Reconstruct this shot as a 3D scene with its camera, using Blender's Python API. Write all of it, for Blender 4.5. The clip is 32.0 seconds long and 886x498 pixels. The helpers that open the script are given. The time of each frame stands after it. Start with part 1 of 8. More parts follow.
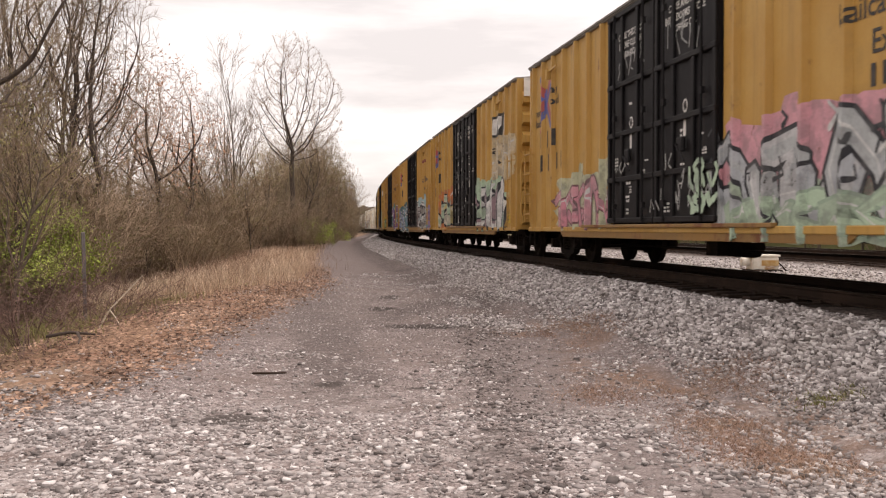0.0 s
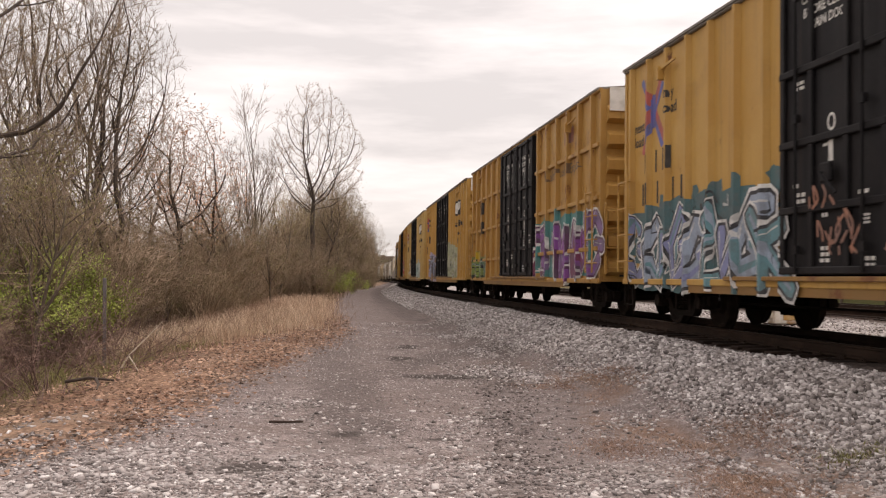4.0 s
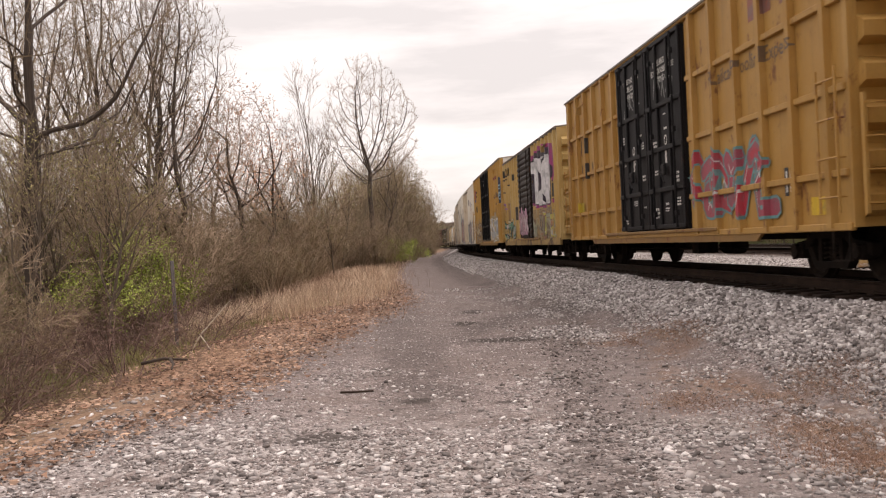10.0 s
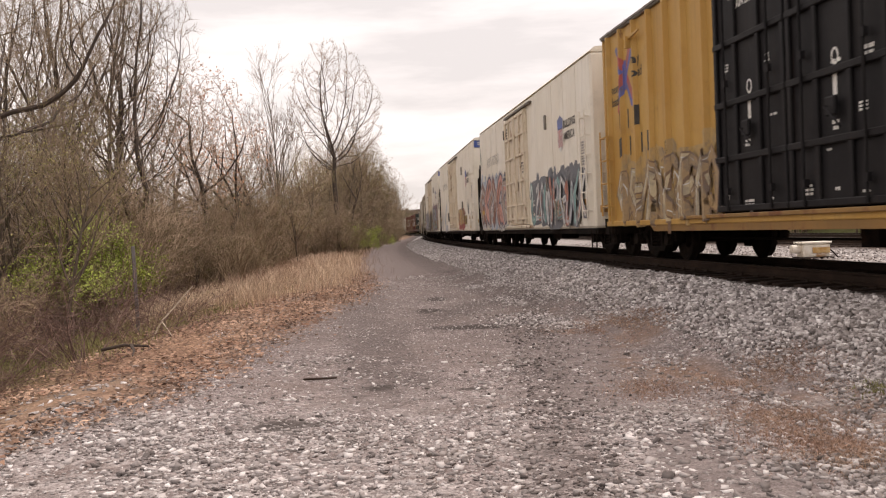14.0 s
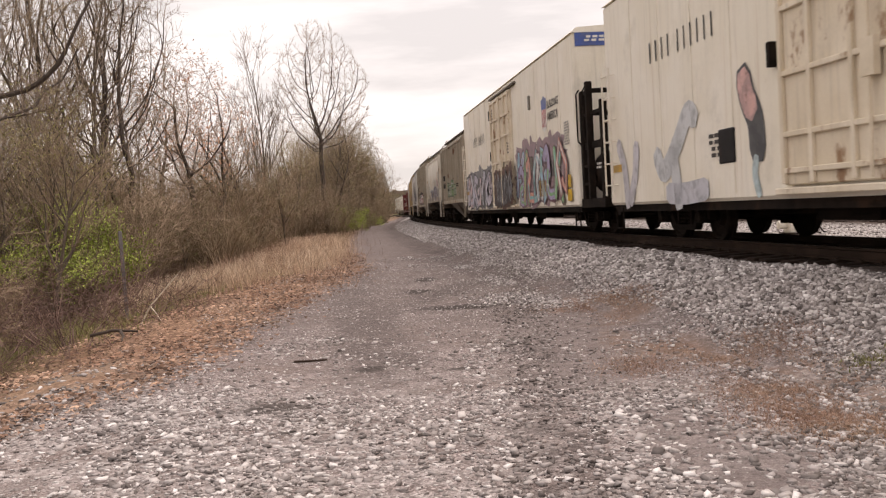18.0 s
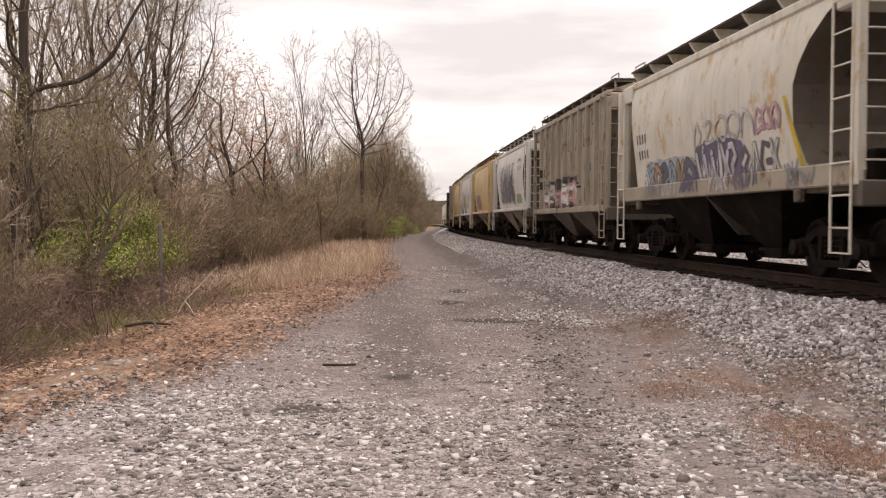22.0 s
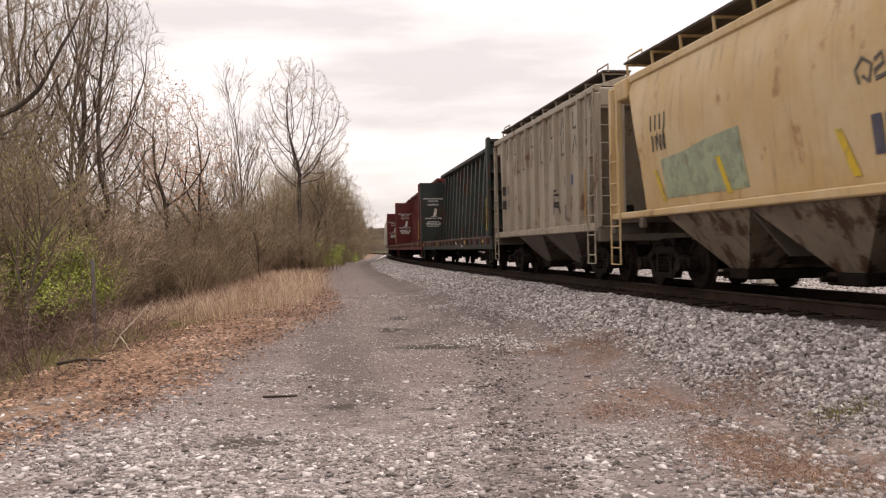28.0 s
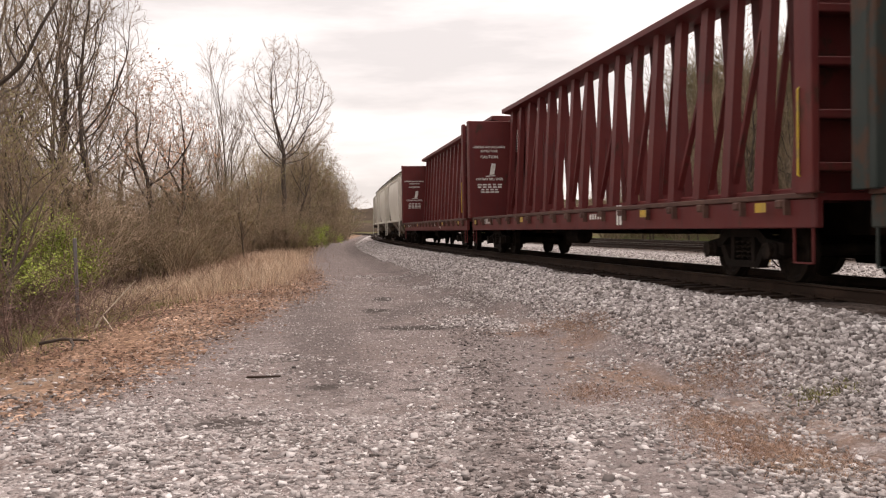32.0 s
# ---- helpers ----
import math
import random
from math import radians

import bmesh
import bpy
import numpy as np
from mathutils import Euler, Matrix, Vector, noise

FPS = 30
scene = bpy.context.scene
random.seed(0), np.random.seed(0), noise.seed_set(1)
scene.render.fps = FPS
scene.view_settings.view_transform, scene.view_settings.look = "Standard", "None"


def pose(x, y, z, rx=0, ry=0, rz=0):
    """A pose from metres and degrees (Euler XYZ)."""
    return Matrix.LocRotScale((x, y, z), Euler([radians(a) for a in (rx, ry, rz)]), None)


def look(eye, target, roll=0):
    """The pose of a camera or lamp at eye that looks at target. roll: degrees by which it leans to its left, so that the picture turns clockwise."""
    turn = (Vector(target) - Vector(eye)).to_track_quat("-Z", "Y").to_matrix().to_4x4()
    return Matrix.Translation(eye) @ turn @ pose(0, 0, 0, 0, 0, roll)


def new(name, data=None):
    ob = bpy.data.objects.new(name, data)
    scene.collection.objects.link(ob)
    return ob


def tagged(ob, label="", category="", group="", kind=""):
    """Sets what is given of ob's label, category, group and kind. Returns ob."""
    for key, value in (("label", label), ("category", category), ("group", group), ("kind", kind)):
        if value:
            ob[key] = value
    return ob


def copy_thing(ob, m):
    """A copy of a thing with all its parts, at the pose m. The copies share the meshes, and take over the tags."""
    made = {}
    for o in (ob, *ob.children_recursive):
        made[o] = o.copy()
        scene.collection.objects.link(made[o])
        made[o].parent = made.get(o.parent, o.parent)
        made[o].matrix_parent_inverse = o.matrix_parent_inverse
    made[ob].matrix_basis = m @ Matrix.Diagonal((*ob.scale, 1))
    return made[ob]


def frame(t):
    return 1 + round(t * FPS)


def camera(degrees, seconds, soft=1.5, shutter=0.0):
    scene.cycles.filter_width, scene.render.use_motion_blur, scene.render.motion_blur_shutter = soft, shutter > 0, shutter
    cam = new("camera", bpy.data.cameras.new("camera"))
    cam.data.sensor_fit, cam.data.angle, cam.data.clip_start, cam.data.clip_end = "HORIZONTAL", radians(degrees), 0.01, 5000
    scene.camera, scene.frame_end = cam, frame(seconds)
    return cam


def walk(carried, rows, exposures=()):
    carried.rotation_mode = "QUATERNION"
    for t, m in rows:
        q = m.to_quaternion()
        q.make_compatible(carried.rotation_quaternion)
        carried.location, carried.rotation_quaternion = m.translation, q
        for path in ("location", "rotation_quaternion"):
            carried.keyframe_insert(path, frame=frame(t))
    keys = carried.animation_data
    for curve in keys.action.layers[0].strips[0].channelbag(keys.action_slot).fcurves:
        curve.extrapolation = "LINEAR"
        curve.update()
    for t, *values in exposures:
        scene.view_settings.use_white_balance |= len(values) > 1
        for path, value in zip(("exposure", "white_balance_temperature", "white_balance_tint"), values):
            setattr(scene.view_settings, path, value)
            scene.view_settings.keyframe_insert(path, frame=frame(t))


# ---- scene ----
cam = camera(49.77, 32.0, soft=1.2, shutter=0.15)
EYE = Vector((0.0, 0.0, 1.6))


def aim(yaw, pitch, roll):
    y, p = radians(yaw), radians(pitch)
    way = Vector((-math.sin(y) * math.cos(p), math.cos(y) * math.cos(p), math.sin(p)))
    return look(EYE, EYE + way, roll)


# seconds, then yaw to the left, pitch and roll in degrees: one hand-held stand
walk(cam, [(t, aim(*a)) for t, *a in [
    (0.0, 0.0, -1.24, 0.0), (0.5, -0.22, -0.72, -0.15), (1.0, 0.32, -0.78, -0.25), (1.5, 0.68, -1.26, -0.28),
    (2.0, 0.14, -1.0, -0.14), (2.5, -1.62, 0.0, 0.32), (3.0, -2.76, 0.6, 0.29), (3.5, -1.63, 0.89, 0.23),
    (4.0, 1.17, 1.75, 0.67), (4.5, 1.35, 1.58, 0.24), (6.5, 0.03, 0.0, -0.18), (7.0, 0.88, -0.42, -0.38),
    (7.5, 0.69, -0.28, -1.32), (8.0, 0.61, -0.57, -0.97), (8.5, 4.06, 0.28, -1.33), (9.0, 4.73, 0.05, -1.81),
    (9.5, 4.33, 0.02, -2.17), (10.0, 4.78, -0.29, -2.71), (10.5, 3.74, -1.22, -2.73), (11.0, 3.21, -1.71, -2.56),
    (11.5, 2.28, -1.44, -2.45), (12.0, 0.4, -1.36, -2.29), (12.5, 0.63, -1.19, -1.92), (13.0, 2.31, -0.7, -1.82),
    (13.5, 3.02, -0.8, -2.07), (14.0, 2.68, -1.15, -2.32), (14.5, 2.31, -1.53, -1.99), (16.5, 2.24, -1.65, -1.15),
    (17.0, 2.03, -1.81, -1.57), (17.5, 1.97, -2.22, -2.69), (18.0, 2.04, -2.35, -3.12), (18.5, 2.14, -2.49, -1.76),
    (19.0, 2.04, -2.27, 0.2), (19.5, -1.45, 0.2, 2.96), (20.0, -4.56, -0.06, 1.44), (20.5, -2.87, 0.03, 1.22),
    (21.0, 1.24, -1.16, 1.03), (21.5, 3.65, -1.82, 0.53), (22.0, 4.14, -1.61, 0.25), (22.5, 2.99, -1.54, 0.5),
    (23.0, 2.75, -1.19, 0.19), (23.5, 3.08, -1.31, -0.42), (24.0, 1.69, -1.37, -0.82), (24.5, 1.88, -1.43, -1.67),
    (26.5, 4.12, -1.98, -1.22), (27.0, 1.6, -2.71, -0.48), (27.5, -0.61, -1.54, -0.27), (28.0, 0.48, -0.04, -1.11),
    (28.5, 1.48, 0.34, -1.76), (29.0, 2.11, 0.33, -2.36), (29.5, 1.9, -0.06, -2.49), (30.0, 1.63, -0.39, -2.37),
    (30.5, 1.08, -0.51, -1.83), (31.0, 0.02, -0.86, -1.49), (31.5, -0.65, -1.11, -1.24), (32.0, -0.43, -1.19, -0.83),
]], [(t, e + 0.05, 7100, 21) for t, e in ((0.0, 0.52), (2.5, 0.52), (4.0, 0.38), (7.0, 0.47), (14.0, 0.48), (24.0, 0.51), (27.0, 0.53), (28.0, 0.47), (29.0, 0.38), (30.0, 0.43), (31.0, 0.48), (32.0, 0.49))])

# ---- world, sun ----
world = bpy.data.worlds.new("overcast_sky")
scene.world = world
world.use_nodes = True
wn, wl = world.node_tree.nodes, world.node_tree.links
wn.clear()
SUN_EL, SUN_AZ = radians(66), radians(60)
sky = wn.new("ShaderNodeTexSky")
sky.sky_type, sky.sun_disc, sky.sun_elevation, sky.sun_rotation = "NISHITA", False, SUN_EL, SUN_AZ
sky_s = wn.new("ShaderNodeVectorMath")
sky_s.operation = "SCALE"
sky_s.inputs["Scale"].default_value = 0.12
wl.new(sky.outputs[0], sky_s.inputs[0])
wco = wn.new("ShaderNodeTexCoord")
wmap = wn.new("ShaderNodeMapping")
wmap.inputs["Scale"].default_value = (1.6, 1.6, 9.0)
wmap.inputs["Rotation"].default_value = (0.0, 0.06, 0.0)
wl.new(wco.outputs["Generated"], wmap.inputs[0])
cloud = wn.new("ShaderNodeTexNoise")
cloud.inputs["Scale"].default_value, cloud.inputs["Detail"].default_value, cloud.inputs["Roughness"].default_value = 1.7, 6.0, 0.55
wl.new(wmap.outputs[0], cloud.inputs["Vector"])
ramp = wn.new("ShaderNodeValToRGB")
ramp.color_ramp.elements[0].position, ramp.color_ramp.elements[0].color = 0.36, (0.6, 0.612, 0.602, 1)
ramp.color_ramp.elements[1].position, ramp.color_ramp.elements[1].color = 0.58, (0.87, 0.878, 0.858, 1)
wl.new(cloud.outputs["Fac"], ramp.inputs[0])
wmix = wn.new("ShaderNodeMixRGB")
wmix.inputs[0].default_value = 0.93
wl.new(sky_s.outputs[0], wmix.inputs[1])
wl.new(ramp.outputs[0], wmix.inputs[2])
bg = wn.new("ShaderNodeBackground")
bg.inputs["Strength"].default_value = 1.0
wsep = wn.new("ShaderNodeSeparateXYZ")
wl.new(wco.outputs["Generated"], wsep.inputs[0])
lift_up = wn.new("ShaderNodeMapRange")
lift_up.inputs["To Min"].default_value, lift_up.inputs["To Max"].default_value = 0.9, 1.3
wl.new(wsep.outputs["Z"], lift_up.inputs["Value"])
grade = wn.new("ShaderNodeVectorMath")
grade.operation = "SCALE"
wl.new(wmix.outputs[0], grade.inputs[0])
wl.new(lift_up.outputs["Result"], grade.inputs["Scale"])
wl.new(grade.outputs[0], bg.inputs[0])
wout = wn.new("ShaderNodeOutputWorld")
wl.new(bg.outputs[0], wout.inputs[0])

sun = new("sun", bpy.data.lights.new("sun", "SUN"))
sun.data.energy, sun.data.angle, sun.data.color = 1.5, radians(40), (1.0, 0.95, 0.88)
sun.matrix_world = look((23, 13, 60), (0, 0, 0))

# ---- building helpers ----
class Geo:
    """A mesh being put together from simple solids."""

    def __init__(self):
        self.v, self.f = [], []

    def add(self, verts, faces):
        n = len(self.v)
        self.v += [tuple(p) for p in verts]
        self.f += [tuple(i + n for i in f) for f in faces]
        return self

    def box(self, x0, x1, y0, y1, z0, z1):
        return self.add([(x, y, z) for x in (x0, x1) for y in (y0, y1) for z in (z0, z1)],
                        [(0, 1, 3, 2), (4, 6, 7, 5), (0, 4, 5, 1), (2, 3, 7, 6), (0, 2, 6, 4), (1, 5, 7, 3)])

    def chamfer(self, x0, x1, y0, y1, z0, z1, c=0.01):
        """A box with its edges taken off."""
        vs, fs = [], []
        for i, (ax, a0, a1) in enumerate(((0, x0, x1), (1, y0, y1), (2, z0, z1))):
            for a in (a0, a1):
                o = [k for k in (0, 1, 2) if k != ax]
                lim = [(x0, x1), (y0, y1), (z0, z1)]
                q = []
                for s, t in ((0, 0), (1, 0), (1, 1), (0, 1)):
                    p = [0, 0, 0]
                    p[ax] = a
                    p[o[0]] = lim[o[0]][s] + (c if s == 0 else -c)
                    p[o[1]] = lim[o[1]][t] + (c if t == 0 else -c)
                    q.append(len(vs))
                    vs.append(p)
                fs.append(tuple(q))
        bm = bmesh.new()
        for p in vs:
            bm.verts.new(p)
        out = bmesh.ops.convex_hull(bm, input=bm.verts[:])
        bm.verts.index_update()
        self.add([p.co[:] for p in bm.verts], [[w.index for w in f.verts] for f in bm.faces])
        bm.free()
        return self

    def beam(self, p, q, w, d, up=(0, 0, 1)):
        """A straight bar of width w and depth d from p to q."""
        p, q = Vector(p), Vector(q)
        a = (q - p).normalized()
        s = a.cross(Vector(up))
        s = s.normalized() if s.length > 1e-4 else Vector((1, 0, 0))
        u = s.cross(a).normalized()
        vs = [e + s * i * w / 2 + u * j * d / 2 for e in (p, q) for i, j in ((-1, -1), (1, -1), (1, 1), (-1, 1))]
        return self.add(vs, [(3, 2, 1, 0), (4, 5, 6, 7), (0, 1, 5, 4), (1, 2, 6, 5), (2, 3, 7, 6), (3, 0, 4, 7)])

    def tube(self, pts, r, n=6, caps=True):
        pts = [Vector(p) for p in pts]
        rs = r if isinstance(r, (list, tuple)) else [r] * len(pts)
        base = len(self.v)
        u = None
        for i, p in enumerate(pts):
            a = (pts[min(i + 1, len(pts) - 1)] - pts[max(i - 1, 0)]).normalized()
            if u is None:
                u = a.cross(Vector((0.31, 0.52, 0.8)))
                u = u.normalized() if u.length > 1e-3 else a.orthogonal().normalized()
            u = (u - a * u.dot(a)).normalized()
            w = a.cross(u)
            for k in range(n):
                c, s = math.cos(2 * math.pi * k / n), math.sin(2 * math.pi * k / n)
                self.v.append(tuple(p + (u * c + w * s) * rs[i]))
        for i in range(len(pts) - 1):
            for k in range(n):
                a0, b0 = base + i * n + k, base + i * n + (k + 1) % n
                self.f.append((a0, b0, b0 + n, a0 + n))
        if caps:
            self.f.append(tuple(base + k for k in range(n - 1, -1, -1)))
            e = base + (len(pts) - 1) * n
            self.f.append(tuple(e + k for k in range(n)))
        return self

    def prism(self, poly, axis, a, b):
        """A flat outline drawn out along an axis ('x', 'y' or 'z') from a to b."""
        def put(p, d):
            return {"x": (d, p[0], p[1]), "y": (p[0], d, p[1]), "z": (p[0], p[1], d)}[axis]
        n = len(poly)
        vs = [put(p, a) for p in poly] + [put(p, b) for p in poly]
        fs = [tuple(range(n - 1, -1, -1)), tuple(range(n, 2 * n))]
        fs += [(i, (i + 1) % n, n + (i + 1) % n, n + i) for i in range(n)]
        return self.add(vs, fs)

    def lathe(self, prof, n=24, axis="y", at=(0, 0, 0)):
        """A profile of (along, radius) turned about an axis through at."""
        vs = []
        for d, r in prof:
            for k in range(n):
                c, s = r * math.cos(2 * math.pi * k / n), r * math.sin(2 * math.pi * k / n)
                p = {"y": (c, d, s), "x": (d, c, s), "z": (c, s, d)}[axis]
                vs.append((p[0] + at[0], p[1] + at[1], p[2] + at[2]))
        fs = []
        for i in range(len(prof) - 1):
            for k in range(n):
                fs.append((i * n + k, i * n + (k + 1) % n, (i + 1) * n + (k + 1) % n, (i + 1) * n + k))
        fs += [tuple(range(n - 1, -1, -1)), tuple((len(prof) - 1) * n + k for k in range(n))]
        return self.add(vs, fs)

    def mesh(self, name, smooth=False):
        me = bpy.data.meshes.new(name)
        me.from_pydata(self.v, [], self.f)
        bm = bmesh.new()
        bm.from_mesh(me)
        if len(bm.faces) < 60000:
            bmesh.ops.recalc_face_normals(bm, faces=bm.faces[:])
        bm.to_mesh(me)
        bm.free()
        if smooth:
            me.shade_smooth()
            me.set_sharp_from_angle(angle=radians(40))
        return me


JOINED = {"graffiti_detail", "graffiti_shade", "graffiti_outline", "graffiti_form",  "graffiti_shine", "graffiti_rim", "stencil", "sign_lines"}


def part(name, geo, mat, parent=None, label="", smooth=False, at=None):
    me = geo.mesh(name, smooth) if isinstance(geo, Geo) else geo
    if not me.materials:
        me.materials.append(mat)
    ob = new(name, me)
    if parent:
        ob.parent = parent
    if at:
        ob.location = at
    if label:
        ob["label"] = label
    if name in JOINED:
        ob["kind"] = "stuff"
    return ob


# ---- materials ----
def nodes_of(name):
    m = bpy.data.materials.new(name)
    m.use_nodes = True
    nt = m.node_tree
    return m, nt.nodes, nt.links, nt.nodes["Principled BSDF"]


def noise_of(n, l, vec, scale, detail=5.0, rough=0.6, stretch=None):
    if stretch:
        mp = n.new("ShaderNodeMapping")
        mp.inputs["Scale"].default_value = stretch
        l.new(vec, mp.inputs[0])
        vec = mp.outputs[0]
    t = n.new("ShaderNodeTexNoise")
    t.inputs["Scale"].default_value, t.inputs["Detail"].default_value, t.inputs["Roughness"].default_value = scale, detail, rough
    l.new(vec, t.inputs["Vector"])
    return t.outputs["Fac"]


def step_of(n, l, value, lo, hi, top=1.0):
    r = n.new("ShaderNodeMapRange")
    r.interpolation_type = "SMOOTHSTEP"
    r.inputs["From Min"].default_value, r.inputs["From Max"].default_value, r.inputs["To Max"].default_value = lo, hi, top
    l.new(value, r.inputs["Value"])
    return r.outputs["Result"]


def blend(n, l, fac, a, b, mode="MIX"):
    m = n.new("ShaderNodeMixRGB")
    m.blend_type = mode
    for sock, val in ((m.inputs[0], fac), (m.inputs[1], a), (m.inputs[2], b)):
        if isinstance(val, (int, float)):
            sock.default_value = val
        elif isinstance(val, tuple):
            sock.default_value = (*val, 1)
        else:
            l.new(val, sock)
    return m.outputs[0]


def calc(n, l, op, a, b=0.0):
    m = n.new("ShaderNodeMath")
    m.operation = op
    for sock, val in ((m.inputs[0], a), (m.inputs[1], b)):
        if isinstance(val, (int, float)):
            sock.default_value = val
        else:
            l.new(val, sock)
    return m.outputs[0]


def bump_of(n, l, b, height, strength, dist=0.02):
    k = n.new("ShaderNodeBump")
    k.inputs["Strength"].default_value, k.inputs["Distance"].default_value = strength, dist
    l.new(height, k.inputs["Height"])
    l.new(k.outputs[0], b.inputs["Normal"])


def surface(name, c1, c2, scale=2.0, stretch=None, lo=0.4, hi=0.7, rough=0.7, metal=0.0, fine=60.0, bump=0.15,
            c3=None, c3_lo=0.6, c3_hi=0.75, c3_scale=1.2, c3_stretch=None, islands=0.0, vary=0.0, spec=0.4):
    """A base colour c1, broad wear c2, spots or streaks c3, fine grain and relief."""
    m, n, l, b = nodes_of(name)
    co = n.new("ShaderNodeTexCoord").outputs["Object"]
    broad = step_of(n, l, noise_of(n, l, co, scale, stretch=stretch), lo, hi)
    col = blend(n, l, broad, c1, c2)
    if c3:
        spots = step_of(n, l, noise_of(n, l, co, c3_scale, 8.0, 0.65, c3_stretch), c3_lo, c3_hi)
        col = blend(n, l, spots, col, c3)
    grain = noise_of(n, l, co, fine, 4.0)
    col = blend(n, l, 0.35, col, blend(n, l, grain, (0.35, 0.35, 0.35), (1.5, 1.5, 1.5)), "MULTIPLY")
    if vary:
        info = n.new("ShaderNodeObjectInfo").outputs["Random"]
        k = calc(n, l, "ADD", calc(n, l, "MULTIPLY", info, 2 * vary), 1 - vary)
        cmb = n.new("ShaderNodeCombineXYZ")
        for i in range(3):
            l.new(k, cmb.inputs[i])
        col = blend(n, l, 1.0, col, cmb.outputs[0], "MULTIPLY")
    if islands:
        info = n.new("ShaderNodeNewGeometry").outputs["Random Per Island"]
        k = calc(n, l, "ADD", calc(n, l, "MULTIPLY", info, 2 * islands), 1 - islands)
        cmb = n.new("ShaderNodeCombineXYZ")
        for i in range(3):
            l.new(k, cmb.inputs[i])
        col = blend(n, l, 1.0, col, cmb.outputs[0], "MULTIPLY")
    l.new(col, b.inputs["Base Color"])
    b.inputs["Roughness"].default_value, b.inputs["Metallic"].default_value = rough, metal
    b.inputs["Specular IOR Level"].default_value = spec
    bump_of(n, l, b, grain, bump)
    return m


def car_paint(name, c1, c2, rust=(0.16, 0.06, 0.025), streak=0.55, rusty=0.62, rough=0.55, spec=0.3):
    """Weathered rolling-stock paint: faded areas, streaks that run down, rust and patches of road dirt."""
    m, n, l, b = nodes_of(name)
    co = n.new("ShaderNodeTexCoord").outputs["Object"]
    info = n.new("ShaderNodeObjectInfo").outputs["Random"]
    shift = n.new("ShaderNodeVectorMath")
    shift.operation = "ADD"
    cmb = n.new("ShaderNodeCombineXYZ")
    l.new(calc(n, l, "MULTIPLY", info, 40.0), cmb.inputs[0])
    l.new(co, shift.inputs[0])
    l.new(cmb.outputs[0], shift.inputs[1])
    v = shift.outputs[0]
    col = blend(n, l, step_of(n, l, noise_of(n, l, v, 0.8), 0.35, 0.7), c1, c2)
    runs = step_of(n, l, noise_of(n, l, v, 1.0, 6.0, 0.65, (7.0, 7.0, 0.35)), 0.5, 0.8, streak)
    dirt = tuple(0.45 * q + 0.02 for q in c1)
    col = blend(n, l, runs, col, dirt)
    bleed = step_of(n, l, noise_of(n, l, v, 1.0, 4.0, 0.6, (11.0, 11.0, 0.22)), 0.6, 0.74, 0.55)
    col = blend(n, l, bleed, col, tuple(0.5 * q + 0.5 * w for q, w in zip(rust, c1)))
    rusts = step_of(n, l, noise_of(n, l, v, 2.2, 9.0, 0.7, (1.0, 1.0, 0.6)), rusty, rusty + 0.1)
    col = blend(n, l, rusts, col, rust)
    mud = step_of(n, l, noise_of(n, l, v, 1.1, 7.0, 0.7), 0.52, 0.72, 0.4)
    col = blend(n, l, mud, col, tuple(0.6 * q + 0.025 for q in c1))
    grain = noise_of(n, l, v, 45.0, 4.0)
    col = blend(n, l, 0.25, col, blend(n, l, grain, (0.5, 0.5, 0.5), (1.4, 1.4, 1.4)), "MULTIPLY")
    l.new(col, b.inputs["Base Color"])
    b.inputs["Roughness"].default_value, b.inputs["Specular IOR Level"].default_value = rough, spec
    bump_of(n, l, b, noise_of(n, l, v, 3.0, 6.0), 0.12, 0.05)
    return m


YELLOW = car_paint("yellow_paint", (0.44, 0.245, 0.058), (0.49, 0.295, 0.085))
YELLOW_DIRTY = car_paint("dirty_yellow_paint", (0.28, 0.15, 0.045), (0.22, 0.125, 0.045), rusty=0.53)
YELLOW_PALE = car_paint("pale_yellow_paint", (0.48, 0.32, 0.11), (0.52, 0.37, 0.16), rusty=0.6)
YELLOW_RUSTY = car_paint("rust_eaten_yellow_paint", (0.3, 0.19, 0.06), (0.36, 0.25, 0.1), rust=(0.05, 0.025, 0.017), streak=0.8, rusty=0.5)
OCHRE = car_paint("ochre_paint", (0.39, 0.21, 0.052), (0.43, 0.25, 0.075), rusty=0.57)
DOOR_BLACK = car_paint("black_door_paint", (0.009, 0.008, 0.009), (0.017, 0.015, 0.015), rust=(0.05, 0.025, 0.017), rusty=0.64, rough=0.6, spec=0.15)
DOOR_BROWN = car_paint("brown_door_paint", (0.022, 0.016, 0.014), (0.034, 0.026, 0.022), rusty=0.6, spec=0.15)
WHITE = car_paint("white_paint", (0.72, 0.66, 0.55), (0.77, 0.72, 0.63), rust=(0.42, 0.29, 0.18), streak=0.4, rusty=0.66)
DOOR_WHITE = car_paint("grimy_white_door_paint", (0.62, 0.53, 0.4), (0.7, 0.62, 0.5), rust=(0.27, 0.16, 0.09), streak=0.75, rusty=0.56)
GREY_HOPPER = car_paint("warm_grey_paint", (0.3, 0.255, 0.195), (0.37, 0.32, 0.255), rust=(0.16, 0.085, 0.05), rusty=0.56, streak=0.7)
WHITE_HOPPER = car_paint("off_white_paint", (0.62, 0.58, 0.5), (0.68, 0.65, 0.58), rust=(0.32, 0.2, 0.11), streak=0.45, rusty=0.62)
STAINED_HOPPER = car_paint("tan_stained_off_white_paint", (0.58, 0.54, 0.46), (0.66, 0.62, 0.55), rust=(0.5, 0.35, 0.2), streak=0.6, rusty=0.53)
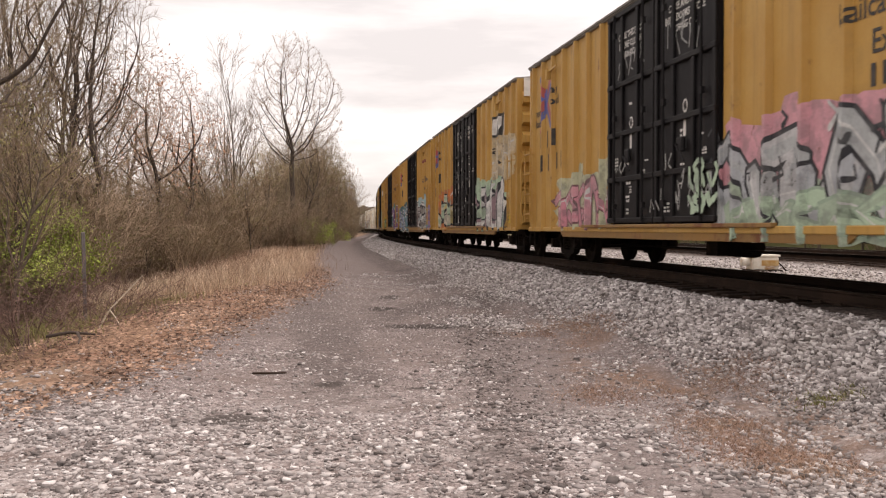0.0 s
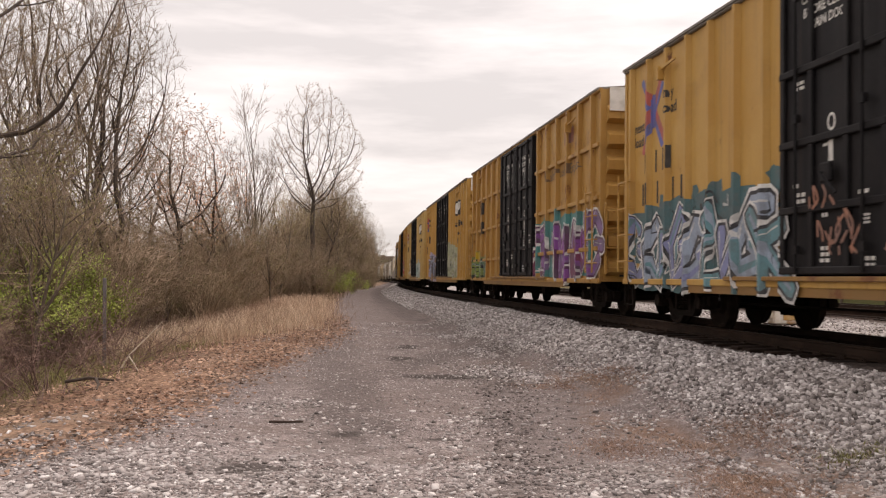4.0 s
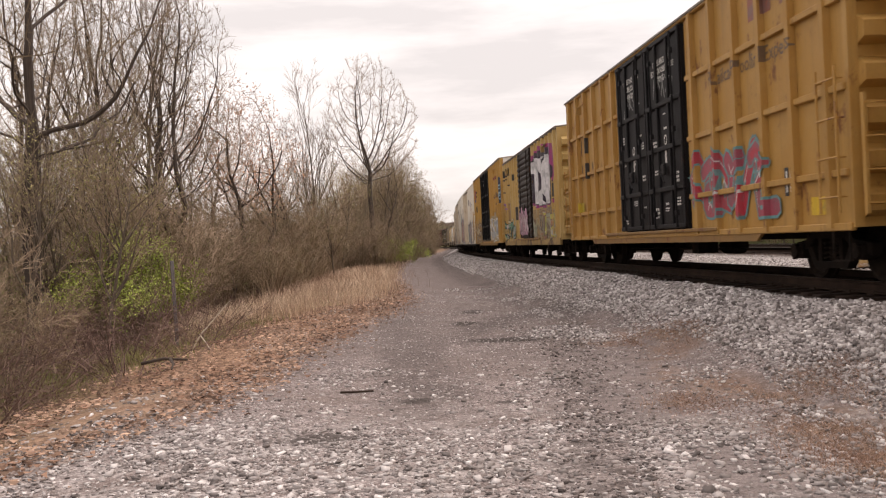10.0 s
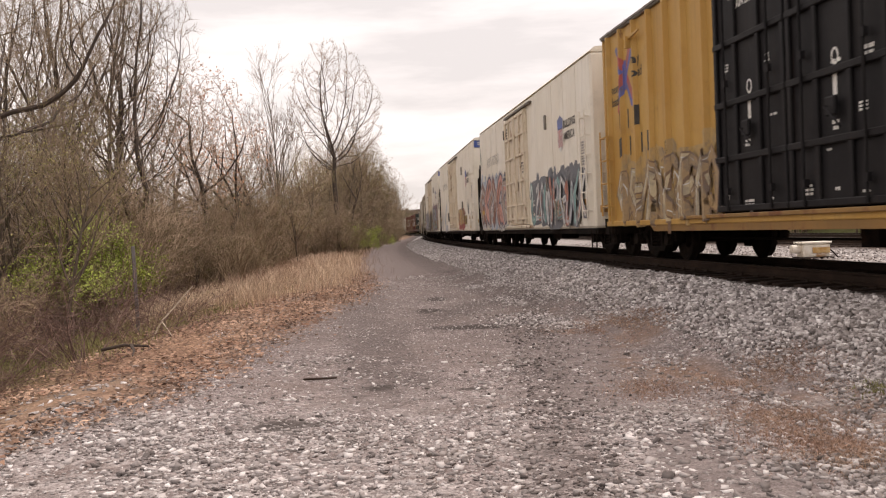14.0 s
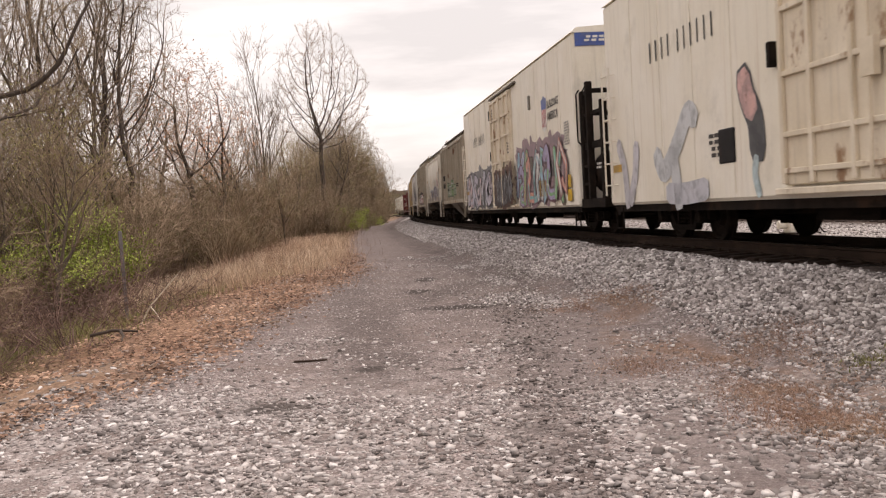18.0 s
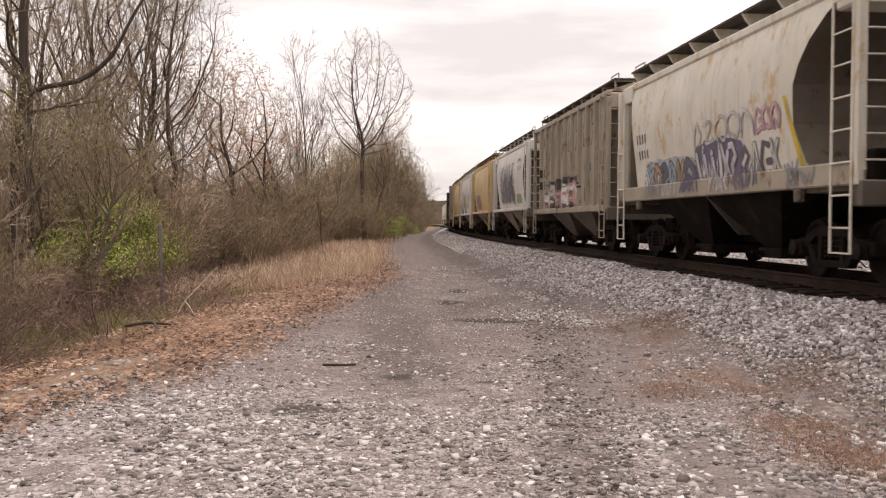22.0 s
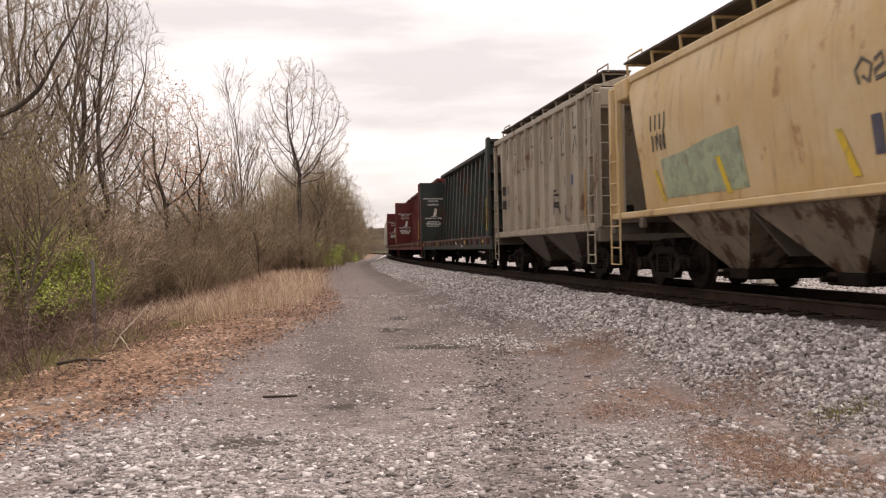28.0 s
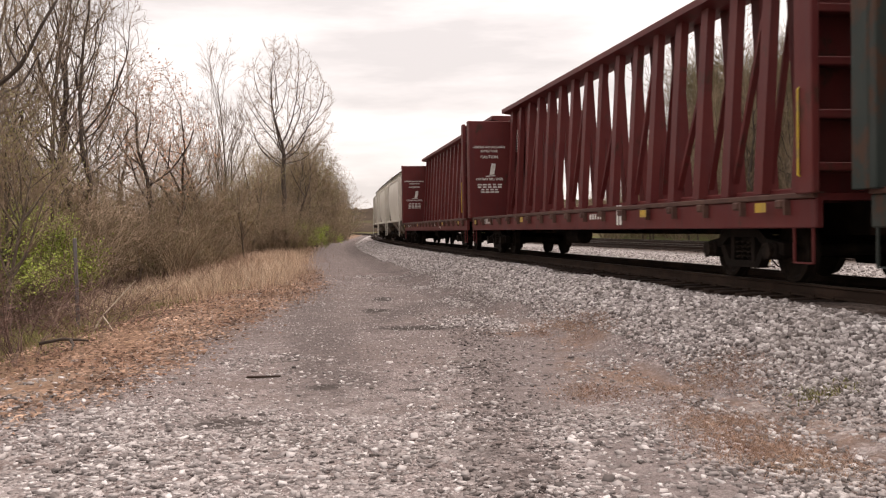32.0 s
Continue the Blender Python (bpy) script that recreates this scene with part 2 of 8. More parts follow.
SILVER_HOPPER = car_paint("light_grey_paint", (0.55, 0.52, 0.48), (0.63, 0.605, 0.565), rust=(0.3, 0.2, 0.13), streak=0.4, rusty=0.64)
TAN_HOPPER = car_paint("tan_paint", (0.5, 0.345, 0.165), (0.55, 0.42, 0.25), rust=(0.33, 0.19, 0.085), streak=0.65, rusty=0.58)
# dark tone for grime; on the smooth hoppers' ends it also paints in shade
HOPPER_DIRT_SHADE = car_paint("grimy_underside_paint", (0.11, 0.092, 0.076), (0.16, 0.135, 0.11), rust=(0.06, 0.034, 0.022), rusty=0.55, spec=0.15)
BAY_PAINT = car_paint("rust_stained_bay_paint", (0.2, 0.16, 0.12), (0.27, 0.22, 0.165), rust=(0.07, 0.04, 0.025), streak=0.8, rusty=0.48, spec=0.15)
GREEN_CAR = car_paint("dark_green_paint", (0.027, 0.037, 0.033), (0.044, 0.05, 0.045), rust=(0.065, 0.036, 0.024), rusty=0.51, spec=0.15)
RED_CAR = car_paint("oxide_red_paint", (0.1, 0.018, 0.018), (0.125, 0.026, 0.023), rust=(0.06, 0.024, 0.017), rusty=0.58, spec=0.2)
ROOF_GREY = surface("weathered_roof", (0.16, 0.14, 0.12), (0.22, 0.2, 0.17), 1.0, rough=0.6, c3=(0.14, 0.07, 0.04), c3_lo=0.55, c3_hi=0.7)
STEEL_DARK = surface("oily_dark_steel", (0.01, 0.0075, 0.006), (0.02, 0.014, 0.011), 3.0, rough=0.85, spec=0.08, c3=(0.034, 0.02, 0.013), c3_lo=0.55, c3_hi=0.7)
WHEEL_STEEL = surface("worn_wheel_steel", (0.013, 0.009, 0.007), (0.026, 0.018, 0.013), 5.0, rough=0.8, spec=0.1)
RAIL_STEEL = surface("rusty_rail_steel", (0.028, 0.017, 0.012), (0.045, 0.027, 0.019), 2.0, rough=0.8, spec=0.15)
RAIL_TOP = surface("worn_rail_head", (0.12, 0.1, 0.085), (0.08, 0.066, 0.055), 6.0, rough=0.5, metal=0.6, bump=0.02)
TIE_WOOD = surface("creosoted_tie_wood", (0.022, 0.014, 0.011), (0.042, 0.028, 0.021), 4.0, (1.0, 8.0, 8.0), rough=0.95, spec=0.15, bump=0.5, vary=0.35)
WHITE_LETTER = surface("white_lettering", (0.7, 0.68, 0.64), (0.5, 0.48, 0.44), 5.0, rough=0.6)
BLACK_LETTER = surface("black_lettering", (0.03, 0.027, 0.025), (0.06, 0.05, 0.04), 6.0, rough=0.6)


PAINTS = {}


def spray(r, g, b):
    key = (r, g, b)
    if key not in PAINTS:
        d = tuple(q * 0.75 + 0.02 for q in key)
        m = PAINTS[key] = surface("spray_paint", key, d, 3.0, (1.0, 1.0, 0.5), rough=0.5, fine=30.0, bump=0.03, c3=tuple(0.55 * q + 0.05 for q in key), c3_lo=0.46, c3_hi=0.6, c3_scale=4.0)
        n, l = m.node_tree.nodes, m.node_tree.links
        co = n.new("ShaderNodeTexCoord").outputs["Object"]
        worn = step_of(n, l, noise_of(n, l, co, 4.5, 9.0, 0.75, (1.0, 1.0, 0.45)), 0.6, 0.68, 0.75)
        l.new(calc(n, l, "SUBTRACT", 1.0, worn), n["Principled BSDF"].inputs["Alpha"])
    return PAINTS[key]

# ---- the line of the track ----
DS = 0.5
ARC = np.arange(-520, 760, DS)
_turns = np.where(ARC < 130, 0.00088, -0.00081)
_zero = int(np.argmin(abs(ARC)))
HEAD = np.cumsum(_turns) * DS
HEAD = HEAD - HEAD[_zero] - 0.1725
LINE_X, LINE_Y = np.cumsum(np.sin(HEAD)) * DS, np.cumsum(np.cos(HEAD)) * DS
LINE_X, LINE_Y = LINE_X - LINE_X[_zero] + 7.62, LINE_Y - LINE_Y[_zero]
RAIL_Z = 0.835


def on_track(s, off=0.0):
    """The point at arc length s, off metres to the right of the centre line, and the heading there."""
    h = float(np.interp(s, ARC, HEAD))
    return float(np.interp(s, ARC, LINE_X)) + off * math.cos(h), float(np.interp(s, ARC, LINE_Y)) - off * math.sin(h), h


def lateral(x, y):
    """How far right of the track's centre line the points lie."""
    return (x - np.interp(y, LINE_Y, LINE_X)) * np.cos(np.interp(y, LINE_Y, HEAD))


LAT = [-4000, -60, -30, -18, -12.5, -10, -8.5, -3.5, -1.95, -1.5, 1.5, 2.0, 3.2, 8.6, 9.2, 12.0, 12.7, 13.8, 16.6, 17.3, 20, 27, 40, 64, 160, 4000]
LIFT = [-2.0, -2.0, -1.7, -0.9, -0.45, -0.05, 0.0, 0.02, 0.6, 0.64, 0.64, 0.6, 0.36, 0.36, 0.5, 0.5, 0.4, 0.5, 0.5, 0.4, 0.5, 3.6, 9.5, 15.0, 22.0, 26.0]


def ground_z(x, y):
    x, y = np.asarray(x, float), np.asarray(y, float)
    z = np.interp(lateral(x, y), LAT, LIFT)
    z = np.where(lateral(x, y) > 18, 0.45 + (z - 0.45) * np.clip((140 - y) / 60.0, 0.0, 1.0), z)
    near = np.exp(-((y - 10) / 40.0) ** 2)
    rough = 0.02 * np.sin(x * 1.3 + 0.6 * np.sin(y * 0.7)) + 0.016 * np.sin(y * 1.1 + x * 0.5) + 0.01 * np.sin(x * 3.1 + y * 2.3)
    left = np.clip((-3.2 - x) / 1.0, 0, 1) * 0.1 * (0.6 + 0.4 * np.sin(y * 0.9))
    return z + rough * near + left * np.clip((-lateral(x, y) - 6.5) / 1.5, 0, 1)


# packed fines with hardly a stone on them
BARE = ((1.28, 6.3, 0.34, 0.9), (1.0, 8.9, 0.42, 0.9), (0.9, 12.0, 0.6, 1.8), (1.5, 5.4, 0.4, 0.6))


def ground_material():
    m, n, l, b = nodes_of("gravel_ground")
    pos = n.new("ShaderNodeNewGeometry").outputs["Position"]
    sep = n.new("ShaderNodeSeparateXYZ")
    l.new(pos, sep.inputs[0])
    X, Y = sep.outputs["X"], sep.outputs["Y"]
    centre = calc(n, l, "ADD", calc(n, l, "MULTIPLY", Y, -0.1725), calc(n, l, "MULTIPLY", calc(n, l, "MULTIPLY", Y, Y), 0.00044))
    lat = calc(n, l, "SUBTRACT", calc(n, l, "SUBTRACT", X, centre), 7.62)
    n1, n2 = noise_of(n, l, pos, 0.55, 6.0), noise_of(n, l, pos, 2.3, 7.0, 0.7)
    wob = calc(n, l, "MULTIPLY", calc(n, l, "SUBTRACT", n2, 0.5), 2.4)
    latw = calc(n, l, "ADD", lat, wob)
    # fine crushed stone: a pebble pattern at two sizes
    def pebbles(scale):
        v = n.new("ShaderNodeTexVoronoi")
        v.inputs["Scale"].default_value = scale
        l.new(pos, v.inputs["Vector"])
        s3 = n.new("ShaderNodeSeparateXYZ")
        l.new(v.outputs["Color"], s3.inputs[0])
        return v.outputs["Distance"], s3.outputs["X"], s3.outputs["Y"]
    d1, r1, q1 = pebbles(26.0)
    d2, r2 = pebbles(62.0)[:2]
    r3 = pebbles(120.0)[1]
    road = blend(n, l, step_of(n, l, r2, 0.45, 1.0), blend(n, l, r3, (0.1, 0.08, 0.076), (0.2, 0.165, 0.157)), (0.4, 0.345, 0.332))
    road = blend(n, l, step_of(n, l, n1, 0.4, 0.65), road, blend(n, l, step_of(n, l, r3, 0.4, 1.0), (0.115, 0.09, 0.083), (0.27, 0.228, 0.213)))
    stone = blend(n, l, step_of(n, l, r1, 0.0, 1.0), (0.25, 0.228, 0.22), (0.66, 0.62, 0.605))
    # compacted dark wheel lanes along the road
    lane = None
    for at, half, y0, y1 in ((-3.75, 0.6, 16.0, 21.0), (-7.0, 0.6, 6.5, 11.0)):
        k = calc(n, l, "ABSOLUTE", calc(n, l, "SUBTRACT", calc(n, l, "ADD", lat, calc(n, l, "MULTIPLY", wob, 0.45)), at))
        k = calc(n, l, "SUBTRACT", 1.0, step_of(n, l, k, half * 0.4, half * 1.25))
        k = calc(n, l, "MULTIPLY", k, step_of(n, l, Y, y0, y1))
        lane = k if lane is None else calc(n, l, "MAXIMUM", lane, k)
    lane = calc(n, l, "MULTIPLY", lane, step_of(n, l, noise_of(n, l, pos, 0.9, 5.0), 0.28, 0.55, 0.85))
    road = blend(n, l, lane, road, blend(n, l, r2, (0.06, 0.049, 0.046), (0.16, 0.135, 0.129)))
    # damp fines that darken the road as a whole further on
    road = blend(n, l, calc(n, l, "MULTIPLY", step_of(n, l, noise_of(n, l, pos, 1.6, 8.0, 0.75), 0.34, 0.6, 0.8), step_of(n, l, Y, 9.0, 16.0)), road, blend(n, l, r2, (0.07, 0.057, 0.053), (0.19, 0.16, 0.153)))
    # a damp dark rut that swings across the road
    rut = calc(n, l, "ADD", calc(n, l, "MULTIPLY", Y, 0.03), 0.26)
    rut = calc(n, l, "ABSOLUTE", calc(n, l, "ADD", calc(n, l, "SUBTRACT", X, rut), calc(n, l, "MULTIPLY", wob, 0.4)))
    rut = calc(n, l, "MULTIPLY", calc(n, l, "SUBTRACT", 1.0, step_of(n, l, rut, 0.05, 0.5)), step_of(n, l, noise_of(n, l, pos, 3.2, 8.0, 0.75), 0.36, 0.58, 0.8))
    rut = calc(n, l, "MULTIPLY", rut, calc(n, l, "SUBTRACT", 1.0, step_of(n, l, Y, 19.0, 23.0)))
    road = blend(n, l, rut, road, blend(n, l, r2, (0.05, 0.042, 0.04), (0.14, 0.118, 0.112)))
    arc = calc(n, l, "ADD", calc(n, l, "MULTIPLY", calc(n, l, "MULTIPLY", calc(n, l, "SUBTRACT", X, 0.6), calc(n, l, "SUBTRACT", X, 0.6)), -1.1), 20.5)
    arc = calc(n, l, "ABSOLUTE", calc(n, l, "ADD", calc(n, l, "SUBTRACT", Y, arc), calc(n, l, "MULTIPLY", wob, 0.9)))
    arc = calc(n, l, "MULTIPLY", calc(n, l, "SUBTRACT", 1.0, step_of(n, l, arc, 0.5, 2.2)), calc(n, l, "SUBTRACT", 1.0, step_of(n, l, calc(n, l, "ABSOLUTE", calc(n, l, "SUBTRACT", X, 0.4)), 1.2, 2.2)))
    road = blend(n, l, calc(n, l, "MULTIPLY", arc, 0.7), road, blend(n, l, r2, (0.05, 0.042, 0.04), (0.14, 0.118, 0.112)))
    # dry weeds between road and ballast
    weeds = calc(n, l, "SUBTRACT", 1.0, step_of(n, l, calc(n, l, "ABSOLUTE", calc(n, l, "ADD", latw, 3.7)), 0.3, 1.0))
    weeds = calc(n, l, "MULTIPLY", weeds, calc(n, l, "MULTIPLY", step_of(n, l, n1, 0.44, 0.6, 0.55), calc(n, l, "SUBTRACT", 1.0, step_of(n, l, Y, 15.0, 19.0))))
    road = blend(n, l, weeds, road, blend(n, l, n2, (0.15, 0.09, 0.062), (0.27, 0.175, 0.125)))
    # ballast
    ball = step_of(n, l, latw, -3.1, -2.3)
    col = blend(n, l, ball, road, stone)
    # loose coarse stone over the road's near part
    loose = calc(n, l, "MULTIPLY", step_of(n, l, calc(n, l, "SUBTRACT", 9.5, Y), -1.0, 2.5), 0.35)
    col = blend(n, l, calc(n, l, "MULTIPLY", calc(n, l, "MULTIPLY", loose, step_of(n, l, n2, 0.4, 0.6)), calc(n, l, "SUBTRACT", 1.0, rut)), col, stone)
    # packed dark fines where the loose stone is worn away
    for sx, sy, ax, ay in BARE:
        ex = calc(n, l, "DIVIDE", calc(n, l, "SUBTRACT", X, sx), ax)
        ey = calc(n, l, "DIVIDE", calc(n, l, "SUBTRACT", Y, sy), ay)
        r = calc(n, l, "ADD", calc(n, l, "ADD", calc(n, l, "MULTIPLY", ex, ex), calc(n, l, "MULTIPLY", ey, ey)), wob)
        col = blend(n, l, calc(n, l, "MULTIPLY", calc(n, l, "SUBTRACT", 1.0, step_of(n, l, r, 0.2, 1.8)), 0.8), col, blend(n, l, r3, (0.12, 0.098, 0.093), (0.24, 0.205, 0.197)))
    # oily bed between the rails, widened and darkened with the train's painted shade
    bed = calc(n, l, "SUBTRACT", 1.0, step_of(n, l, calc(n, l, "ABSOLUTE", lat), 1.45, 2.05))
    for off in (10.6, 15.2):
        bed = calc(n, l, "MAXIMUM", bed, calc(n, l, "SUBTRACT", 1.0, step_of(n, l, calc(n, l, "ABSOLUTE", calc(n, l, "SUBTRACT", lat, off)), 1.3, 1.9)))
    yard = step_of(n, l, lat, 1.5, 3.0, 0.45)
    col = blend(n, l, yard, col, (0.11, 0.098, 0.088))
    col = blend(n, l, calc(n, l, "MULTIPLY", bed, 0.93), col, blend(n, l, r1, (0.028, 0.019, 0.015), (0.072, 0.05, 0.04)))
    # leaf litter and soil beyond the road's left edge
    edge = calc(n, l, "MINIMUM", calc(n, l, "ADD", centre, 0.9), calc(n, l, "SUBTRACT", -3.4, calc(n, l, "MULTIPLY", calc(n, l, "MAXIMUM", calc(n, l, "SUBTRACT", 9.5, Y), 0.0), 0.3)))
    litter = step_of(n, l, calc(n, l, "ADD", calc(n, l, "SUBTRACT", edge, X), calc(n, l, "MULTIPLY", wob, 1.0)), -0.5, 0.6)
    leaf = blend(n, l, step_of(n, l, q1, 0.2, 0.9), (0.14, 0.085, 0.058), (0.35, 0.225, 0.155))
    leaf = blend(n, l, step_of(n, l, noise_of(n, l, pos, 0.35, 4.0), 0.48, 0.62), leaf, blend(n, l, r2, (0.13, 0.09, 0.066), (0.3, 0.21, 0.155)))
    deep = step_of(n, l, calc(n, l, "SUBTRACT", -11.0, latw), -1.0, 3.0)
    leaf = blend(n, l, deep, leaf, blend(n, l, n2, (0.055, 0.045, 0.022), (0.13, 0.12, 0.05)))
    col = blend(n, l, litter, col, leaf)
    # far right: rough grass and woods floor
    strip = calc(n, l, "MULTIPLY", step_of(n, l, latw, 16.6, 17.6), calc(n, l, "SUBTRACT", 1.0, step_of(n, l, latw, 19.5, 21.5)))
    far = step_of(n, l, latw, 17.5, 18.8)
    col = blend(n, l, far, col, blend(n, l, n2, (0.06, 0.05, 0.026), (0.15, 0.115, 0.065)))
    col = blend(n, l, strip, col, blend(n, l, n2, (0.06, 0.075, 0.025), (0.14, 0.16, 0.055)))
    # small oil stains and damp hollows
    for sx, sy, ax, ay in ((-0.32, 15.75, 0.85, 0.5), (-1.18, 9.9, 0.22, 0.2), (-1.95, 10.7, 0.24, 0.1), (-1.21, 18.8, 0.3, 0.6),
                           (-1.78, 7.9, 0.36, 0.24), (-0.2, 9.5, 0.2, 0.12), (-1.25, 22.3, 0.3, 0.8)):
        ex = calc(n, l, "DIVIDE", calc(n, l, "SUBTRACT", X, sx), ax)
        ey = calc(n, l, "DIVIDE", calc(n, l, "SUBTRACT", Y, sy), ay)
        r = calc(n, l, "ADD", calc(n, l, "ADD", calc(n, l, "MULTIPLY", ex, ex), calc(n, l, "MULTIPLY", ey, ey)), calc(n, l, "MULTIPLY", wob, 0.9))
        col = blend(n, l, calc(n, l, "MULTIPLY", calc(n, l, "SUBTRACT", 1.0, step_of(n, l, r, 0.3, 1.2)), 0.75), col, (0.035, 0.03, 0.027))
    # clusters of clean and dirty stone that still read from far off
    spot = calc(n, l, "MULTIPLY", calc(n, l, "SUBTRACT", noise_of(n, l, pos, 8.0, 9.0, 0.85), 0.5), 2.6)
    tone = calc(n, l, "MAXIMUM", calc(n, l, "ADD", calc(n, l, "ADD", calc(n, l, "MULTIPLY", n1, 0.6), 0.72), spot), 0.3)
    cmb = n.new("ShaderNodeCombineXYZ")
    for i in range(3):
        l.new(tone, cmb.inputs[i])
    col = blend(n, l, 1.0, col, cmb.outputs[0], "MULTIPLY")
    l.new(col, b.inputs["Base Color"])
    b.inputs["Roughness"].default_value, b.inputs["Specular IOR Level"].default_value = 1.0, 0.06
    high = calc(n, l, "ADD", calc(n, l, "MULTIPLY", calc(n, l, "SUBTRACT", 1.0, d1), calc(n, l, "ADD", 0.1, ball)), calc(n, l, "MULTIPLY", calc(n, l, "SUBTRACT", 1.0, d2), 0.5))
    bump_of(n, l, b, high, 0.6, 0.02)
    return m


def spread(dense0, dense1, step, far0, far1, grow=1.18):
    a = list(np.arange(dense0, dense1, step))
    d, v = step, a[-1]
    while v < far1:
        d *= grow
        v += d
        a.append(v)
    d, v = step, a[0]
    while v > far0:
        d *= grow
        v -= d
        a.insert(0, v)
    return np.array(a)


def grid_mesh(name, xs, ys, zf):
    gx, gy = np.meshgrid(xs, ys)
    gz = zf(gx, gy)
    nx, ny = len(xs), len(ys)
    me = bpy.data.meshes.new(name)
    v = np.stack([gx, gy, gz], -1).reshape(-1, 3)
    i = (np.arange(ny - 1)[:, None] * nx + np.arange(nx - 1)[None]).reshape(-1)
    f = np.stack([i, i + 1, i + nx + 1, i + nx], -1)
    me.from_pydata(v.tolist(), [], f.tolist())
    me.shade_smooth()
    return me


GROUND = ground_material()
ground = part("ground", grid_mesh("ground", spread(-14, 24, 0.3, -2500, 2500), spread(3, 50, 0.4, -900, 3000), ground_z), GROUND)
tagged(ground, "gravel service road and ballast beside the railway, with leaf litter along its edge", "ground", kind="structure")


# ---- rails and ties ----
def rail_geo(off, s0, s1, step, z=RAIL_Z):
    prof = [(-0.07, -0.16), (0.07, -0.16), (0.07, -0.145), (0.01, -0.12), (0.01, -0.04), (0.035, -0.03), (0.035, -0.004), (-0.035, -0.004), (-0.035, -0.03), (-0.01, -0.04), (-0.01, -0.12), (-0.07, -0.145)]
    g, k = Geo(), len(prof)
    ss = np.arange(s0, s1 + 0.01, step)
    for s in ss:
        x, y, h = on_track(s, off)
        for u, w in prof:
            g.v.append((x + u * math.cos(h), y - u * math.sin(h), z + w))
    for i in range(len(ss) - 1):
        for j in range(k):
            a, b = i * k + j, i * k + (j + 1) % k
            g.f.append((a, b, b + k, a + k))
    return g


def head_geo(off, s0, s1, step, z=RAIL_Z):
    g = Geo()
    ss = np.arange(s0, s1 + 0.01, step)
    for s in ss:
        x, y, h = on_track(s, off)
        for u, w in ((-0.026, -0.003), (0.026, -0.003), (0.022, 0.0), (-0.022, 0.0)):
            g.v.append((x + u * math.cos(h), y - u * math.sin(h), z + w))
    for i in range(len(ss) - 1):
        for j in range(4):
            a, b = i * 4 + j, i * 4 + (j + 1) % 4
            g.f.append((a, b, b + 4, a + 4))
    return g


def make_track(name, off, label, z, near, s0=-480.0, s1=700.0):
    tr = tagged(new(name), label, "railway track", kind="structure")
    tr.empty_display_size = 0.5
    for side in (-0.755, 0.755):
        part("rail", rail_geo(off + side, s0, s1, 2.0, z), RAIL_STEEL, tr)
        part("rail_head", head_geo(off + side, s0, s1, 2.0, z), RAIL_TOP, tr, "worn shiny running surface")
    tie = Geo().chamfer(-1.3, 1.3, -0.115, 0.115, -0.17, 0.0, 0.012).mesh("tie")
    plate = Geo().box(-0.87, -0.64, -0.1, 0.1, 0.0, 0.012).box(0.64, 0.87, -0.1, 0.1, 0.0, 0.012)
    for x in (-0.84, -0.67, 0.67, 0.84):
        plate.box(x - 0.012, x + 0.012, -0.06, -0.035, 0.012, 0.04)
    plate = plate.mesh("tie_plate")
    rest = Geo()
    rnd = random.Random(4)
    for i, s in enumerate(np.arange(s0, s1, 0.53)):
        x, y, h = on_track(s + rnd.uniform(-0.03, 0.03), off + rnd.uniform(-0.05, 0.05))
        a = -h + rnd.uniform(-0.02, 0.02)
        if near[0] < s < near[1]:
            ob = part("tie", tie, TIE_WOOD, tr)
            ob.location, ob.rotation_euler = (x, y, z - 0.172), (0, 0, a)
            part("tie_plate", plate, RAIL_STEEL, ob)
        elif s > -60:
            c, d = math.cos(a), math.sin(a)
            q = [(x + u * c - w * d, y + u * d + w * c) for u, w in ((-1.3, -0.11), (1.3, -0.11), (1.3, 0.11), (-1.3, 0.11))]
            rest.prism(q, "z", z - 0.34, z - 0.172)
    rest = part("far_ties", rest, TIE_WOOD, tr)
    rest["kind"] = "stuff"
    return tr


make_track("track_main", 0.0, "main railway track with rusty rails on creosoted ties", RAIL_Z, (4, 60))
make_track("track_siding", 10.6, "empty siding track with rusty rails beyond the train", 0.7, (22, 46), -60.0, 300.0)
make_track("track_yard", 15.2, "far yard track with rusty rails in gravel", 0.7, (30, 46), -60.0, 250.0)

# ---- rolling stock: shared pieces (x ahead, -y the side that faces the road, z up from the rail) ----
WHEEL_R = 0.42
BODY_DROP = 0.285
_w = Geo()
for _s in (-1, 1):
    _w.lathe([(_s * d, r) for d, r in ((0.685, 0.1), (0.685, 0.453), (0.72, 0.45), (0.73, WHEEL_R), (0.82, WHEEL_R - 0.006), (0.825, 0.36), (0.79, 0.33), (0.77, 0.19), (0.84, 0.15), (0.84, 0.09))], 28)
    _w.lathe([(_s * d, r) for d, r in ((0.84, 0.1), (1.04, 0.09), (1.1, 0.11), (1.2, 0.11))], 12)
    for _k in range(3):
        _a = 2.1 * _k
        _w.box(0.1 * math.cos(_a) - 0.02, 0.1 * math.cos(_a) + 0.02, _s * 1.18 - 0.03, _s * 1.18 + 0.03, 0.1 * math.sin(_a) - 0.02, 0.1 * math.sin(_a) + 0.02)
_w.lathe([(-0.7, 0.09), (-0.2, 0.08), (0.2, 0.08), (0.7, 0.09)], 12)
WHEELSET = _w.mesh("wheelset", True)
WHEELSET.materials.append(WHEEL_STEEL)

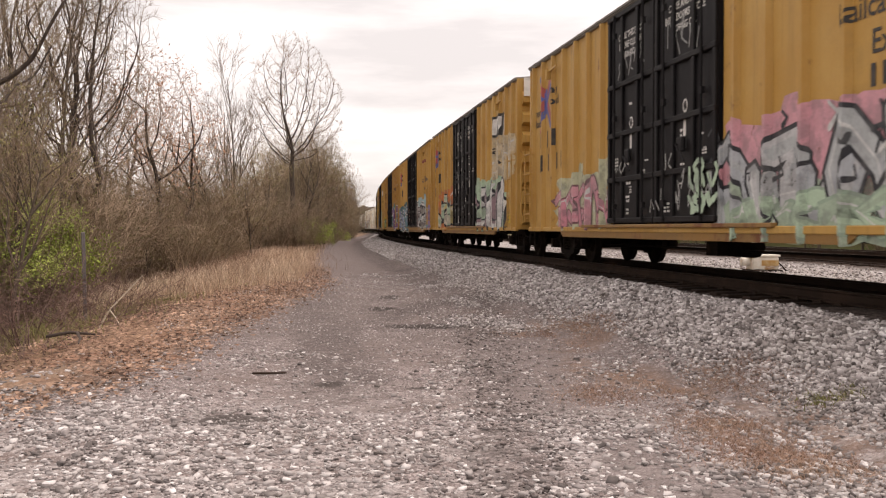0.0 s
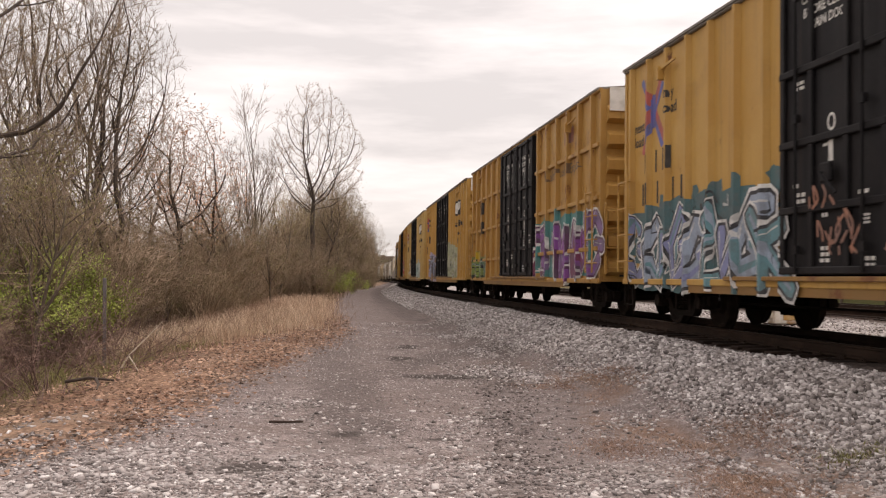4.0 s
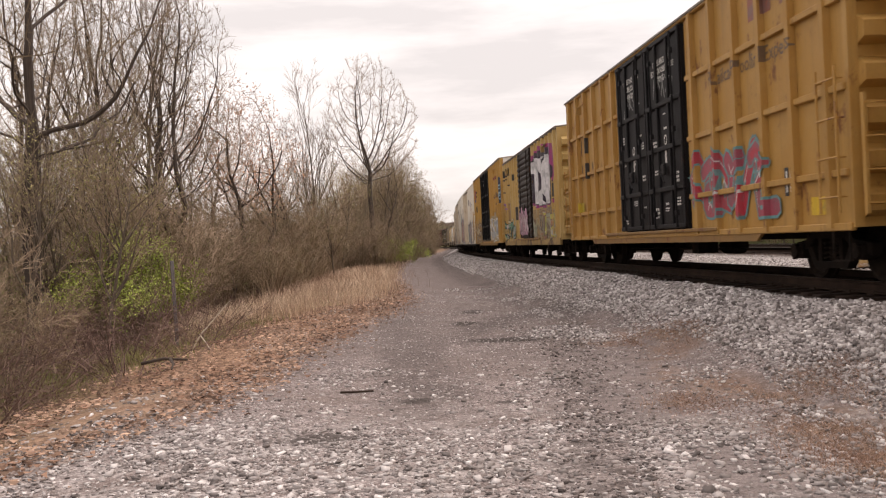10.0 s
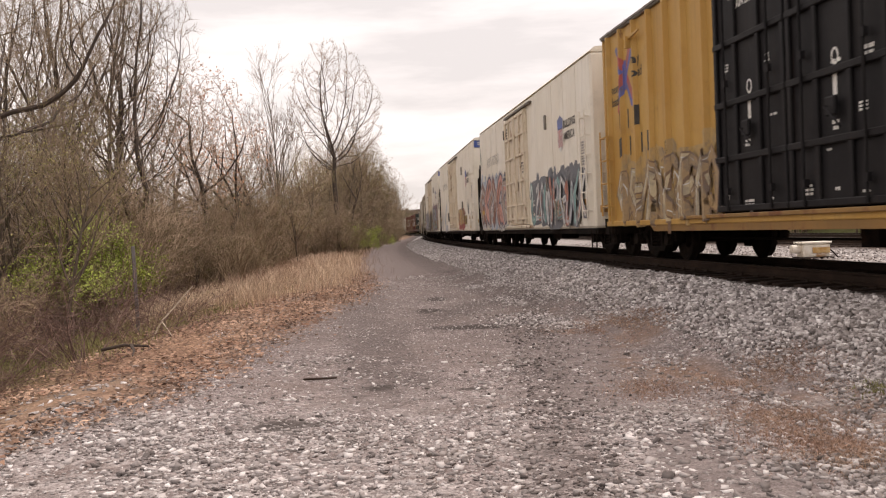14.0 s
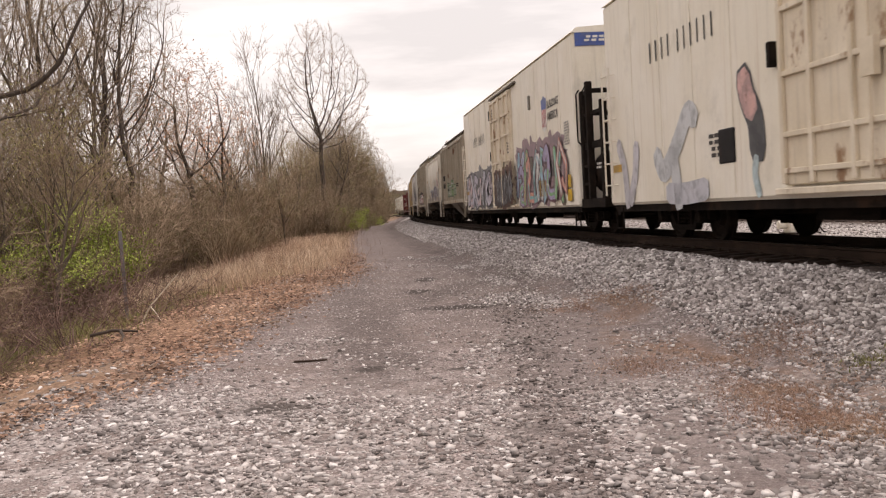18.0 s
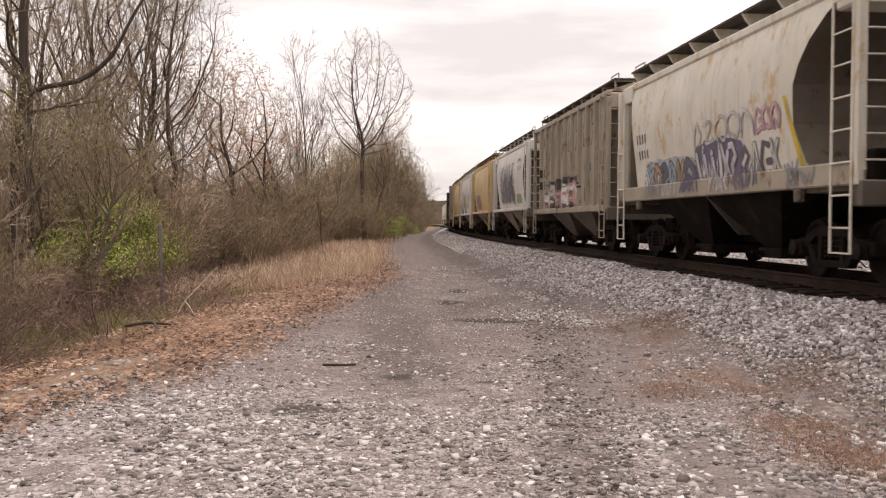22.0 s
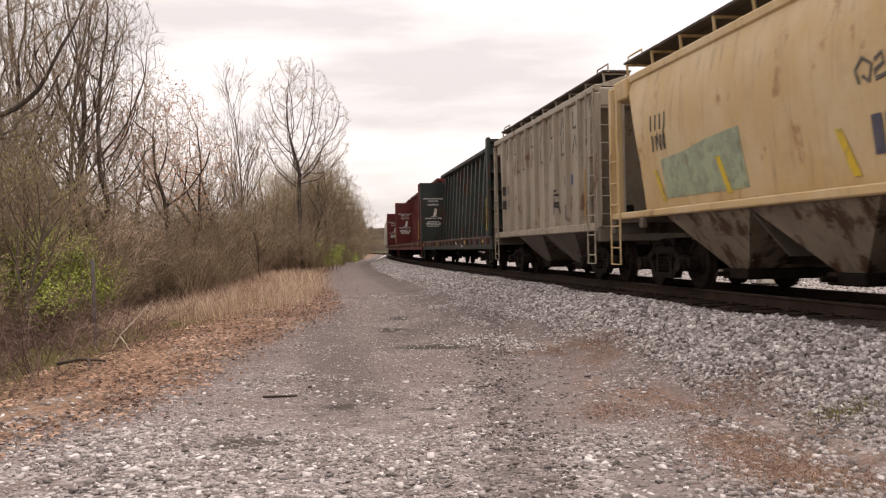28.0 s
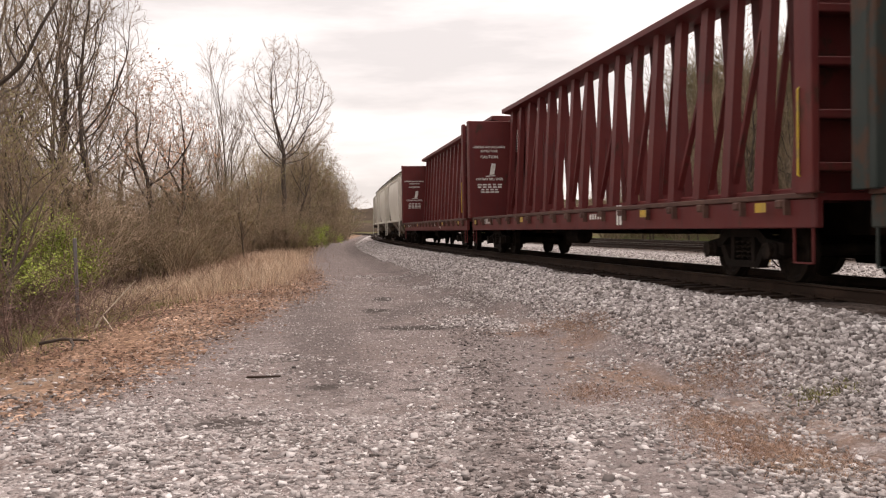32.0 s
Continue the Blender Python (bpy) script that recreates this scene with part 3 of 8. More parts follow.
_b = Geo().chamfer(-0.2, 0.2, -1.0, 1.0, 0.42, 0.68, 0.03).box(-0.25, 0.25, -0.3, 0.3, 0.66, 0.78)
for _y in (-0.55, 0.55):
    _b.box(-0.75, 0.75, _y - 0.05, _y + 0.05, 0.3, 0.38)
_b.v = [(a, b, c * 0.9) for a, b, c in _b.v]
BOLSTER = _b.mesh("truck")
BOLSTER.materials.append(STEEL_DARK)
_f = Geo()
_f.prism([(-1.14, 0.4), (-1.14, 0.58), (-0.7, 0.64), (-0.46, 0.79), (0.46, 0.79), (0.7, 0.64), (1.14, 0.58), (1.14, 0.4), (0.62, 0.52), (0.42, 0.66), (-0.42, 0.66), (-0.62, 0.52)], "y", -0.07, 0.07)
_f.prism([(-0.68, 0.5), (-0.46, 0.2), (0.46, 0.2), (0.68, 0.5), (0.55, 0.54), (0.38, 0.3), (-0.38, 0.3), (-0.55, 0.54)], "y", -0.065, 0.065)
for _x in (-0.3, 0.3):
    _f.box(_x - 0.05, _x + 0.05, -0.06, 0.06, 0.28, 0.68)
for _x in (-0.89, 0.89):
    _f.chamfer(_x - 0.13, _x + 0.13, -0.13, 0.1, 0.34, 0.58, 0.03)
_f.v = [(a, b, c * 0.9) for a, b, c in _f.v]
SIDE_FRAME = _f.mesh("side_frame")
SIDE_FRAME.materials.append(STEEL_DARK)
_p = Geo()
for _x in (-0.16, 0.0, 0.16):
    _p.tube([(_x + 0.055 * math.cos(a), 0.055 * math.sin(a), 0.3 + 0.012 * a) for a in np.arange(0, 25, 0.8)], 0.016, 5)
_p.v = [(a, b, c * 0.9) for a, b, c in _p.v]
SPRING = _p.mesh("spring_nest")
SPRING.materials.append(WHEEL_STEEL)
_c = Geo().box(-0.9, 0.25, -0.09, 0.09, 0.74, 0.96).prism([(0.2, -0.16), (0.42, -0.17), (0.5, -0.05), (0.42, -0.02), (0.36, 0.06), (0.48, 0.14), (0.44, 0.2), (0.2, 0.17)], "z", 0.7, 1.02)
COUPLER = _c.mesh("coupler")
COUPLER.materials.append(STEEL_DARK)
HOSE = Geo().tube([(0, -0.35, 0.85), (0.15, -0.36, 0.7), (0.35, -0.3, 0.45), (0.6, -0.22, 0.32), (0.85, -0.3, 0.4)], 0.025, 6).mesh("brake_hose", True)
HOSE.materials.append(STEEL_DARK)
WHEELS, CARS = [], []


def new_car(name, label, category, group, centre, bolster, coupler_at):
    """The empty base of a car, with its trucks, wheels, couplers and hoses."""
    car = tagged(new(name), label, category, group)
    car.empty_display_size = 0.5
    for e in (-1, 1):
        truck = part("truck", BOLSTER, STEEL_DARK, car)
        truck.location = (e * bolster, 0, BODY_DROP)
        for y in (-1.02, 1.02):
            fr = part("side_frame", SIDE_FRAME, STEEL_DARK, truck)
            fr.location = (0, y, 0)
            sp = part("spring_nest", SPRING, WHEEL_STEEL, truck)
            sp.location = (0, y, 0)
        for x in (-0.89, 0.89):
            w = part("wheelset", WHEELSET, WHEEL_STEEL, truck)
            w.matrix_parent_inverse = Matrix.Translation((x, 0, WHEEL_R))
            WHEELS.append(w)
        cp = part("coupler", COUPLER, STEEL_DARK, car)
        cp.location, cp.rotation_euler = (e * (coupler_at - 0.42), 0, 0.15), (0, 0, 0 if e > 0 else math.pi)
        hs = part("brake_hose", HOSE, STEEL_DARK, car)
        hs.location, hs.rotation_euler = (e * (coupler_at - 0.8), 0, 0.25), (0, 0, 0 if e > 0 else math.pi)
    CARS.append((car, centre, bolster))
    return car


def ladder(g, x0, x1, y, z0, z1, n, out=0.06, rail=True):
    """Rungs between x0 and x1 in front of the side wall at y."""
    yo = y - out
    for i in range(n):
        z = z0 + (z1 - z0) * i / (n - 1)
        g.tube([(x0, y, z), (x0, yo, z), (x1, yo, z), (x1, y, z)], 0.014, 5)
    if rail:
        for x in (x0, x1):
            g.box(x - 0.02, x + 0.02, yo - 0.005, yo + 0.02, z0 - 0.2, z1 + 0.15)
    return g


def stirrup(g, x, y, z0, z1, w=0.42):
    for a in (x - w / 2, x + w / 2):
        g.box(a - 0.012, a + 0.012, y - 0.014, y + 0.014, z1, z0)
    return g.box(x - w / 2, x + w / 2, y - 0.02, y + 0.02, z1 - 0.02, z1)


def ribbed(x0, x1, n, base, depth, foot=0.2, top=0.1):
    """Outline of a ribbed wall seen from above: points (x, y) from x0 to x1, ribs standing out to -y."""
    pts = [(x0, base)]
    step = (x1 - x0) / n
    for i in range(n):
        c = x0 + (i + 0.5) * step
        pts += [(c - foot / 2, base), (c - top / 2, base - depth), (c + top / 2, base - depth), (c + foot / 2, base)]
    pts.append((x1, base))
    return pts


def wall_geo(outline, z0, z1, thick=0.07):
    g = Geo()
    poly = [(x, y) for x, y in outline]
    back = outline[0][1] + thick
    n = len(poly)
    vs = [(x, y, z) for z in (z0, z1) for x, y in poly] + [(x, back, z) for z in (z0, z1) for x in (poly[0][0], poly[-1][0])]
    g.v = vs
    g.f = [(i, i + 1, n + i + 1, n + i) for i in range(n - 1)]
    b = 2 * n
    g.f += [(b, b + 2, b + 3, b + 1), (0, n, b + 2, b), (n - 1, b + 1, b + 3, 2 * n - 1)]
    g.f += [tuple(range(n)) + (b + 1, b), tuple(range(n, 2 * n)) + (b + 3, b + 2)]
    return g


def mirrored(outline):
    return [(-x, -y) for x, y in outline]


# ---- writing and painted pictures, laid on a wall of any profile ----
def lay(geo, prof, gap):
    """Cuts a flat drawing (x, z in the plane y = 0) at the wall's edges and lays it onto the wall's profile."""
    bm = bmesh.new()
    vs = [bm.verts.new(p) for p in geo.v]
    for f in geo.f:
        try:
            bm.faces.new([vs[i] for i in f])
        except ValueError:
            pass
    px = [p[0] for p in prof]
    x0, x1 = min(p[0] for p in geo.v), max(p[0] for p in geo.v)
    for x in sorted(set(px)):
        if x0 < x < x1:
            bmesh.ops.bisect_plane(bm, geom=bm.verts[:] + bm.edges[:] + bm.faces[:], plane_co=(x, 0, 0), plane_no=(1, 0, 0))
    out = Geo()
    bm.verts.index_update()
    out.v = [(v.co.x, float(np.interp(v.co.x, px, [p[1] for p in prof])) - gap + v.co.y, v.co.z) for v in bm.verts]
    out.f = [tuple(w.index for w in f.verts) for f in bm.faces]
    bm.free()
    return out


def words_geo(text, x, z, size, slant=0.0, bold=0.0, centred=False, squeeze=1.0):
    cu = bpy.data.curves.new("lettering", "FONT")
    cu.body, cu.size, cu.offset, cu.shear, cu.resolution_u = text, size, bold, slant, 2
    if centred:
        cu.align_x = "CENTER"
    ob = bpy.data.objects.new("lettering", cu)
    me = ob.to_mesh()
    g = Geo()
    g.v = [(x + v.co.x * squeeze, 0.0, z + v.co.y) for v in me.vertices]
    g.f = [tuple(p.vertices) for p in me.polygons]
    ob.to_mesh_clear()
    bpy.data.objects.remove(ob)
    bpy.data.curves.remove(cu)
    return g


def bars_geo(x, z, w, h, n, fill=0.55, seed=1):
    """Plain bars that stand for writing: n of them side by side."""
    g, rnd = Geo(), random.Random(seed)
    step = w / n
    for i in range(n):
        a = x + i * step
        b = a + step * fill * rnd.uniform(0.75, 1.0)
        g.add([(a, 0, z), (b, 0, z), (b, 0, z + h), (a, 0, z + h)], [(0, 1, 2, 3)])
    return g


def lines_geo(x, z, w, rows, h, seed=1, pitch=1.6):
    """Rows of small writing as plain bars."""
    g, rnd = Geo(), random.Random(seed)
    for i in range(rows):
        q = w * rnd.uniform(0.7, 1.0)
        n = max(2, int(q / (h * 3)))
        b = bars_geo(x + (w - q) / 2, z - i * h * pitch, q, h, n, 0.85, seed + i)
        g.add(b.v, b.f)
    return g


def smooth_line(pts, n=4):
    """A rounder line through the same points."""
    if len(pts) < 3:
        return pts
    out = []
    q = [pts[0], *pts, pts[-1]]
    for a, b, c, d in zip(q, q[1:], q[2:], q[3:]):
        for k in range(n):
            t = k / n
            out.append(tuple(0.5 * (2 * b[i] + (c[i] - a[i]) * t + (2 * a[i] - 5 * b[i] + 4 * c[i] - d[i]) * t * t + (3 * b[i] - a[i] - 3 * c[i] + d[i]) * t ** 3) for i in (0, 1)))
    return out + [pts[-1]]


def stroke(g, pts, w, lift, taper=0.0):
    """A painted stroke of width w along pts (x, z)."""
    n = len(pts)
    rows = []
    for i, (x, z) in enumerate(pts):
        ax, az = pts[max(i - 1, 0)]
        bx, bz = pts[min(i + 1, n - 1)]
        d = math.hypot(bx - ax, bz - az) or 1e-6
        ux, uz = (bx - ax) / d, (bz - az) / d
        h = w / 2 * (1 - taper * i / max(1, n - 1))
        rows.append((x, z, ux, uz, h))
    vs = []
    x, z, ux, uz, h = rows[0]
    vs += [(x - ux * h * 0.8 - uz * h * 0.6, z - uz * h * 0.8 + ux * h * 0.6), (x - ux * h * 0.8 + uz * h * 0.6, z - uz * h * 0.8 - ux * h * 0.6)]
    for x, z, ux, uz, h in rows:
        vs += [(x - uz * h, z + ux * h), (x + uz * h, z - ux * h)]
    x, z, ux, uz, h = rows[-1]
    vs += [(x + ux * h * 0.8 - uz * h * 0.6, z + uz * h * 0.8 + ux * h * 0.6), (x + ux * h * 0.8 + uz * h * 0.6, z + uz * h * 0.8 - ux * h * 0.6)]
    g.add([(a, -lift[0], b) for a, b in vs], [(2 * i, 2 * i + 1, 2 * i + 3, 2 * i + 2) for i in range(len(vs) // 2 - 1)])
    lift[0] += 0.0004


def blob(g, x0, x1, z0, z1, rnd, lift, rough=0.12, n=34, square=0.75):
    """An irregular patch of paint filling a box."""
    cx, cz, rx, rz = (x0 + x1) / 2, (z0 + z1) / 2, (x1 - x0) / 2, (z1 - z0) / 2
    pts = []
    for i in range(n):
        a = 2 * math.pi * i / n
        c, s = math.cos(a), math.sin(a)
        k = min(1 / max(abs(c), 1e-3), 1 / max(abs(s), 1e-3)) ** square * (1 + rnd.uniform(-rough, rough * 0.4)) * 0.97
        pts.append((cx + rx * c * k, -lift[0], max(z0 - 0.05, cz + rz * s * k)))
    g.add(pts + [(cx, -lift[0], cz)], [(i, (i + 1) % n, n) for i in range(n)])
    lift[0] += 0.0005


def wild_shape(rnd):
    """One abstract interlocking form of a sprayed piece, in a unit box: a few bent strokes."""
    kind = rnd.randrange(6)
    u = lambda a, b: rnd.uniform(a, b)
    if kind == 0:
        ln = [[(u(0, 0.15), 0), (u(0, 0.2), u(0.4, 0.6)), (u(0.3, 0.6), 1)], [(u(0.3, 0.6), 1), (u(0.7, 1), u(0.4, 0.7)), (u(0.5, 1.0), 0)]]
    elif kind == 1:
        ln = [[(u(0.7, 1), u(0.75, 1)), (u(0.2, 0.5), 1), (0, u(0.4, 0.6)), (u(0.2, 0.5), 0), (u(0.8, 1), u(0.05, 0.3))], [(u(0.5, 0.7), u(0.4, 0.5)), (u(0.9, 1.2), u(0.35, 0.6))]]
    elif kind == 2:
        ln = [[(u(0, 0.2), u(0.7, 1)), (u(0.4, 0.6), u(0.85, 1)), (u(0.5, 0.9), u(0.5, 0.7)), (u(0.1, 0.4), u(0.3, 0.5)), (u(0.1, 0.3), 0.02), (u(0.8, 1), u(0, 0.15))]]
    elif kind == 3:
        ln = [[(u(0, 0.3), 0), (u(0.2, 0.5), u(0.4, 0.6)), (u(0.1, 0.3), 1)], [(u(0.8, 1.1), u(0.8, 1)), (u(0.4, 0.6), u(0.4, 0.6)), (u(0.8, 1.2), u(-0.1, 0.1))]]
    elif kind == 4:
        ln = [[(0, u(0.6, 1)), (u(0.15, 0.35), u(0, 0.1)), (u(0.45, 0.6), u(0.6, 0.8)), (u(0.7, 0.85), u(0, 0.1)), (1, u(0.8, 1.1))]]
    else:
        ln = [[(u(0.1, 0.3), u(0, 0.1)), (0, u(0.5, 0.7)), (u(0.4, 0.6), 1), (1, u(0.5, 0.7)), (u(0.7, 0.9), u(0, 0.1)), (u(0.3, 0.5), u(0.2, 0.35))]]
    return ln if rnd.random() < 0.55 else [smooth_line(q) for q in ln]


def graffiti(car, prof, x0, x1, z0, z1, n, fills, line, ground_col=None, seed=1, gap=0.004, thick=0.2, label="", shine=None, drips=True, rim=None):
    """A sprayed piece: a ground patch, n big interlocking bent forms with outlines, highlights and flecks. No words."""
    rnd = random.Random(seed)
    w, h = (x1 - x0) / n, z1 - z0
    lift = [0.0]
    if ground_col:
        g = Geo()
        blob(g, x0 - 0.25, x1 + 0.25, z0 - 0.05, z1 + 0.12, rnd, lift, 0.16, 60)
        part("graffiti_ground", lay(g, prof, gap), ground_col, car, label or "sprayed colour patch")
        for _ in range(max(3, n)):
            g = Geo()
            cx, r = rnd.uniform(x0, x1), rnd.uniform(0.12, 0.3)
            blob(g, cx - r, cx + r, z1 - r * 0.8, z1 + rnd.uniform(0.08, 0.3), rnd, lift, 0.25, 14)
            part("graffiti_ground", lay(g, prof, gap), ground_col, car)
    lift[0] = max(lift[0], 0.003)
    n = max(1, round(n * 1.5))
    w = (x1 - x0) / n
    flecks, marks, rims = Geo(), Geo(), Geo()
    for i in range(n):
        sx, sz = w * rnd.uniform(1.15, 1.6), h * rnd.uniform(0.72, 1.0)
        ox, oz, tilt = x0 + i * w - w * 0.15, z0 + (h - sz) * rnd.random(), rnd.uniform(-0.3, 0.3)
        st = min(thick, w * 0.42) * rnd.uniform(0.8, 1.25)
        lines = [[(ox + px * sx + tilt * pz * sz, max(z0, oz + st / 2 + pz * (sz - st))) for px, pz in ln] for ln in wild_shape(rnd)]
        outer, inner, second = Geo(), Geo(), Geo()
        if rim:
            for ln in lines:
                stroke(rims, ln, st * 1.75, lift)
        for ln in lines:
            stroke(outer, ln, st * 1.38, lift)
        if drips and rnd.random() < 0.5:
            ax, az = lines[0][-1]
            stroke(outer, [(ax, az), (ax, az - 0.3)], st * 0.12, lift)
        for ln in lines:
            stroke(inner, ln, st, lift)
        for ln in lines:
            m = len(ln) // 2
            stroke(second, ln[:m + 1] if rnd.random() < 0.5 else ln[m:], st * 0.55, lift, 0.6)
            k = st * 0.24
            a = rnd.randrange(max(1, len(ln) - 2))
            stroke(flecks, [(px - k, pz + k * 0.6) for px, pz in ln[a:a + 3]], st * 0.11, lift, 0.5)
        for _ in range(3):
            px, pz, q, r = ox + rnd.uniform(0, 1) * sx, z0 + rnd.uniform(0.05, 0.95) * h, rnd.uniform(0, 6.283), h * rnd.uniform(0.06, 0.2)
            stroke(marks if rnd.random() < 0.6 else flecks, [(px, pz), (px + r * math.cos(q), max(z0, pz + r * math.sin(q))), (px + r * math.cos(q + 0.9) * 1.3, max(z0, pz + r * math.sin(q + 0.9) * 1.3))], st * rnd.uniform(0.12, 0.28), lift, 0.5)
        part("graffiti_outline", lay(outer, prof, gap), line, car)
        part("graffiti_form", lay(inner, prof, gap), fills[i % len(fills)], car)
        part("graffiti_shade", lay(second, prof, gap), fills[(i + 1 + rnd.randrange(2)) % len(fills)], car)
    if rim:
        part("graffiti_rim", lay(rims, prof, gap), rim, car)
    part("graffiti_detail", lay(marks, prof, gap), line, car)
    part("graffiti_shine", lay(flecks, prof, gap), shine or spray(0.62, 0.62, 0.6), car)


def scribble(car, prof, x0, x1, z0, z1, col, seed=1, n=4, w=0.035, gap=0.012):
    """Small hand-drawn tags: loose looping strokes, no words."""
    rnd = random.Random(seed)
    for i in range(n):
        g, lift = Geo(), [0.0004 * i]
        tall = rnd.uniform(0.18, 0.42)
        a, b = rnd.uniform(x0, x1 - 0.3), rnd.uniform(z0, max(z0 + 0.05, z1 - tall))
        for k in range(rnd.randint(2, 4)):
            pts = [(a + k * 0.16 + rnd.uniform(-0.04, 0.14), b + tall * q) for q in (rnd.uniform(0, 0.2), rnd.uniform(0.4, 0.6), rnd.uniform(0.8, 1), rnd.uniform(0.3, 0.7))]
            stroke(g, smooth_line(pts[:rnd.randint(2, 4)]), w, lift)
        part("tag", lay(g, prof, gap), col, car)


def write(name, car, prof, geo, mat, gap=0.006, label=""):
    if name == "car_number":
        for f in geo.f:
            bar = Geo().add([geo.v[i] for i in f], [tuple(range(len(f)))])
            part("number_bar", lay(bar, prof, gap), mat, car, label)
        return None
    return part(name, lay(geo, prof, gap), mat, car, label)


def rungs_of(car, paint, x, y0, y1, z0, z1, n, out=0.07):
    """A ladder on a car's end: two stiles and their rungs."""
    a, b = sorted((x, x + out))
    lad = part("end_ladder", Geo().box(a, b, y0 - 0.02, y0 + 0.02, z0 - 0.12, z1 + 0.12).box(a, b, y1 - 0.02, y1 + 0.02, z0 - 0.12, z1 + 0.12), paint, car)
    for i in range(n):
        z = z0 + (z1 - z0) * i / (n - 1)
        part("rung", Geo().tube([(x + out, y0, z), (x + out, y1, z)], 0.014, 5), paint, lad)


# ---- boxcars ----
def end_wall(car, x, e, z0, z1, paint, half=1.56, ribs=7):
    """A corrugated end: deep horizontal ridges between plain corner posts."""
    g = Geo()
    step = (z1 - z0 - 0.3) / ribs
    pr = [(0.0, z0)]
    for i in range(ribs):
        a = z0 + 0.12 + i * step
        pr += [(0.0, a), (0.19, a + step * 0.14), (0.19, a + step * 0.5), (0.0, a + step * 0.72)]
    pr += [(0.0, z1), (-0.08, z1), (-0.08, z0)]
    g.prism([(x + e * px, pz) for px, pz in pr], "y", -half + 0.13, half - 0.13)
    for y in (-half, half - 0.13):
        g.box(min(x - e * 0.08, x + e * 0.03), max(x - e * 0.08, x + e * 0.03), y, y + 0.13, z0, z1)
    return part("end_wall", g, paint, car)


def boxcar_door(car, x0, x1, z0, z1, paint, seed, marks=(), y=-1.585):
    """A plug door leaf: sheet, frame ribs, lock rods with gear, and stencilled notes."""
    rnd = random.Random(seed)
    g, ribs = Geo().box(x0, x1, y, y + 0.08, z0, z1), []
    w = x1 - x0
    for fx in (0.0, 0.31, 0.66, 1.0):
        xc = x0 + 0.06 + (w - 0.12) * fx
        ribs.append(Geo().chamfer(xc - 0.05, xc + 0.05, y - 0.05, y + 0.001, z0, z1, 0.012))
    for fz in (0.0, 0.2, 0.42, 0.66, 1.0):
        zc = z0 + 0.05 + (z1 - z0 - 0.1) * fz
        ribs.append(Geo().chamfer(x0, x1, y - 0.06, y + 0.002, zc - 0.045, zc + 0.045, 0.012))
    door = part("door", g, paint, car, "black plug door with ribs, lock rods and stencils")
    for q in ribs:
        part("door_rib", q, paint, door)
    for fx in (0.2, 0.82):
        xc = x0 + w * fx
        rod = Geo().tube([(xc, y - 0.08, z0 + 0.02), (xc, y - 0.08, z1 - 0.04)], 0.022, 6)
        for zc in (z0 + 0.3, (z0 + z1) / 2, z1 - 0.4):
            rod.box(xc - 0.05, xc + 0.05, y - 0.1, y - 0.04, zc - 0.05, zc + 0.05)
        part("lock_rod", rod, paint, door)
    gear = Geo().chamfer(x0 + w * 0.46, x0 + w * 0.56, y - 0.11, y - 0.05, z0 + 1.05, z0 + 1.28, 0.02)
    gear.tube([(x0 + w * 0.51, y - 0.13, z0 + 1.16), (x0 + w * 0.51, y - 0.17, z0 + 1.16), (x0 + w * 0.66, y - 0.17, z0 + 0.9)], 0.015, 6)
    part("lock_gear", gear, paint, door)
    if marks:
        flat = [(x0, y), (x1, y)]
        for k, line in enumerate(marks):
            part("door_words", lay(words_geo(line, x0 + w * 0.48, z1 - 0.5 - 0.17 * k, 0.16, 0, 0.003, True, 0.9), flat, 0.004), WHITE_LETTER, door)
        for k in range(9):
            a = x0 + w * rnd.choice((0.1, 0.38, 0.42, 0.7, 0.74)) + rnd.uniform(0, 0.1)
            b = lines_geo(a, z0 + 0.12 + 2.2 * rnd.random() ** 1.6, rnd.uniform(0.12, 0.34), rnd.choice((1, 2, 3)), rnd.uniform(0.025, 0.05), seed + k)
            part("stencil", lay(b, flat, 0.004), WHITE_LETTER, door, "small white stencilled note")
        ring = Geo()
        stroke(ring, [(x0 + w * 0.5 + 0.07 * math.cos(q), z0 + 1.75 + 0.09 * math.sin(q)) for q in np.linspace(0, 6.283, 14)], 0.03, [0.0])
        part("stencil", lay(ring.add(*(lambda q: (q.v, q.f))(bars_geo(x0 + w * 0.5 - 0.06, z0 + 1.3, 0.12, 0.28, 1, 1.0))), flat, 0.005), WHITE_LETTER, door, "white ring over a pale tag")
        if seed % 3:
            curls = Geo()
            for k in range(5):
                a, b = x0 + w * (0.2 + 0.12 * k), z0 + 2.5 + rnd.uniform(0, 0.3)
                stroke(curls, smooth_line([(a, b), (a + rnd.uniform(0, 0.2), b + rnd.uniform(0.2, 0.5)), (a + rnd.uniform(-0.1, 0.25), b + rnd.uniform(0, 0.3)), (a + 0.2, b + rnd.uniform(-0.1, 0.1))]), 0.028, [0.0004 * k])
            part("tag", lay(curls, flat, 0.006), spray(0.3, 0.3, 0.29), door, "pale chalky scrawl")
    return door


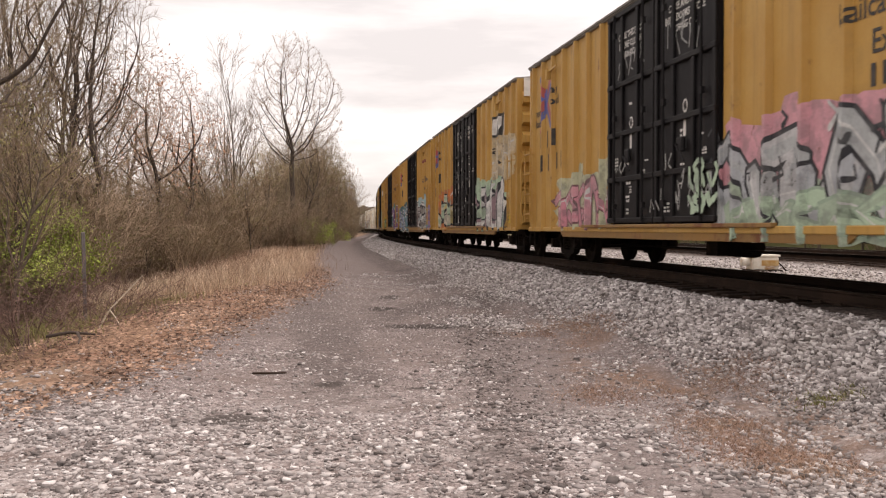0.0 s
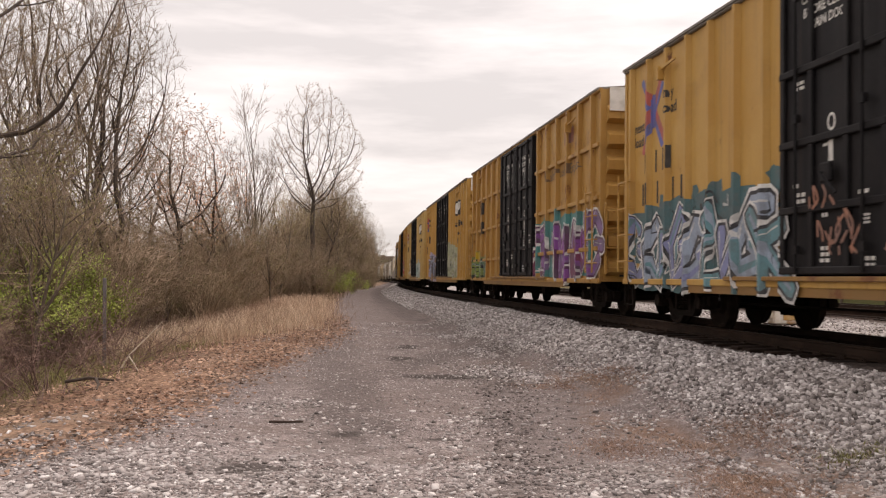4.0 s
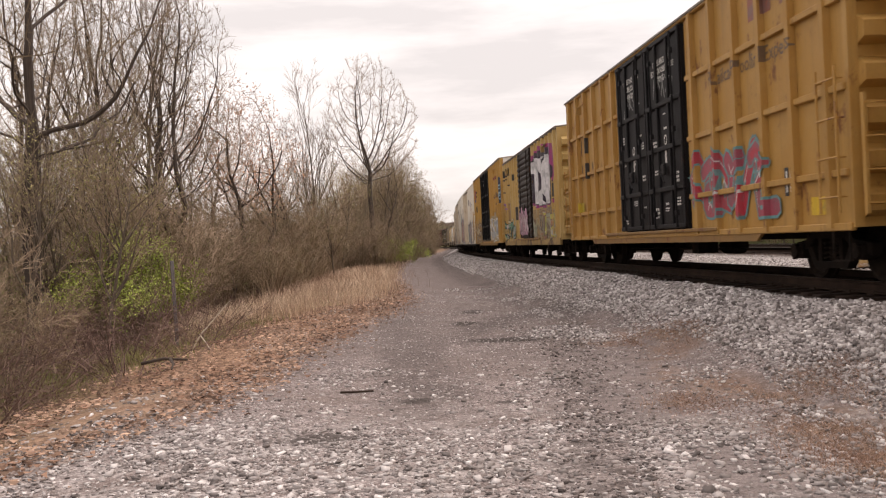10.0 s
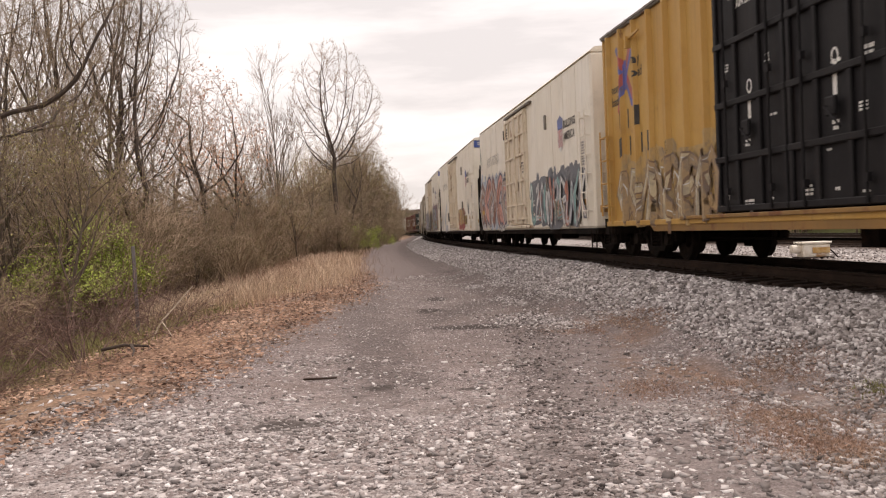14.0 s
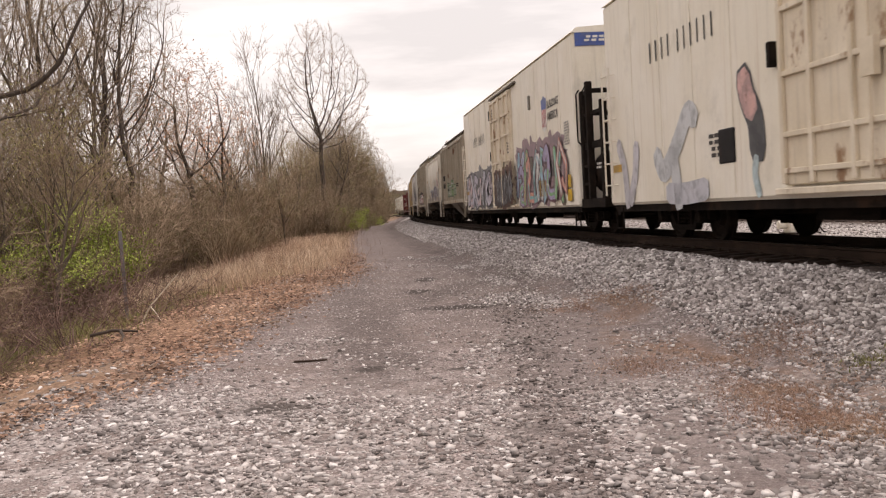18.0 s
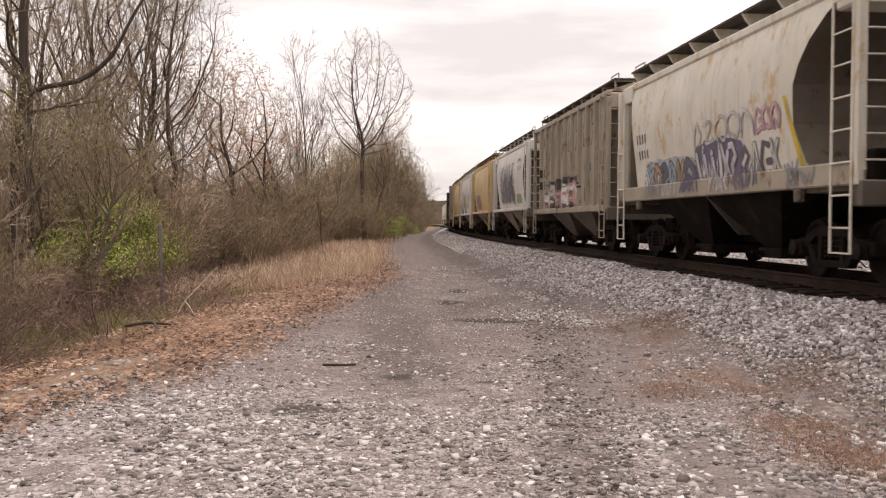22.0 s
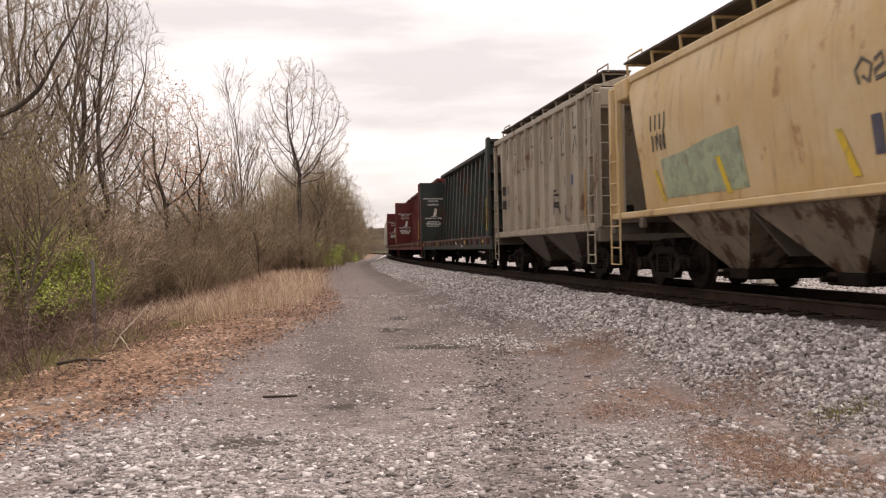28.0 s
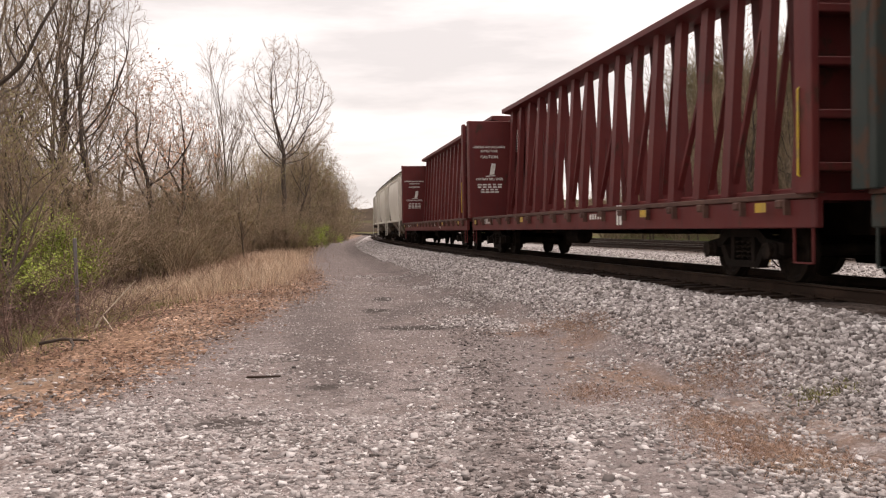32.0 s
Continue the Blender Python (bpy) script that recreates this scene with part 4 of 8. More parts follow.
def make_boxcar(centre, label, paint=None, seed=1, style="ribbed", body=16.65, door=4.55, door_paint=None, single=False, logo="dark", z1=4.93, note=True):
    """A high box car. Returns the car and its visible wall's profile."""
    paint, door_paint = paint or YELLOW, door_paint or DOOR_BLACK
    h, d = body / 2, door / 2
    car = new_car("boxcar", label, "boxcar", "cars of the freight train", centre, h - 1.62, h + 0.78)
    z0 = 1.02
    if style == "ribbed":
        left, right = ribbed(-h, -d - 0.06, 7, -1.54, 0.085, 0.15, 0.07), ribbed(d + 0.06, h, 7, -1.54, 0.085, 0.15, 0.07)
    else:
        left, right = ribbed(-h, -d - 0.06, 6, -1.53, 0.1, 0.13, 0.12), ribbed(d + 0.06, h, 6, -1.53, 0.1, 0.13, 0.12)
    prof = left + [(-d - 0.05, -1.58), (d + 0.05, -1.58)] + right
    for side in (-1, 1):
        for o in (left, right):
            part("side_wall", wall_geo(o if side < 0 else mirrored(o), z0, z1, 0.07 if side < 0 else -0.07), paint, car)
        y = side * 1.6
        if style == "posts":
            for xa, xb in ((-h, -d - 0.1), (d + 0.1, h)):
                for z in (1.7, 2.75, 3.85):
                    part("belt_rail", Geo().chamfer(xa + 0.06, xb - 0.06, min(y, y - side * 0.08), max(y, y - side * 0.08), z - 0.045, z + 0.045, 0.01), paint, car)
        part("top_chord", Geo().chamfer(-h, h, min(y, y - side * 0.1), max(y, y - side * 0.1), z1, z1 + 0.09, 0.015), ROOF_GREY if style == "ribbed" else paint, car)
        sill = Geo().chamfer(-h, h, min(y, y - side * 0.08), max(y, y - side * 0.08), z0 - (0.16 if single else 0.04), z0 + 0.06, 0.012)
        part("side_sill", sill, YELLOW_RUSTY if single else paint, car)
        sk = [(-d - 3.3, z0 - 0.04), (-d - 3.1, 0.87), (d + 3.1, 0.87), (d + 3.3, z0 - 0.04)]
        if not single:
            part("sill_skirt", Geo().prism(sk, "y", y - side * 0.02, y - side * 0.07), YELLOW_DIRTY if paint is not WHITE else paint, car)
        part("door_track", Geo().chamfer(-d - 1.6, d + 1.6, min(y + side * 0.05, y - side * 0.04), max(y + side * 0.05, y - side * 0.04), z0 + 0.04, z0 + 0.1, 0.01), YELLOW_DIRTY, car, "rusty lower door track")
    spans = [(-d, d)] if single else [(-d, -0.02), (0.02, d)]
    for i, (a, b) in enumerate(spans):
        boxcar_door(car, a, b, z0 + 0.12, z1 - 0.03, door_paint, seed * 7 + i, (("CLOSE THIS DOOR", "BEFORE CLOSING", "MAIN DOOR"), ("CLOSE AND LOCK", "BOTH DOORS BEFORE", "MOVING CAR"))[i])
    far = Geo()
    far.box(-d, d, 1.5, 1.58, z0 + 0.1, z1 - 0.03)
    part("far_door", far, door_paint, car)
    # roof with cross ribs
    rp = [(-1.62, z1 + 0.08), (0, z1 + 0.24), (1.62, z1 + 0.08), (1.62, z1 + 0.04), (-1.62, z1 + 0.04)]
    roof = Geo().prism(rp, "x", -h, h)
    for i in range(14):
        x = -h + 0.6 + i * (body - 1.2) / 13
        roof.prism([(-1.63, z1 + 0.08), (0, z1 + 0.27), (1.63, z1 + 0.08), (1.63, z1 + 0.03), (0, z1 + 0.2), (-1.63, z1 + 0.03)], "x", x - 0.04, x + 0.04)
    part("roof", roof, ROOF_GREY, car)
    for e in (-1, 1):
        end_wall(car, e * h, e, z0, z1 + 0.05, paint)
        gable = Geo().prism([(-1.56, z1 + 0.04), (1.56, z1 + 0.04), (0, z1 + 0.2)], "x", e * h - 0.03, e * h + 0.03)
        part("gable", gable, paint, car)
    under = Geo().box(-h + 0.2, h - 0.2, -0.35, 0.35, 0.86, 1.1).box(-h + 0.02, h - 0.02, -1.5, 1.5, 1.1, 1.16)
    under.lathe([(-1.9, 0.05), (-1.88, 0.2), (-1.1, 0.2), (-1.08, 0.05)], 12, "x", (0, 0.7, 0.72)).box(0.4, 0.8, -0.9, -0.5, 0.62, 0.95)
    under.tube([(-h + 2, -0.5, 0.7), (h - 2, -0.5, 0.7)], 0.02, 5)
    part("underframe", under, STEEL_DARK, car)
    # ladders, steps, brackets
    for x in (h - 0.55, -h + 0.05):
        part("side_ladder", ladder(Geo(), x, x + 0.5, -1.6, 1.4, 2.85, 4, 0.11), paint, car)
        part("step", stirrup(Geo(), x + 0.25, -1.57, 1.0, 0.62), STEEL_DARK, car)
    rungs_of(car, paint, h + 0.2, -1.5, -1.05, 1.3, 2.5, 4)
    part("crossover_platform", Geo().box(h + 0.2, h + 0.46, -1.2, 1.2, 1.12, 1.16), STEEL_DARK, car)
    for x in (-h + 2.0, h - 2.3):
        part("bracket", Geo().box(x, x + 0.08, -1.72, -1.58, z1 - 0.52, z1 - 0.3).beam((x + 0.04, -1.66, z1 - 0.34), (x + 0.62, -1.64, z1 - 0.28), 0.03, 0.04), YELLOW_RUSTY if single else paint, car)
    # lettering
    if logo:
        if logo == "white":
            write("owner_mark", car, prof, bars_geo(h - 3.15, 3.7, 2.0, 0.62, 1, 1.0), BLACK_LETTER, 0.004, "black panel with white shapes")
            for i in range(3):
                write("owner_mark", car, prof, Geo().add([(h - 3.0 + i * 0.62, 0, 3.78), (h - 2.75 + i * 0.62, 0, 3.78), (h - 2.6 + i * 0.62, 0, 4.24), (h - 2.95 + i * 0.62, 0, 4.24)], [(0, 1, 2, 3)]), WHITE_LETTER, 0.009)
        else:
            col = BLACK_LETTER if logo == "dark" else spray(0.26, 0.08, 0.05)
            mk = Geo()
            for i in range(3):
                a = h - 3.1 + i * 0.62
                mk.add([(a, 0, 4.14), (a + 0.5, 0, 4.14), (a + 0.52, 0, 4.28), (a + 0.02, 0, 4.28)], [(0, 1, 2, 3)])
                mk.add([(a + 0.18, 0, 3.73), (a + 0.32, 0, 3.73), (a + 0.34, 0, 4.14), (a + 0.2, 0, 4.14)], [(0, 1, 2, 3)])
            write("owner_mark", car, prof, mk, col, 0.004)
        tone = BLACK_LETTER if logo != "faded" else spray(0.2, 0.12, 0.05)
        write("slogan", car, prof, words_geo("Railcar Pooling", h - 3.2, 3.23, 0.36, 0.0, 0.004), tone)
        write("slogan", car, prof, words_geo("Experts", h - 2.6, 2.84, 0.36, 0.0, 0.004), tone)
        write("web_line", car, prof, bars_geo(h - 2.6, 2.5, 1.2, 0.24, 6), tone)
        # crossed arrows and car number on the trailing half
        cx, cz = -h + 1.45, 4.0
        lift = [0.0]
        arms = (((-0.46, 0.58), (0.46, -0.62)), ((-0.42, -0.66), (0.46, 0.58)))
        for k, ((ax, az), (bx, bz)) in enumerate(arms):
            for off, col in ((0.08, spray(0.1, 0.11, 0.34)), (-0.08, spray(0.42, 0.08, 0.06))):
                b1 = Geo()
                off = off if k else -off
                stroke(b1, [(cx + ax + off, cz + az), (cx + off * 0.6, cz), (cx + bx + off, cz + bz)], 0.14, lift)
                write("arrow_mark", car, prof, b1, col, 0.004, "faded crossed arrow mark")
        b2 = Geo()
        stroke(b2, [(cx, cz + 0.2), (cx, cz - 0.22)], 0.2, lift)
        write("arrow_mark", car, prof, b2, spray(0.1, 0.11, 0.34), 0.004, "faded crossed arrow mark")
        for k, (a, b) in enumerate((("next", "any"), ("load", "road"))):
            write("slogan", car, prof, words_geo(a, cx - 0.95, 3.72 - 0.26 * k, 0.27, 0, 0.004), BLACK_LETTER)
            write("slogan", car, prof, words_geo(b, cx + 0.52, 4.1 - 0.26 * k, 0.27, 0, 0.004), BLACK_LETTER)
        write("car_number", car, prof, bars_geo(cx - 0.25, 2.92, 1.3, 0.38, 4, 0.24, seed), BLACK_LETTER)
        write("car_number", car, prof, bars_geo(cx - 0.55, 2.38, 2.1, 0.38, 6, 0.24, seed + 1), BLACK_LETTER)
        write("side_note", car, prof, lines_geo(h - 1.7, 2.3, 0.5, 6, 0.045, seed), tone)
    if style == "posts":
        write("owner_mark", car, prof, bars_geo(h - 3.0, 4.2, 1.7, 0.36, 3, 0.6, seed), spray(0.26, 0.08, 0.05))
        write("slogan", car, prof, words_geo("Railcar Pooling Experts", h - 4.6, 3.5, 0.34, 0.0, 0.003), spray(0.16, 0.09, 0.04))
        write("car_number", car, prof, bars_geo(-h + 1.3, 3.3, 1.6, 0.42, 4, 0.2, seed), BLACK_LETTER)
        write("car_number", car, prof, bars_geo(-h + 1.3, 2.62, 2.4, 0.42, 6, 0.2, seed + 1), BLACK_LETTER)
        write("yellow_sign", car, prof, bars_geo(-h + 1.5, 1.75, 0.5, 0.26, 1, 1.0), spray(0.5, 0.36, 0.03), 0.03)
    write("yellow_sign", car, prof, bars_geo(h - 1.15, 1.2, 0.55, 0.24, 1, 1.0), spray(0.62, 0.4, 0.02), 0.01)
    write("track_label", car, prof, bars_geo(h - 1.95, 1.5, 0.36, 0.4, 2, 0.9), spray(0.02, 0.02, 0.02), 0.008)
    write("track_label", car, prof, bars_geo(h - 1.9, 1.55, 0.26, 0.3, 2, 0.5), WHITE_LETTER, 0.011)
    if note:
        for e in (1,):
            part("height_board", Geo().box(e * h + 0.2, e * h + 0.23, -1.42, 1.42, 4.5, z1 + 0.05), WHITE_LETTER, car, "white board with black warning words")
            t = words_geo("EXCESS HEIGHT CAR", 0, 4.6, 0.22, 0, 0.003, True)
            tg = Geo()
            tg.v, tg.f = [(e * h + 0.234, x, z) for x, _, z in t.v], t.f
            part("warning_words", tg, BLACK_LETTER, car)
    return car, prof, h


# ---- refrigerated cars ----
def make_reefer(centre, label, seed=1, platform=0, sign=None):
    """A long white insulated car; platform: 1 machinery at its leading end, -1 at its trailing end, 0 none."""
    h0, h1 = -9.65 if platform < 0 else -10.2, 8.4
    car = new_car("refrigerator_car", label, "refrigerator car", "cars of the freight train", centre, 7.6, 10.6)
    z0, z1 = 0.95, 4.93
    prof = [(h0, -1.585), (h1, -1.585)]
    body = Geo().chamfer(h0, h1, -1.58, 1.58, z0, z1, 0.05)
    part("body", body, WHITE, car)
    part("roof", Geo().prism([(-1.6, z1), (-1.45, z1 + 0.12), (0, z1 + 0.2), (1.45, z1 + 0.12), (1.6, z1)], "x", h0, h1), WHITE, car)
    for x in np.linspace(h0 + 1.6, h1 - 1.4, 12):
        if not -3.0 < x < 3.0:
            part("seam", Geo().box(x - 0.012, x + 0.012, -1.59, -1.575, z0 + 0.1, z1 - 0.05), WHITE, car)
    # sliding plug door with bars and its track
    d = Geo().chamfer(-2.75, 0.75, -1.66, -1.56, 1.12, 4.65, 0.015)
    door = part("door", d, DOOR_WHITE, car, "white sliding plug door with bars")
    for x in (-2.68, -2.0, -1.1, -0.1, 0.67):
        part("door_post", Geo().chamfer(x - 0.04, x + 0.04, -1.72, -1.655, 1.14, 4.63, 0.01), DOOR_WHITE, door)
    for z in (1.3, 1.75, 2.5, 3.3, 3.95, 4.55):
        part("door_bar", Geo().chamfer(-2.75, 0.75, -1.71, -1.65, z - 0.035, z + 0.035, 0.01), DOOR_WHITE, door)
    part("lock_rod", Geo().tube([(-0.7, -1.74, 1.15), (-0.7, -1.74, 4.6)], 0.025, 6).box(-0.8, -0.55, -1.78, -1.7, 2.2, 2.6), DOOR_WHITE, door)
    part("stencil", lay(lines_geo(-2.6, 4.3, 0.6, 4, 0.06, seed).add(*(lambda q: (q.v, q.f))(lines_geo(0.0, 3.0, 0.5, 4, 0.06, seed + 1))), [(-2.75, -1.66), (0.75, -1.66)], 0.004), BLACK_LETTER, door)
    part("door_track", Geo().chamfer(-2.95, 1.6, -1.68, -1.58, 4.7, 4.77, 0.012), HOPPER_DIRT_SHADE, car, "grimy upper door track")
    part("lower_track", Geo().chamfer(-2.95, 1.2, -1.7, -1.58, 1.0, 1.09, 0.015), DOOR_WHITE, car)
    for x, z in ((-3.0, 4.2), (-3.0, 2.8)):
        part("door_stop", Geo().chamfer(x - 0.05, x + 0.05, -1.7, -1.57, z - 0.16, z + 0.16, 0.01), STEEL_DARK, car)
    part("side_sill", Geo().box(h0 + 0.05, h1 - 0.05, -1.5, 1.5, 0.82, 0.955), STEEL_DARK, car)
    part("hatch", Geo().chamfer(-4.85, -4.3, -1.6, -1.57, 1.5, 2.0, 0.02), DOOR_BLACK, car)
    # painted marks
    sh = Geo().add([(4.93, 0, 3.78), (5.06, 0, 3.8), (5.25, 0, 3.88), (5.44, 0, 3.8), (5.57, 0, 3.78), (5.53, 0, 3.52), (4.97, 0, 3.52)], [tuple(range(7))])
    write("shield_mark", car, prof, sh, spray(0.08, 0.12, 0.34), 0.004, "blue top of a painted shield")
    st = bars_geo(5.0, 3.06, 0.54, 0.45, 5, 0.55)
    write("shield_mark", car, prof, Geo().add([(4.97, 0, 3.51), (4.93, 0, 3.2), (5.04, 0, 3.02), (5.25, 0, 2.92), (5.46, 0, 3.02), (5.57, 0, 3.2), (5.53, 0, 3.51)], [tuple(range(7))]), WHITE_LETTER, 0.004)
    write("shield_mark", car, prof, st, spray(0.5, 0.06, 0.06), 0.007, "red stripes of a painted shield")
    write("slogan", car, prof, words_geo("BUILDING", 5.62, 3.5, 0.28, 0, 0.005), BLACK_LETTER)
    write("slogan", car, prof, words_geo("AMERICA", 5.62, 3.2, 0.28, 0, 0.005), BLACK_LETTER)
    write("car_number", car, prof, bars_geo(-7.6, 3.4, 1.15, 0.36, 4, 0.22, seed), BLACK_LETTER)
    write("car_number", car, prof, bars_geo(-6.3, 3.4, 1.6, 0.36, 6, 0.22, seed + 2), BLACK_LETTER)
    write("side_note", car, prof, lines_geo(7.3, 2.95, 0.6, 9, 0.04, seed), spray(0.3, 0.28, 0.25))
    write("side_note", car, prof, lines_geo(-5.2, 1.9, 0.6, 4, 0.06, seed), BLACK_LETTER)
    sx = 7.55 if platform > 0 else 6.75
    write("yellow_sign", car, prof, bars_geo(sx, 1.1, 0.55, 0.27, 1, 1.0), spray(0.62, 0.38, 0.02), 0.035)
    if platform > 0:
        write("yellow_sign", car, prof, bars_geo(7.62, 1.42, 0.42, 0.3, 1, 1.0), spray(0.62, 0.38, 0.02), 0.035)
    else:
        for x in (6.3, 7.25, 3.55):
            write("reflector_strip", car, prof, bars_geo(x, 1.5, 0.6, 0.14, 1, 1.0), spray(0.45, 0.24, 0.07), 0.012, "faded orange reflective strip")
    for x, z in ((3.5, 3.9), (3.5, 2.2)):
        part("hinge_box", Geo().chamfer(x - 0.06, x + 0.06, -1.64, -1.58, z - 0.2, z + 0.2, 0.015), ROOF_GREY, car)
    part("vent_box", Geo().chamfer(4.35, 5.45, -1.605, -1.575, 1.2, 1.75, 0.02), WHITE, car)
    for k in range(7):
        part("vent_slat", Geo().chamfer(4.42 + 0.145 * k, 4.5 + 0.145 * k, -1.62, -1.6, 1.26, 1.69, 0.006), YELLOW_RUSTY, car)
    write("track_label", car, prof, bars_geo(5.75, 1.75, 0.4, 0.4, 2, 0.9), spray(0.04, 0.05, 0.05), 0.006)
    scribble(car, prof, 5.3, 6.6, 1.95, 2.6, spray(0.25, 0.24, 0.25), seed + 300, 3, 0.03)
    write("yellow_sign", car, prof, bars_geo(h0 + 0.2, 1.6, 0.8, 0.14, 1, 1.0), spray(0.62, 0.36, 0.04), 0.012)
    for x in (7.75, h0 + 0.1):
        if (x > 0 and platform < 1) or (x < 0 and platform > -1):
            part("side_ladder", ladder(Geo(), x + 0.05, x + 0.5, -1.6, 1.35, 3.5, 6, 0.12), WHITE, car)
        part("step", stirrup(Geo(), x + 0.22, -1.5, 0.9, 0.5), STEEL_DARK, car)
    # boards and ladder on the leading end
    if sign:
        part("end_sign", Geo().box(h1, h1 + 0.02, -1.5, -0.1 if sign == "split" else 0.7, 4.62, 4.92), spray(0.05, 0.09, 0.3), car, "blue board with small white words")
        lines = lines_geo(-1.35, 4.8, 1.0, 2, 0.05, seed)
        part("sign_lines", Geo().add([(h1 + 0.026, p[0], p[2]) for p in lines.v], lines.f), WHITE_LETTER, car)
        if sign == "split":
            part("end_sign", Geo().box(h1, h1 + 0.02, 0.0, 1.5, 4.5, 4.95), spray(0.7, 0.42, 0.02), car, "yellow board")
        t = words_geo("EXCESS HEIGHT CAR", 0.3, 4.25, 0.2, 0, 0.003, True)
        tg = Geo()
        tg.v, tg.f = [(h1 + 0.006, x, z) for x, _, z in t.v], t.f
        part("warning_words", tg, BLACK_LETTER, car)
    if platform < 1:
        rungs_of(car, WHITE, h1, -1.4, -0.7, 1.4, 3.0, 5)
        part("end_stripe", Geo().box(h1, h1 + 0.012, -1.45, 0.4, 1.3, 1.46), spray(0.5, 0.26, 0.06), car, "rust-orange reflective stripe")
        part("end_frame", Geo().box(h1, h1 + 0.5, -1.35, 1.35, 0.8, 1.15), STEEL_DARK, car)
    # machinery platform with posts, rails, tank and generator
    if platform:
        xb, d, deep = (h1, 1, 1.9) if platform > 0 else (h0, -1, 1.55)
        def at(u):
            return xb + d * u * deep
        part("platform", Geo().box(min(at(-0.02), at(1)), max(at(-0.02), at(1)), -1.5, 1.5, 0.92, 1.12), STEEL_DARK, car)
        for u, y, z in ((0.12, -1.44, 3.55), (0.42, -1.46, 3.7), (0.96, -1.44, 3.2), (0.42, 1.42, 3.7), (0.96, 1.42, 3.2)):
            part("platform_post", Geo().chamfer(at(u) - 0.075, at(u) + 0.075, y - 0.07, y + 0.07, 1.1, z, 0.015), STEEL_DARK, car)
        for z, u in ((2.3, 0.96), (3.0, 0.96), (3.5, 0.42)):
            part("platform_rail", Geo().beam((at(0.05), -1.42, z), (at(u), -1.42, z), 0.07, 0.15 if z < 2.5 else 0.07).beam((at(0.42), -1.4, z), (at(0.42), 1.4, z), 0.08, 0.1), STEEL_DARK, car)
        for z in (1.45, 1.85):
            part("platform_rail", Geo().beam((at(0.05), -1.46, z), (at(0.42), -1.46, z), 0.05, 0.06), STEEL_DARK, car)
        for u in (0.08, 0.36):
            part("grab_iron", Geo().tube([(at(u), -1.5, 2.35), (at(u), -1.57, 2.45), (at(u), -1.57, 3.5), (at(u), -1.5, 3.6)], 0.018, 5), STEEL_DARK, car)
        a, b = sorted((at(0.2), at(0.95)))
        tank = part("fuel_tank", Geo().lathe([(a, 0.3), (a + 0.03, 0.45), (a + 0.1, 0.52), (b - 0.1, 0.52), (b - 0.03, 0.45), (b, 0.3)], 22, "x", (0, -0.85, 1.68)), STEEL_DARK, car, "black cylindrical fuel tank", True)
        part("stencil", lay(lines_geo((a + b) / 2 - 0.2, 1.85, 0.6, 2, 0.05, seed), [(a, -1.375), (b, -1.375)], 0.004), WHITE_LETTER, tank)
        a, b = sorted((at(0.1), at(0.85)))
        part("generator", Geo().chamfer(a, b, 0.0, 1.3, 1.1, 2.9, 0.05), STEEL_DARK, car)
    end_beam = Geo().box(h0 - 0.15, h0 + 0.05, -1.4, 1.4, 0.75, 1.1).box(-10.1, 10.1, -0.35, 0.35, 0.7, 0.9).box(-3.0, -1.6, -1.1, -0.5, 0.66, 0.86).box(1.6, 2.8, -1.1, -0.6, 0.66, 0.86)
    part("underframe", end_beam, STEEL_DARK, car)
    return car, prof


# ---- covered hoppers ----
GRATING = surface("dark_walkway_grating", (0.05, 0.04, 0.035), (0.08, 0.06, 0.05), 3.0, rough=0.9)


def walkway(car, h, z, paint, gussets=False):
    """A dark grating walk along the roof, carried on short posts."""
    for side in (-1, 1):
        for k in range(2):
            a, b = side * (0.72 + 0.3 * k), side * (1.0 + 0.3 * k)
            part("running_board", Geo().box(-h, h, min(a, b), max(a, b), z, z + 0.04), GRATING, car)
        for x in np.linspace(-h + 0.1, h - 0.1, 9):
            if gussets:
                q = [(side * 0.75, z), (side * 1.3, z), (side * 1.24, z - 0.1), (side * 1.08, z - 0.3), (side * 0.75, z - 0.3)]
                part("walk_bracket", Geo().prism(q, "x", x - 0.03, x + 0.03), paint, car)
                continue
            g = Geo().beam((x, side * 1.27, z), (x, side * 1.24, z - 0.34), 0.025, 0.04).beam((x, side * 1.27, z - 0.02), (x, side * 0.72, z - 0.02), 0.03, 0.04)
            part("walk_bracket", g.beam((x, side * 0.76, z), (x, side * 0.76, z - 0.3), 0.03, 0.04), paint, car)
    for e in (-1, 1):
        part("end_hoop", Geo().tube([(e * h, -1.2, z), (e * h, -1.2, z + 0.16), (e * (h - 0.7), -1.2, z + 0.16), (e * (h - 0.7), -1.2, z)], 0.018, 5), paint, car)


